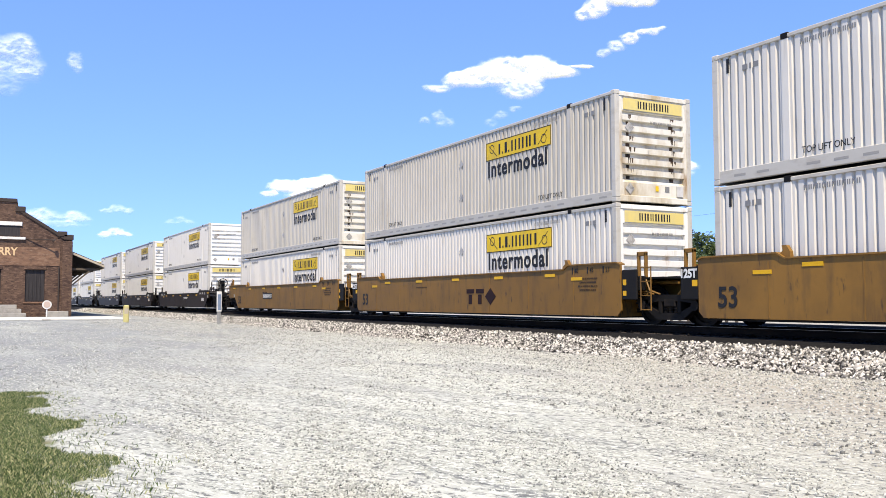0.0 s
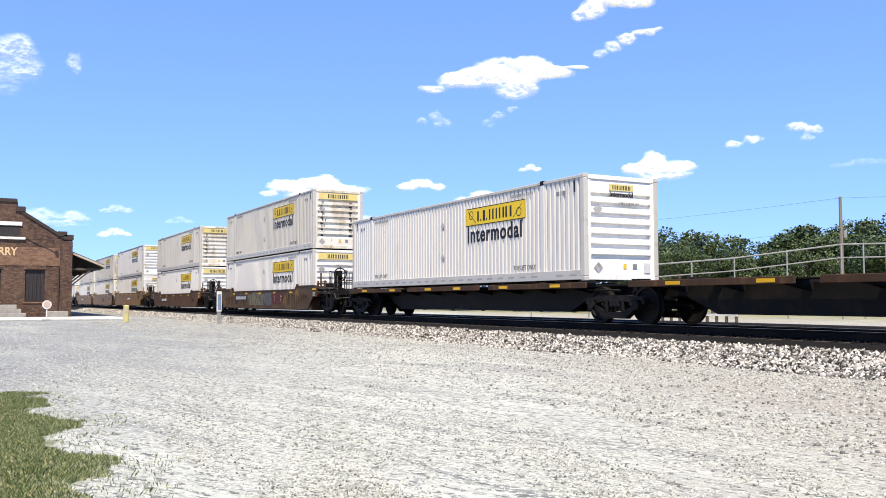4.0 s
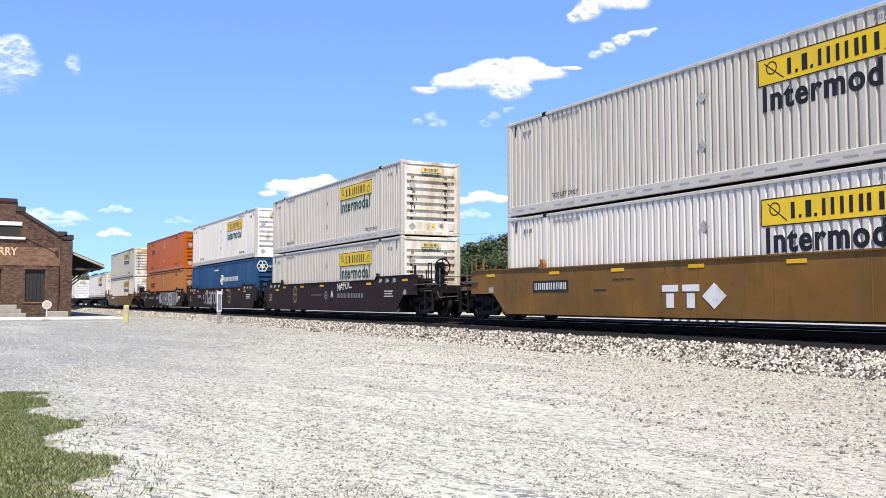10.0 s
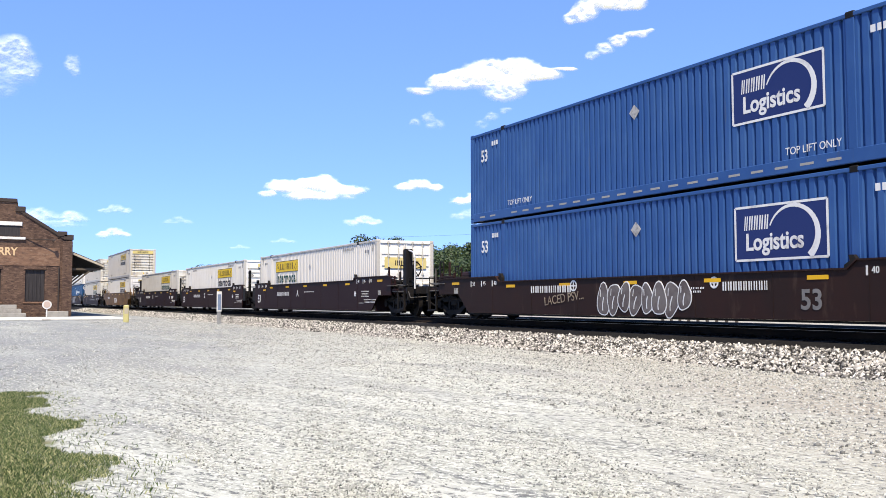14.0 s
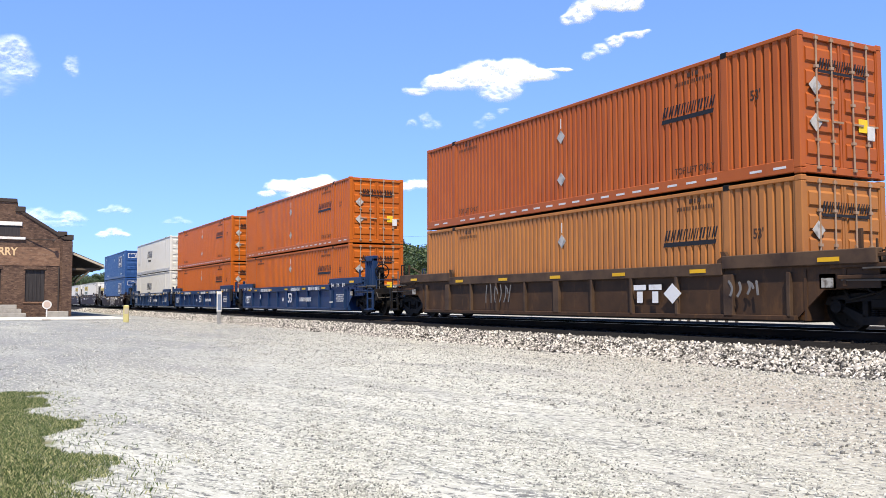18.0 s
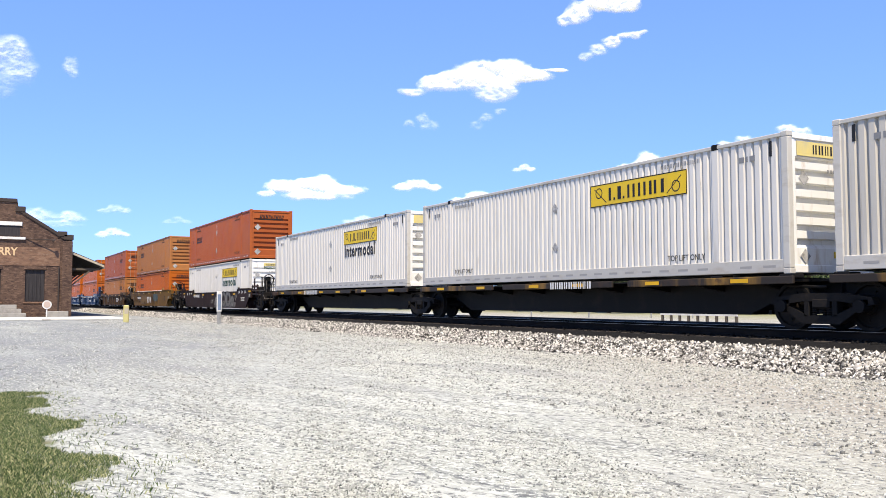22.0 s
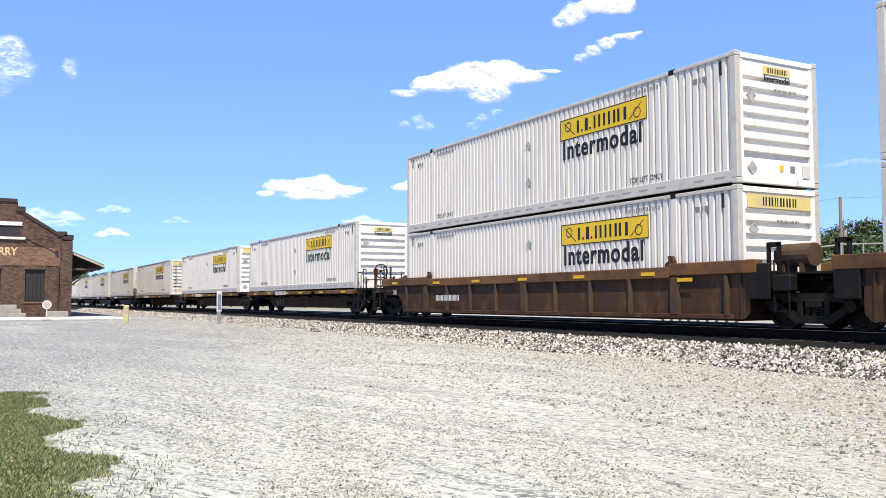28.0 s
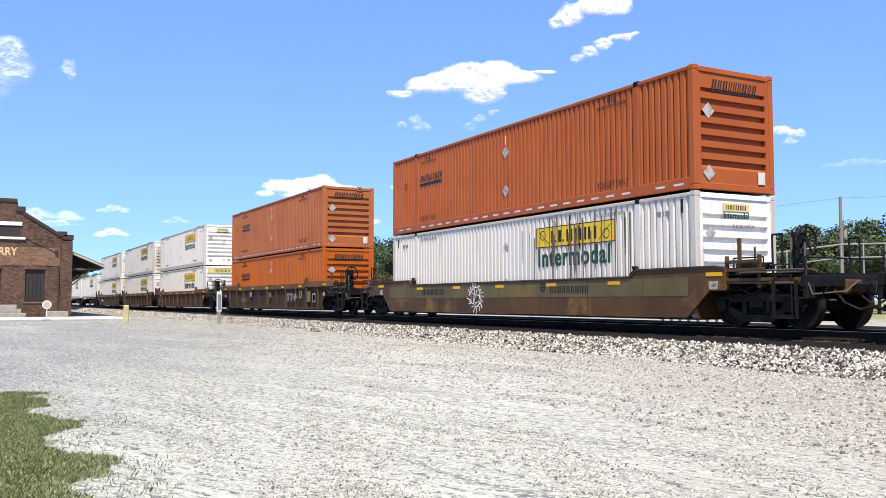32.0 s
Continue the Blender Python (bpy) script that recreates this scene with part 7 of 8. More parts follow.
def cloud(x, y, w, h, drift, dense=1.0, seed=1, lobes=((0, 0, 0.8, 0.6),), ragged=0.5, soft=0.30):
    """A heap of cloud w by h, in thousandths of the distance; lobes: place and half sizes of its puffs; drift: how far it goes in the clip."""
    r = random.Random(seed)
    nx, nz = max(30, int(w * 1.1)), max(22, int(h * 1.9))
    off = Vector((r.uniform(0, 90), r.uniform(0, 90), r.uniform(0, 90)))
    wide, high = w * 0.001 * FAR / 2, h * 0.001 * FAR / 2
    scale = 0.55 * (wide * high) ** 0.5
    val = {}
    for i in range(nx + 1):
        for j in range(nz + 1):
            u, v = 2.6 * i / nx - 1.3, 2.8 * j / nz - 1.4
            q = Vector((u * wide, v * high * 1.15, 0)) / scale
            du, dv = noise.noise(q * 1.1 + off), noise.noise(q * 1.1 - off)
            uu, vv = u + 0.10 * du, v + 0.16 * dv
            e = sum(max(0.0, 1 - ((uu - a) / c) ** 2 - ((vv - b) / (d if vv > b else d * 0.72)) ** 2) ** 3 for a, b, c, d in lobes) ** (1 / 3)
            f = noise.fractal(q * 1.6 + off, 0.85, 2.1, 6)
            billow = 0.5 - abs(noise.noise(q * 3.0 - off)) - 0.5 * abs(noise.noise(q * 6.3 + off))
            d = min(e, 0.8) - 0.30 + ragged * (0.42 * f + 0.22 * billow)
            d -= max(0.0, abs(u) - 1.05) * 5 + max(0.0, abs(v) - 1.1) * 5
            val[i, j] = (u, v, d)
    s, ids, dens = Shape(), {}, []
    for (i, j), (u, v, d) in val.items():
        ids[i, j] = len(s.v)
        t = max(0.0, d) ** 0.6
        s.v.append((u * wide, -0.45 * high * t, v * high))
        dens.append(max(0.0, min(1.0, d / (soft if v > -0.2 else soft * 1.5))) * dense)
    for i in range(nx):
        for j in range(nz):
            q = [(i, j), (i + 1, j), (i + 1, j + 1), (i, j + 1)]
            if max(val[k][2] for k in q) > 0.0:
                s.f.append(tuple(ids[k] for k in q))
    me = bpy.data.meshes.new("cloud")
    me.from_pydata(s.v, [], s.f)
    me.attributes.new("cover", "FLOAT", "POINT").data.foreach_set("value", dens)
    me.polygons.foreach_set("use_smooth", [True] * len(me.polygons))
    me.materials.append(CLOUD)
    ob = new("cloud", me)
    tagged(ob, "small white fair-weather cloud drifting slowly", "cloud", "clouds", "structure")
    a, b = sky_place(x, y), sky_place(x + drift[0], y + drift[1])
    turn = (Vector(EYE) - a).to_track_quat("-Y", "Z").to_matrix().to_4x4()
    ob.matrix_basis = Matrix.Translation(a) @ turn
    CLOUDS.append((ob, Matrix.Translation(a) @ turn, Matrix.Translation(b) @ turn))


HEAP = ((-0.45, -0.15, 0.45, 0.55), (0.05, 0.15, 0.5, 0.7), (0.5, -0.1, 0.42, 0.5))
cloud(-492, 212, 96, 92, (-12, -3), 0.80, 3, ((0.15, 0.3, 0.62, 0.62), (-0.35, 0.1, 0.7, 0.8), (0.35, -0.15, 0.5, 0.6), (-0.1, -0.55, 0.55, 0.5)), 0.38, 1.1)
cloud(-420, 212, 34, 40, (-7, -8), 0.62, 4, ((0.0, 0.1, 0.7, 0.75), (0.2, -0.3, 0.5, 0.5)), 0.45, 1.0)
cloud(70, 196, 184, 62, (-42, -6), 1.0, 5, ((-0.05, 0.2, 0.5, 0.75), (0.38, 0.25, 0.42, 0.7), (-0.45, -0.12, 0.42, 0.5), (-0.8, -0.38, 0.28, 0.26), (0.2, -0.35, 0.45, 0.75), (0.72, 0.08, 0.3, 0.4), (0.98, 0.3, 0.2, 0.12)), 0.5, 0.64)
cloud(203, 279, 112, 56, (-30, -9), 1.0, 6, ((-0.5, -0.15, 0.42, 0.7), (0.0, 0.25, 0.5, 0.6), (0.45, 0.1, 0.45, 0.6), (-0.75, -0.3, 0.25, 0.4)), 0.55, 0.68)
cloud(214, 237, 80, 44, (-30, -6), 0.9, 7, ((-0.75, -0.6, 0.3, 0.4), (-0.4, -0.25, 0.36, 0.4), (0.0, 0.1, 0.4, 0.42), (0.5, 0.4, 0.42, 0.36), (0.85, 0.5, 0.22, 0.25)), 0.5, 0.80)
cloud(-142, 68, 132, 38, (-5, 0), 1.0, 8, ((-0.5, 0.1, 0.5, 0.6), (0.05, 0.3, 0.5, 0.7), (0.5, -0.05, 0.5, 0.55), (-0.85, -0.3, 0.25, 0.35), (0.0, -0.4, 0.9, 0.5)), 0.45, 0.64)
cloud(-24, 72, 74, 26, (-8, -1), 0.95, 9, HEAP, 0.5, 0.76)
cloud(47, 57, 88, 28, (-10, -1), 0.95, 10, HEAP, 0.5, 0.72)
cloud(34, 38, 58, 26, (-8, 0), 0.55, 11, HEAP, 0.6, 1.12)
cloud(250, 93, 104, 44, (-12, -1), 1.0, 12, ((-0.5, -0.1, 0.48, 0.6), (-0.15, 0.2, 0.4, 0.8), (0.4, -0.05, 0.5, 0.55), (0.0, -0.4, 0.9, 0.5)), 0.45, 0.64)
cloud(100, 91, 36, 16, (-12, 0), 0.85, 13, HEAP, 0.5, 0.92)
cloud(414, 135, 58, 32, (-22, -5), 0.85, 14, ((-0.2, 0.25, 0.55, 0.6), (0.35, 0.0, 0.45, 0.5), (0.15, -0.5, 0.35, 0.4)), 0.6, 0.92)
cloud(346, 121, 56, 24, (-18, -1), 0.85, 15, ((-0.4, -0.2, 0.5, 0.55), (0.3, 0.2, 0.6, 0.6)), 0.55, 0.92)
cloud(-374, 18, 50, 22, (-4, 0), 0.72, 16, HEAP, 0.5, 0.82)
cloud(-372, 45, 50, 22, (-4, 0), 0.55, 17, HEAP, 0.6, 1.02)
cloud(-437, 35, 92, 34, (-8, 0), 0.62, 18, ((-0.4, 0.15, 0.55, 0.7), (0.35, 0.1, 0.5, 0.6), (0.0, -0.4, 0.9, 0.4)), 0.5, 0.92)
cloud(-2, 147, 64, 38, (-26, -5), 0.6, 19, ((-0.1, 0.25, 0.3, 0.6), (0.15, -0.2, 0.5, 0.5), (-0.6, -0.1, 0.3, 0.35)), 0.7, 1.32)
cloud(66, 150, 52, 34, (-24, -4), 0.6, 20, ((-0.4, -0.4, 0.4, 0.5), (0.0, 0.1, 0.45, 0.5), (0.6, 0.5, 0.4, 0.3)), 0.65, 1.32)
cloud(-90, 31, 58, 22, (-4, 0), 0.75, 21, HEAP, 0.5, 1.02)
cloud(-182, 9, 40, 12, (-3, 0), 0.5, 22, HEAP, 0.5, 1.12)
cloud(-231, 2, 30, 10, (-3, 0), 0.5, 23, HEAP, 0.5, 1.12)
cloud(480, 97, 100, 18, (-10, 0), 0.5, 24, HEAP, 0.6, 1.32)
cloud(-300, 32, 44, 18, (-4, 0), 0.45, 25, HEAP, 0.6, 1.12)
# ---------------------------------------------------------------- the train's order and motion
SPEED = 22.014
# left end of each load at the start (s = slot number from the head)
PLACE = {-1: -160.5, 0: -141.0, 1: -117.4, 2: -97.96, 3: -77.13, 4: -52.76, 5: -33.75, 6: -14.27, 7: 9.46, 8: 33.02, 9: 54.14, 10: 72.2, 11: 90.22, 12: 111.22,
         13: 134.81, 14: 153.97, 15: 173.45, 16: 197.10, 17: 220.65, 18: 240.06, 19: 259.57, 20: 283.27, 21: 306.97, 22: 326.22, 23: 345.81,
         24: 369.28, 25: 392.66, 26: 416.27, 27: 437.37, 28: 454.83, 29: 472.02, 30: 489.35, 31: 507.87, 32: 526.51, 33: 547.30, 34: 565.99,
         35: 587.12, 36: 606.61, 37: 626.18, 38: 649.77, 39: 673.62, 40: 697.3}
# small changes of pace: seconds, metres ahead of the even pace
PACE = [(0, -.16), (1, .8), (1.5, .42), (2, .62), (2.5, .42), (3, .55), (3.5, 1.06), (5.5, .05), (6, .38), (6.5, -.29), (7, .13), (7.5, -.66), (8, -.22), (8.5, -.96), (9, -.42), (9.5, -.98), (10, -.46), (10.5, .91), (11, .4), (11.5, 1.02), (12, .21), (12.5, .88), (13, .03), (13.5, .44), (14, -.12), (14.5, .42),
        (16.5, .89), (17, 1.31), (17.5, .57), (18, .97), (18.5, .26), (19, .73), (19.5, 1.02), (20, .38), (20.5, .78), (21, .11), (22, -1.22), (23, -.34), (23.5, -1.3), (24, -.55), (25, -1.94), (25.5, -1.62), (27.5, -.03), (28, .3), (28.5, -.05), (29, .09), (29.5, -.34), (30, -.04), (30.5, .36), (31, -.18), (31.5, .5), (32, 0)]
MOVING = []                      # (thing, x at the start, y, z)

SLATE_BROWN = material("dull_brown_car_paint", (0.098, 0.050, 0.019), 0.55, 0, [((0.06, 0.034, 0.018), 0.8, 0.40, 0.66, (1, 1, 1)), ((0.20, 0.105, 0.030), 0.9, 0.56, 0.70, (1, 1, 1)), ((0.05, 0.035, 0.025), 1.2, 0.56, 0.80, (3, 3, 0.8))], 0.08, 6, 0.1)
DARK_CAR = material("dark_brown_car_paint", (0.030, 0.020, 0.015), 0.55, 0, [((0.02, 0.016, 0.013), 0.8, 0.40, 0.72, (1, 1, 1))], 0.08, 6, 0.1)
GOLD_BROWN = material("golden_brown_car_paint", (0.105, 0.046, 0.016), 0.5, 0, [((0.060, 0.028, 0.012), 0.8, 0.38, 0.70, (1, 1, 1)), ((0.06, 0.038, 0.018), 1.2, 0.50, 0.76, (3, 3, 0.8))], 0.08, 6, 0.08)
OLIVE_SPRAY = material("olive_grey_spray", (0.16, 0.135, 0.085), 0.6, 0, [((0.09, 0.075, 0.05), 2.0, 0.4, 0.7, (1, 1, 1))])
SLATE_SPRAY = material("slate_spray", (0.075, 0.075, 0.085), 0.6, 0, [((0.12, 0.10, 0.08), 3.0, 0.45, 0.7, (1, 1, 1))])
MAROON_SPRAY = material("maroon_spray", (0.10, 0.022, 0.016), 0.6, 0, [((0.06, 0.025, 0.02), 3.0, 0.45, 0.7, (1, 1, 1))])
PALE_SPRAY = material("pale_blue_spray", (0.36, 0.42, 0.42), 0.6, 0, [((0.22, 0.23, 0.21), 1.2, 0.42, 0.62, (1, 1, 1))])
GREY_SPRAY = material("grey_spray", (0.34, 0.335, 0.345), 0.6, 0, [((0.24, 0.235, 0.24), 2.0, 0.45, 0.7, (1, 1, 1))])
BUBBLE = material("grubby_silver_spray", (0.185, 0.170, 0.146), 0.6, 0.05, [((0.085, 0.078, 0.068), 2.4, 0.44, 0.70, (1, 1, 1))])
DIM_SPRAY = material("dim_grey_spray", (0.15, 0.13, 0.12), 0.6, 0, [((0.08, 0.06, 0.055), 2.0, 0.40, 0.65, (1, 1, 1))])
OCHRE_SPRAY = material("dirty_ochre_spray", (0.22, 0.135, 0.06), 0.6, 0, [((0.13, 0.09, 0.05), 2.0, 0.45, 0.7, (1, 1, 1))])
FADED_INK = material("faded_lettering", (0.30, 0.24, 0.17), 0.6, 0, [((0.14, 0.10, 0.07), 4.0, 0.45, 0.7, (1, 1, 1))])
def top_row(x, n, w):
    """Pale name bars on the top chord."""
    return lambda car: side_art(car, "name_bar", shared(("toprow", n, w), lambda: name_row(n, w, 0.15, CHALK, 0, n)), x, 1.19, "", SIDE_Y - 0.004)


def sill_strokes(car):
    """Pale sprayed strokes on the centre sill."""
    def make():
        s = Shape()
        for i, pts in enumerate(strokes(1.5, 0.42, 5, 97)):
            band(s, pts, 0.018, -0.002 - 0.004 * (i % 2))
        return s.mesh("sprayed_stroke", GREY_SPRAY)
    side_art(car, "sprayed_stroke", shared("sill_strokes", make), -5.0, 0.56, "pale sprayed strokes", -0.385)


def flange_pads(car):
    """Cream pads lying along the top flange."""
    for a, b in ((-6.3, -5.7), (-4.5, -3.0), (-2.6, -1.5), (-0.9, 0.6), (1.6, 3.4), (4.5, 5.4)):
        part("flange_pad", Shape().box(a, b, -1.53, -1.36, 1.492, 1.545, 0.01), LIME, car, "cream pad on the top flange")


def upper_band(mat):
    """The upper half of the side in another colour."""
    return lambda car: part("upper_band", Shape().box(-H + 0.1, H - 0.1, -1.4755, -1.470, 0.70, 1.13), mat, car, "dull olive upper half of the side")


OLIVE_BAND = material("dull_olive_paint", (0.125, 0.098, 0.045), 0.5, 0, [((0.085, 0.066, 0.032), 0.8, 0.40, 0.70, (1, 1, 1)), ((0.19, 0.12, 0.03), 0.9, 0.60, 0.75, (1, 1, 1))], 0.06, 6)
FIFTY = text_mark("53", -H + 0.52, 0.66, 0.62, INK)
TAN_NOTES = [mark_rows(POST + 1.0, 1.20, INK, 4, 0.8), mark_rows(-2.5, 1.10, INK, 1, 0.8), length_ticks(1, INK)]
PALE_NOTES = [mark_rows(POST + 1.2, 1.0, CHALK, 3, 0.8), mark_rows(1.8, 1.08, CHALK, 2, 1.3), length_ticks(1), length_ticks(-1)]
# slot: style, colour name, paint, chord, label, marks
TAN_LABEL = "tan-yellow steel well car with a smooth side sill"
DARK = ("smooth", "dark", DARK_CAR, DARK_CAR, "dark brown steel well car with a smooth side sill", PALE_NOTES)
BN = lambda *d: ("smooth", "brown", BROWN, BROWN, "oxide brown well car with sprayed graffiti on its side", [mark_rows(POST + 1.2, 1.0, CHALK, 3, 0.8), length_ticks(1), length_ticks(-1), text_mark("53", -H + 0.35, 0.78, 0.52, FADED_INK)] + list(d))
UC = lambda n: ("smooth", "maroon", MAROON, MAROON, "maroon steel well car with white lettering", [mark_rows(POST + 1.2, 1.0, CHALK, 3, 0.8), mark_rows(0.55, 1.05, CHALK, 1, 1.3), length_ticks(1), length_ticks(-1), mark_rows(POST + 1.7, 0.66, CHALK, 2, 1.2, 15), mark_rows(POST + 0.8, 0.52, GREY_INK, 1, 0.5, 17), ring_mark(POST + 0.15, 0.9, 0.09, CHALK), text_mark("53", -H + 0.5, 0.72, 0.60, CHALK), number_mark(-3.4, 0.98, CHALK, False, 3, 1.9), text_mark(n, -1.1, 0.98, 0.42, CHALK)])
FE = lambda n, *d: ("ribbed", "navy", NAVY, NAVY, "navy blue ribbed well car with white lettering", [text_mark("125T", -H + 1.15, 0.72, 0.55, CHALK), text_mark("53", 0.65, 0.80, 0.66, CHALK), text_mark(n, -H + 3.6, 0.9, 0.32, CHALK), number_mark(2.95, 0.74, CHALK, False, 6, 1.6), mark_rows(7.44, 0.95, CHALK, 4, 0.9), mark_rows(6.40, 0.6, CHALK, 1, 0.4), length_ticks(1), length_ticks(-1), top_row(-3.55, 7, 1.7), top_row(1.44, 8, 1.3), top_row(4.11, 5, 1.5), ring_mark(-0.46, 0.68, 0.08, CHALK)] + list(d))
RU = lambda *d: ("ribbed", "rust", RUST, RUST_LIGHT, "rusty brown ribbed well car with an ochre top chord", list(d))
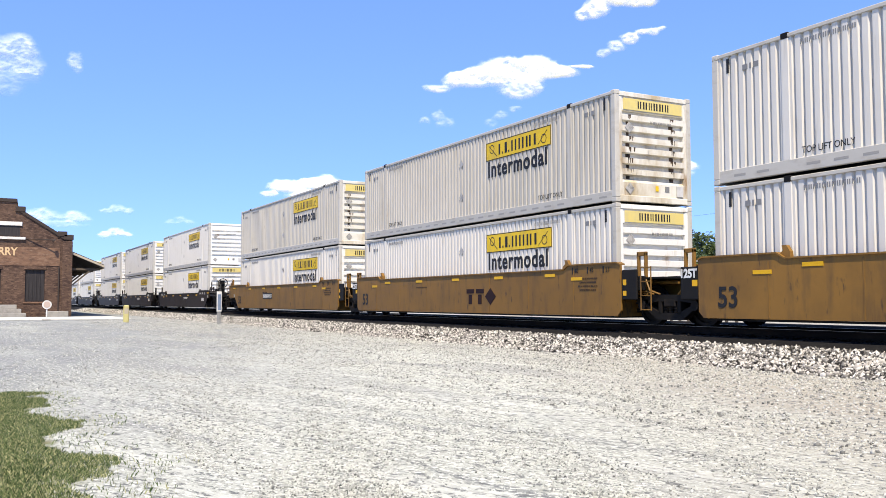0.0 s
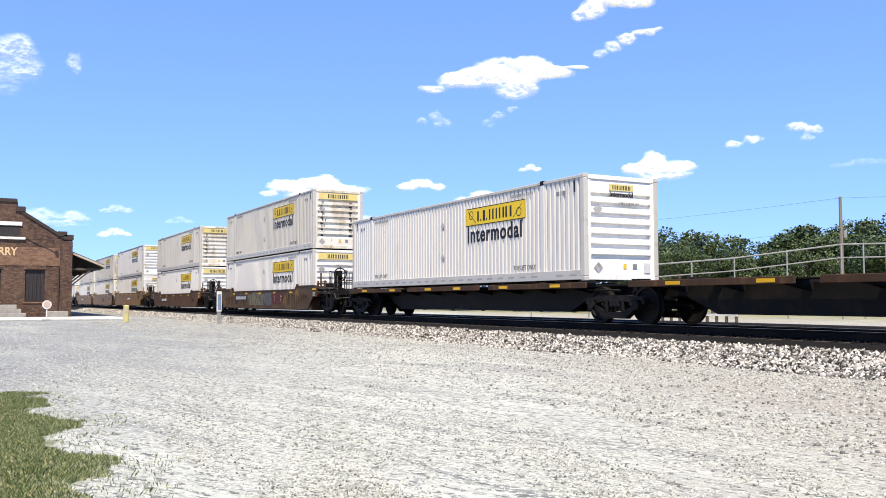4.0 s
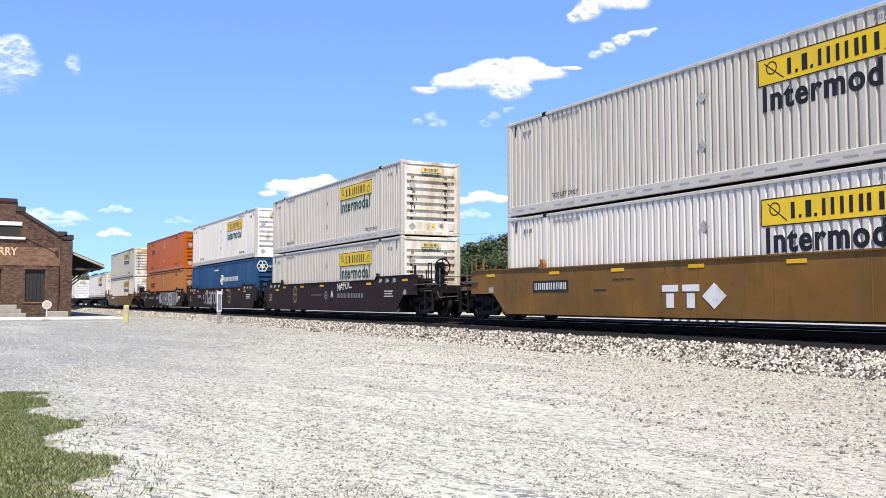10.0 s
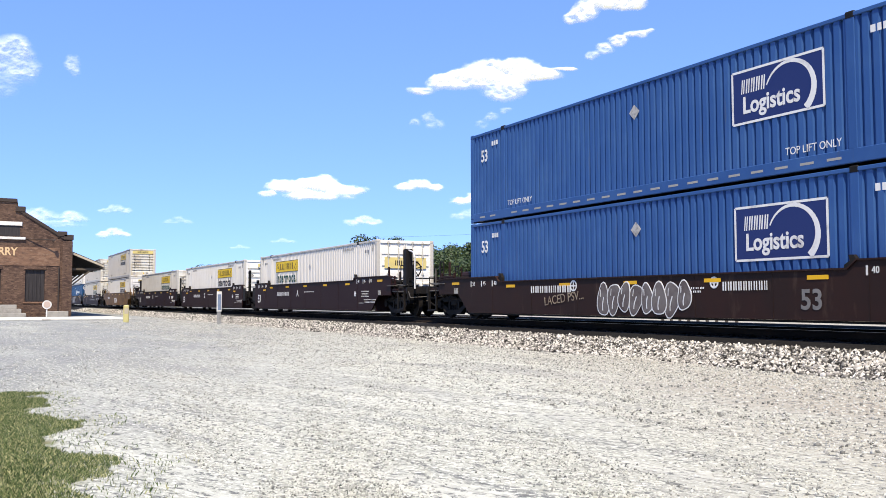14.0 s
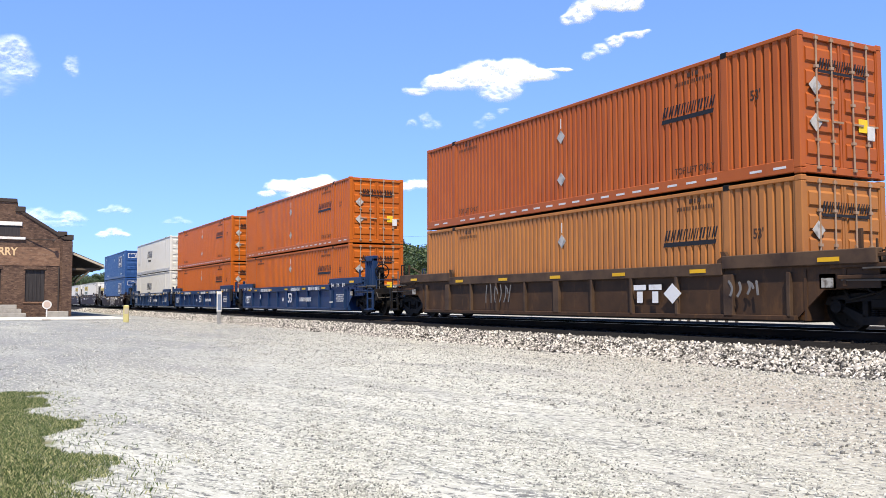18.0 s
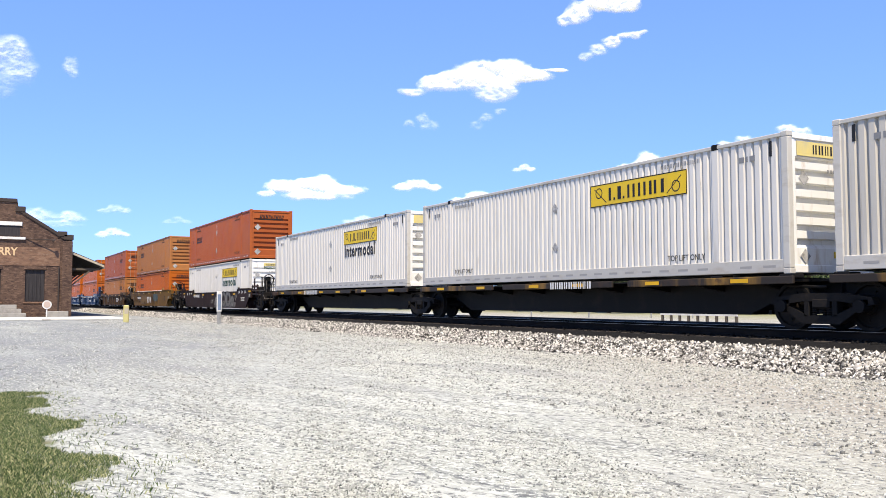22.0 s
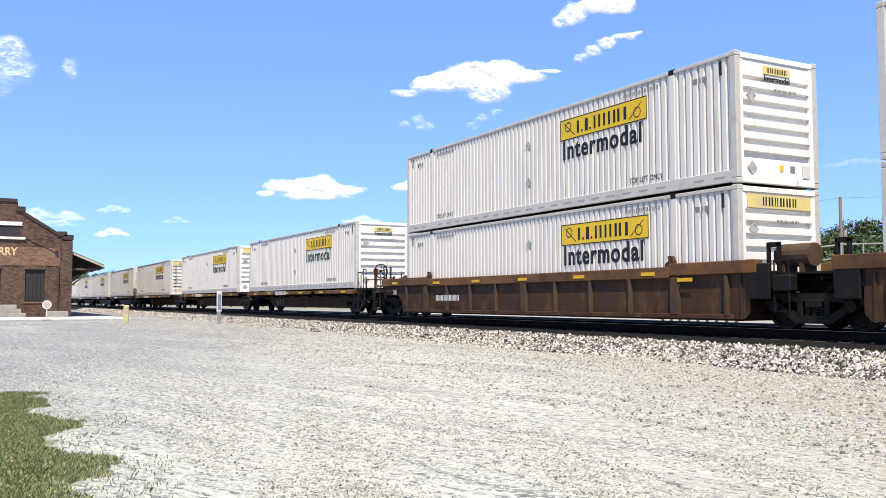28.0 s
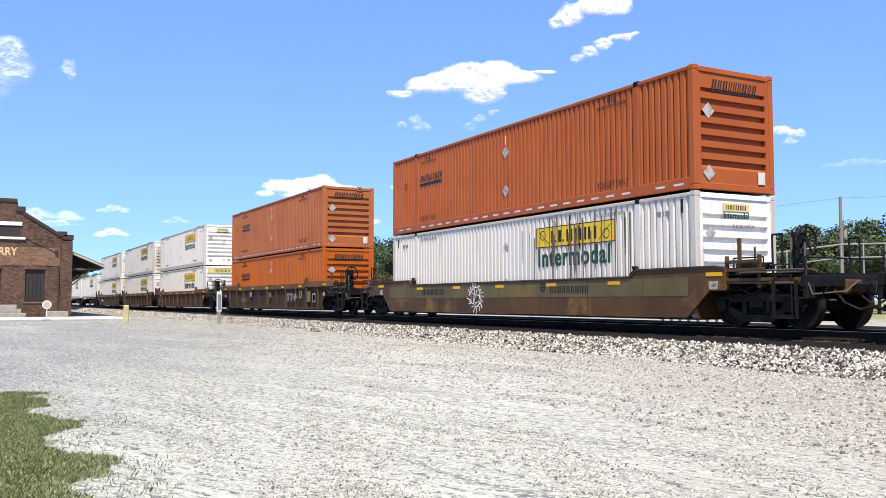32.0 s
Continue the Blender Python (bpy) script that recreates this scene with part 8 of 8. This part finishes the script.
CARS = {
    -1: DARK, 0: DARK, 1: DARK, 2: DARK, 3: DARK,
    4: ("smooth", "tan", TAN, TAN, TAN_LABEL, TAN_NOTES + [FIFTY, number_mark(-2.0, 0.9, CHALK, True, 8, 1.5)]),
    5: ("smooth", "tan", TAN, TAN, TAN_LABEL, TAN_NOTES + [FIFTY, logo_blocks(1.6, 0.75, MAROON, 1.0)]),
    6: ("smooth", "tan", TAN, TAN, TAN_LABEL, TAN_NOTES + [FIFTY, number_mark(1.3, 0.9, CHALK, True, 2, 2.0)]),
    7: ("smooth", "olive", GOLD_BROWN, GOLD_BROWN, "dark rusty brown steel well car with a smooth side sill", [mark_rows(POST + 0.8, 0.95, INK, 3, 0.7), number_mark(-3.8, 0.9, CHALK, True, 7, 2.0)]),
    8: ("smooth", "olive", SLATE_BROWN, SLATE_BROWN, "dull brown well car covered with sprayed graffiti", [number_mark(-3.8, 0.98, CHALK, True, 7, 2.1), scrawl(-5.2, 0.62, 5.0, 0.55, DARK_CAR, 13, 51, 0.02), patch(-0.6, 0.72, 3.3, 0.72, OLIVE_SPRAY, 57), scrawl(-0.6, 0.72, 3.2, 0.72, DARK_CAR, 8, 54, 0.03), patch(1.7, 0.72, 1.5, 0.7, SLATE_SPRAY, 58, 0.005), patch(3.1, 0.75, 1.9, 0.6, MAROON_SPRAY, 59, 0.007), scrawl(3.0, 0.72, 2.0, 0.45, CHALK, 4, 55, 0.015), scrawl(6.3, 0.72, 3.6, 0.6, DARK_CAR, 11, 53, 0.022)]),
    9: ("spine", "spine", RUST, None, "black spine car with one deep centre sill", []),
    10: ("spine", "spine", RUST, None, "empty black spine car platform", []),
    11: ("spine", "spine", RUST, None, "black spine car with one deep centre sill", []),
    12: ("smooth", "tan", OCHRE, OCHRE, "ochre steel well car with a smooth side sill", TAN_NOTES + [number_mark(-4.6, 1.25, CHALK, True, 8, 2.0), text_mark("53", POST - 0.6, 0.66, 0.5, INK), logo_blocks(1.6, 0.72, TAN, 0.9)]),
    13: BN(patch(3.5, 0.80, 6.6, 1.05, PALE_SPRAY, 60), patch(-0.25, 0.80, 0.9, 0.75, PALE_SPRAY, 66), scrawl(-0.25, 0.80, 0.7, 0.4, INK, 2, 67, 0.02), art("SKR", 1.95, 0.76, 1.38, SILVER, INK, 1.22, 0.05), patch(4.05, 0.8, 0.22, 0.8, RUST_SPRAY, 68, 0.010), patch(4.05, 0.88, 0.75, 0.18, RUST_SPRAY, 69, 0.011), art("YB", 5.45, 0.76, 1.38, SILVER, INK, 1.12, 0.05), scrawl(-6.95, 1.0, 0.8, 0.4, CHALK, 3, 62, 0.018), number_mark(-4.3, 0.93, GREY_INK, False, 9, 2.4), ring_mark(-0.93 - 0.35, 0.93, 0.15, CHALK), text_mark("8", -1.75, 0.93, 0.34, CHALK)),
    14: BN(brushed(".naroc.", -1.22, 0.83, 4.3, 0.72, GREY_SPRAY, 0.062), art("20", 1.38, 1.20, 0.42, CHALK, None, 1.1, 0.01, -8), text_mark("C", -3.67, 0.90, 0.34, CHALK), number_mark(-4.9, 0.95, GREY_INK, False, 9, 0.9), ring_mark(3.15, 0.9, 0.30, FADED_INK, 1.35)),
    15: BN(art("NATOC.", 2.8, 1.24, 0.48, CHALK, None, 0.95, 0.0, -4), number_mark(3.4, 0.85, GREY_INK, False, 10, 2.9), text_mark("A", 1.3, 0.92, 0.42, CHALK), ring_mark(-3.74, 0.93, 0.28, FADED_INK, 1.4), ring_mark(0.55, 0.86, 0.16, GREY_INK), mark_rows(-0.7, 0.9, GREY_INK, 1, 1.4)),
    16: ("smooth", "tan", OCHRE, OCHRE, "clean ochre steel well car with a smooth side sill", TAN_NOTES + [number_mark(-5.6, 0.98, CHALK, True, 8, 1.5), logo_blocks(-0.16, 0.68, CHALK, 1.1), text_mark("53", POST - 0.6, 0.70, 0.5, INK), mark_rows(-3.4, 0.85, INK, 1, 0.5)]),
    17: UC("B"), 18: UC("C"), 19: UC("A"),
    20: ("smooth", "brown", BROWN, BROWN, "oxide brown well car with white lettering and graffiti", PALE_NOTES + [number_mark(-3.36, 1.14, CHALK, False, 12, 1.9), ring_mark(-2.3, 1.0, 0.13, CHALK), art("LACED PSV...", -2.75, 0.66, 0.34, FADED_INK, None, 0.95, 0.0, -6), spray(0.4, 0.66, 3.3, 0.86, DIM_SPRAY, CHALK, 8, 72), text_mark("53", 5.25, 0.72, 0.55, SILVER), ring_mark(2.75, 0.99, 0.11, CHALK), number_mark(3.6, 1.12, CHALK, False, 13, 1.2)]),
    21: FE("B"), 22: FE("C"), 23: FE("A"),
    24: ("ribbed", "dark_rust", RUST, RUST_MID, "rusty dark brown ribbed well car with graffiti", [logo_blocks(4.04, 0.80, CHALK, 0.9), scrawl(-3.0, 0.8, 1.6, 0.7, SILVER, 6, 81, 0.02), scrawl(POST + 0.6, 0.85, 1.0, 0.4, SILVER, 4, 82)]),
    25: ("smooth", "tan", OCHRE, OCHRE, "ochre well car covered with black and teal graffiti", [art("HANG", -7.05, 0.86, 0.95, OCHRE, INK, 0.80, 0.0), flange_pads, number_mark(-5.2, 0.92, CHALK, True, 14, 1.7), scrawl(-5.0, 0.55, 1.4, 0.3, INK, 4, 90, 0.018), spray(-2.5, 0.74, 3.0, 0.95, OCHRE_SPRAY, INK, 5, 92), logo_blocks(0.0, 0.73, CHALK, 1.12), patch(3.1, 0.95, 2.2, 0.6, TEAL, 94), scrawl(2.6, 0.80, 3.4, 0.9, INK, 9, 93, 0.028), text_mark("53", 7.22, 0.84, 0.5, INK)]),
    26: ("smooth", "brown", BROWN, BROWN, "dark brown well car with silver bubble graffiti", PALE_NOTES + [number_mark(-4.7, 1.2, CHALK, False, 15, 1.7), ring_mark(-2.9, 0.98, 0.13, GREY_INK), patch(3.05, 0.40, 5.3, 0.46, DIM_SPRAY, 97, 0.001), art("eRODe", 3.0, 0.68, 1.16, BUBBLE, INK, 1.28, 0.045), scrawl(5.6, 0.85, 0.8, 0.5, SILVER, 2, 95, 0.025), scrawl(-0.1, 0.6, 0.8, 0.3, SILVER, 4, 96, 0.018)]),
    35: RU(number_mark(-4.6, 0.75, CHALK, False, 16, 1.6)),
    36: RU(text_mark("125-T", -H + 1.2, 0.70, 0.45, SILVER)),
    37: RU(text_mark("125-T", -H + 1.2, 0.70, 0.45, SILVER)),
    38: ("ribbed", "rust", RUST, RUST_LIGHT, "rusty brown ribbed well car with graffiti", [scrawl(-4.5, 0.66, 1.6, 0.24, FADED_INK, 5, 99, 0.012), notice(-3.1, 0.98, 0.5, 0.26, FADED_INK, "faded square of paint"), logo_blocks(4.16, 0.80, GREY_INK, 0.85), text_mark("53", 5.51, 0.9, 0.5, FADED_INK), notice(6.72, 0.82, 0.46, 0.5, OCHRE_SPRAY, "faded square of paint"), notice(7.42, 0.76, 0.40, 0.42, NOTICE, "grubby notice plate"), notice(7.42, 0.76, 0.28, 0.28, RUST, "dark face of the notice plate"), notice(0.6, 0.95, 0.42, 0.22, OCHRE_SPRAY, "ochre square of paint")]),
    39: ("smooth", "olive", SLATE_BROWN, SLATE_BROWN, "dull olive-brown well car with yellow reflector plates", [upper_band(OLIVE_BAND), number_mark(-4.4, 1.12, INK, False, 17, 1.7), burst(-1.45, 0.72, 0.52, CHALK, 22, 98), ring_mark(2.3, 0.98, 0.11, INK), number_mark(3.5, 1.12, INK, False, 18, 1.7)]),
    40: ("smooth", "dark", DARK_CAR, DARK_CAR, "dark well car coupled at the rear", []),
}
for k_ in range(27, 32):
    CARS[k_] = ("spine", "spine", SPINE_RAIL, None, "black spine car with worn yellow side rails", [number_mark(-2.0 if k_ % 2 else 1.0, 1.01, CHALK, False, 20 + k_, 1.8)])
for k_ in range(32, 35):
    CARS[k_] = ("spine", "rusty_spine", RUST_LIGHT, None, "rusty spine car with one deep centre sill", [sill_strokes, number_mark(-1.6, 1.01, CHALK, False, 20 + k_, 1.8)])
JOINED = {(-1, 0), (1, 2), (2, 3), (4, 5), (5, 6), (9, 10), (10, 11), (13, 14), (14, 15), (17, 18), (18, 19), (21, 22), (22, 23), (27, 28), (28, 29), (29, 30), (30, 31), (32, 33), (33, 34), (35, 36), (36, 37)}
# lower and upper load of each slot
LOADS = {-1: ("wk", "wk"), 0: ("wk", "wk"), 1: ("wk", "wk"), 2: ("wk", "wk"), 3: ("wk", "wn"), 4: ("wk", "xk"), 5: ("wk", "xk"), 6: ("gs", "gk"), 7: ("wk", "xk"), 8: ("wk", "xk"), 9: ("ws",), 11: ("wk",), 12: ("ws", "xk"),
         13: ("t", "o"), 14: ("b", "gs"), 15: ("xg", "xg"), 16: ("ws", "xk"), 17: ("xg",), 18: ("ws",), 19: ("gd",), 20: ("n", "n"), 21: ("s", "s"), 22: ("od", "od"), 23: ("od", "od"), 24: ("td", "rd"), 25: ("o", "t"),
         26: ("gs", "r"), 27: ("wk",), 28: ("wp",), 29: ("xk",), 30: ("xk",), 31: ("xn",), 32: ("xk",), 33: ("wk",), 34: ("gs",), 35: ("wk", "ws"), 36: ("gs", "xw"), 37: ("wk", "gs"), 38: ("o", "p"), 39: ("gz", "r")}


# height of the side, height of its ends, reach beyond the load at either end
LOW_SIDE = (1.17, 1.33, 1.9, 1.0)
DIMS = {k: LOW_SIDE for k in (-1, 0, 1, 2, 3, 7, 8, 12, 20, 26, 39, 40)}
DIMS.update({k: (1.45, 1.56, 1.9, 1.7) for k in (17, 18, 19)})
DIMS.update({k: (1.33, 1.58, 1.9, 1.7) for k in (21, 22, 23)})
DIMS.update({k: (1.36, 1.43, 1.9, 1.7) for k in (35, 36, 37)})
DIMS.update({24: (1.38, 1.53, 1.9, 1.7), 38: (1.45, 1.52, 1.9, 1.7), 16: (1.50, 1.54, 1.9, 1.7), 25: (1.46, 1.52, 1.9, 1.7)})


def assemble():
    for k in sorted(PLACE):
        style, kind, paint, chord, label, decor = CARS[k]
        left = (PLACE[k] - PLACE[k - 1] - LEN) / 2 if (k - 1, k) in JOINED else None
        right = (PLACE[k + 1] - PLACE[k] - LEN) / 2 if (k, k + 1) in JOINED else None
        car = spine_car(kind, paint, left, right, label, decor) if style == "spine" else well_car(style, kind, paint, chord, left, right, label, decor, DIMS.get(k, (1.43, 1.54, 1.9, 1.7)))
        x = PLACE[k] + H
        MOVING.append((car, x, TRACK_Y, RAIL_Z))
        z = RAIL_Z + (1.136 if style == "spine" else 0.202)
        for kind_ in LOADS.get(k, ()):
            MOVING.append((load(kind_), x, TRACK_Y, z))
            z += HIG + 0.028


assemble()


def motions():
    for ob, x, y, z in MOVING:
        walk(ob, [(t, pose(x - SPEED * t - s, y, z)) for t, s in PACE])
    for ob, a, b in CLOUDS:
        walk(ob, [(0.0, a), (32.0, b)])
    # every wheelset turns alike: the first of each place on its truck is keyed, the others share its keys
    for wheels, a in ((WHEELS_A, -0.89), (WHEELS_B, 0.89)):
        rows = [(k / FPS, Matrix.Translation((a, 0, WHEEL_R)) @ Matrix.Rotation(-SPEED * k / FPS / WHEEL_R, 4, "Y")) for k in range(32 * FPS + 1)]
        walk(wheels[0], rows)
        keys = wheels[0].animation_data
        for w in wheels[1:]:
            w.rotation_mode = "QUATERNION"
            w.animation_data_create()
            w.animation_data.action = keys.action
            w.animation_data.action_slot = keys.action_slot


motions()
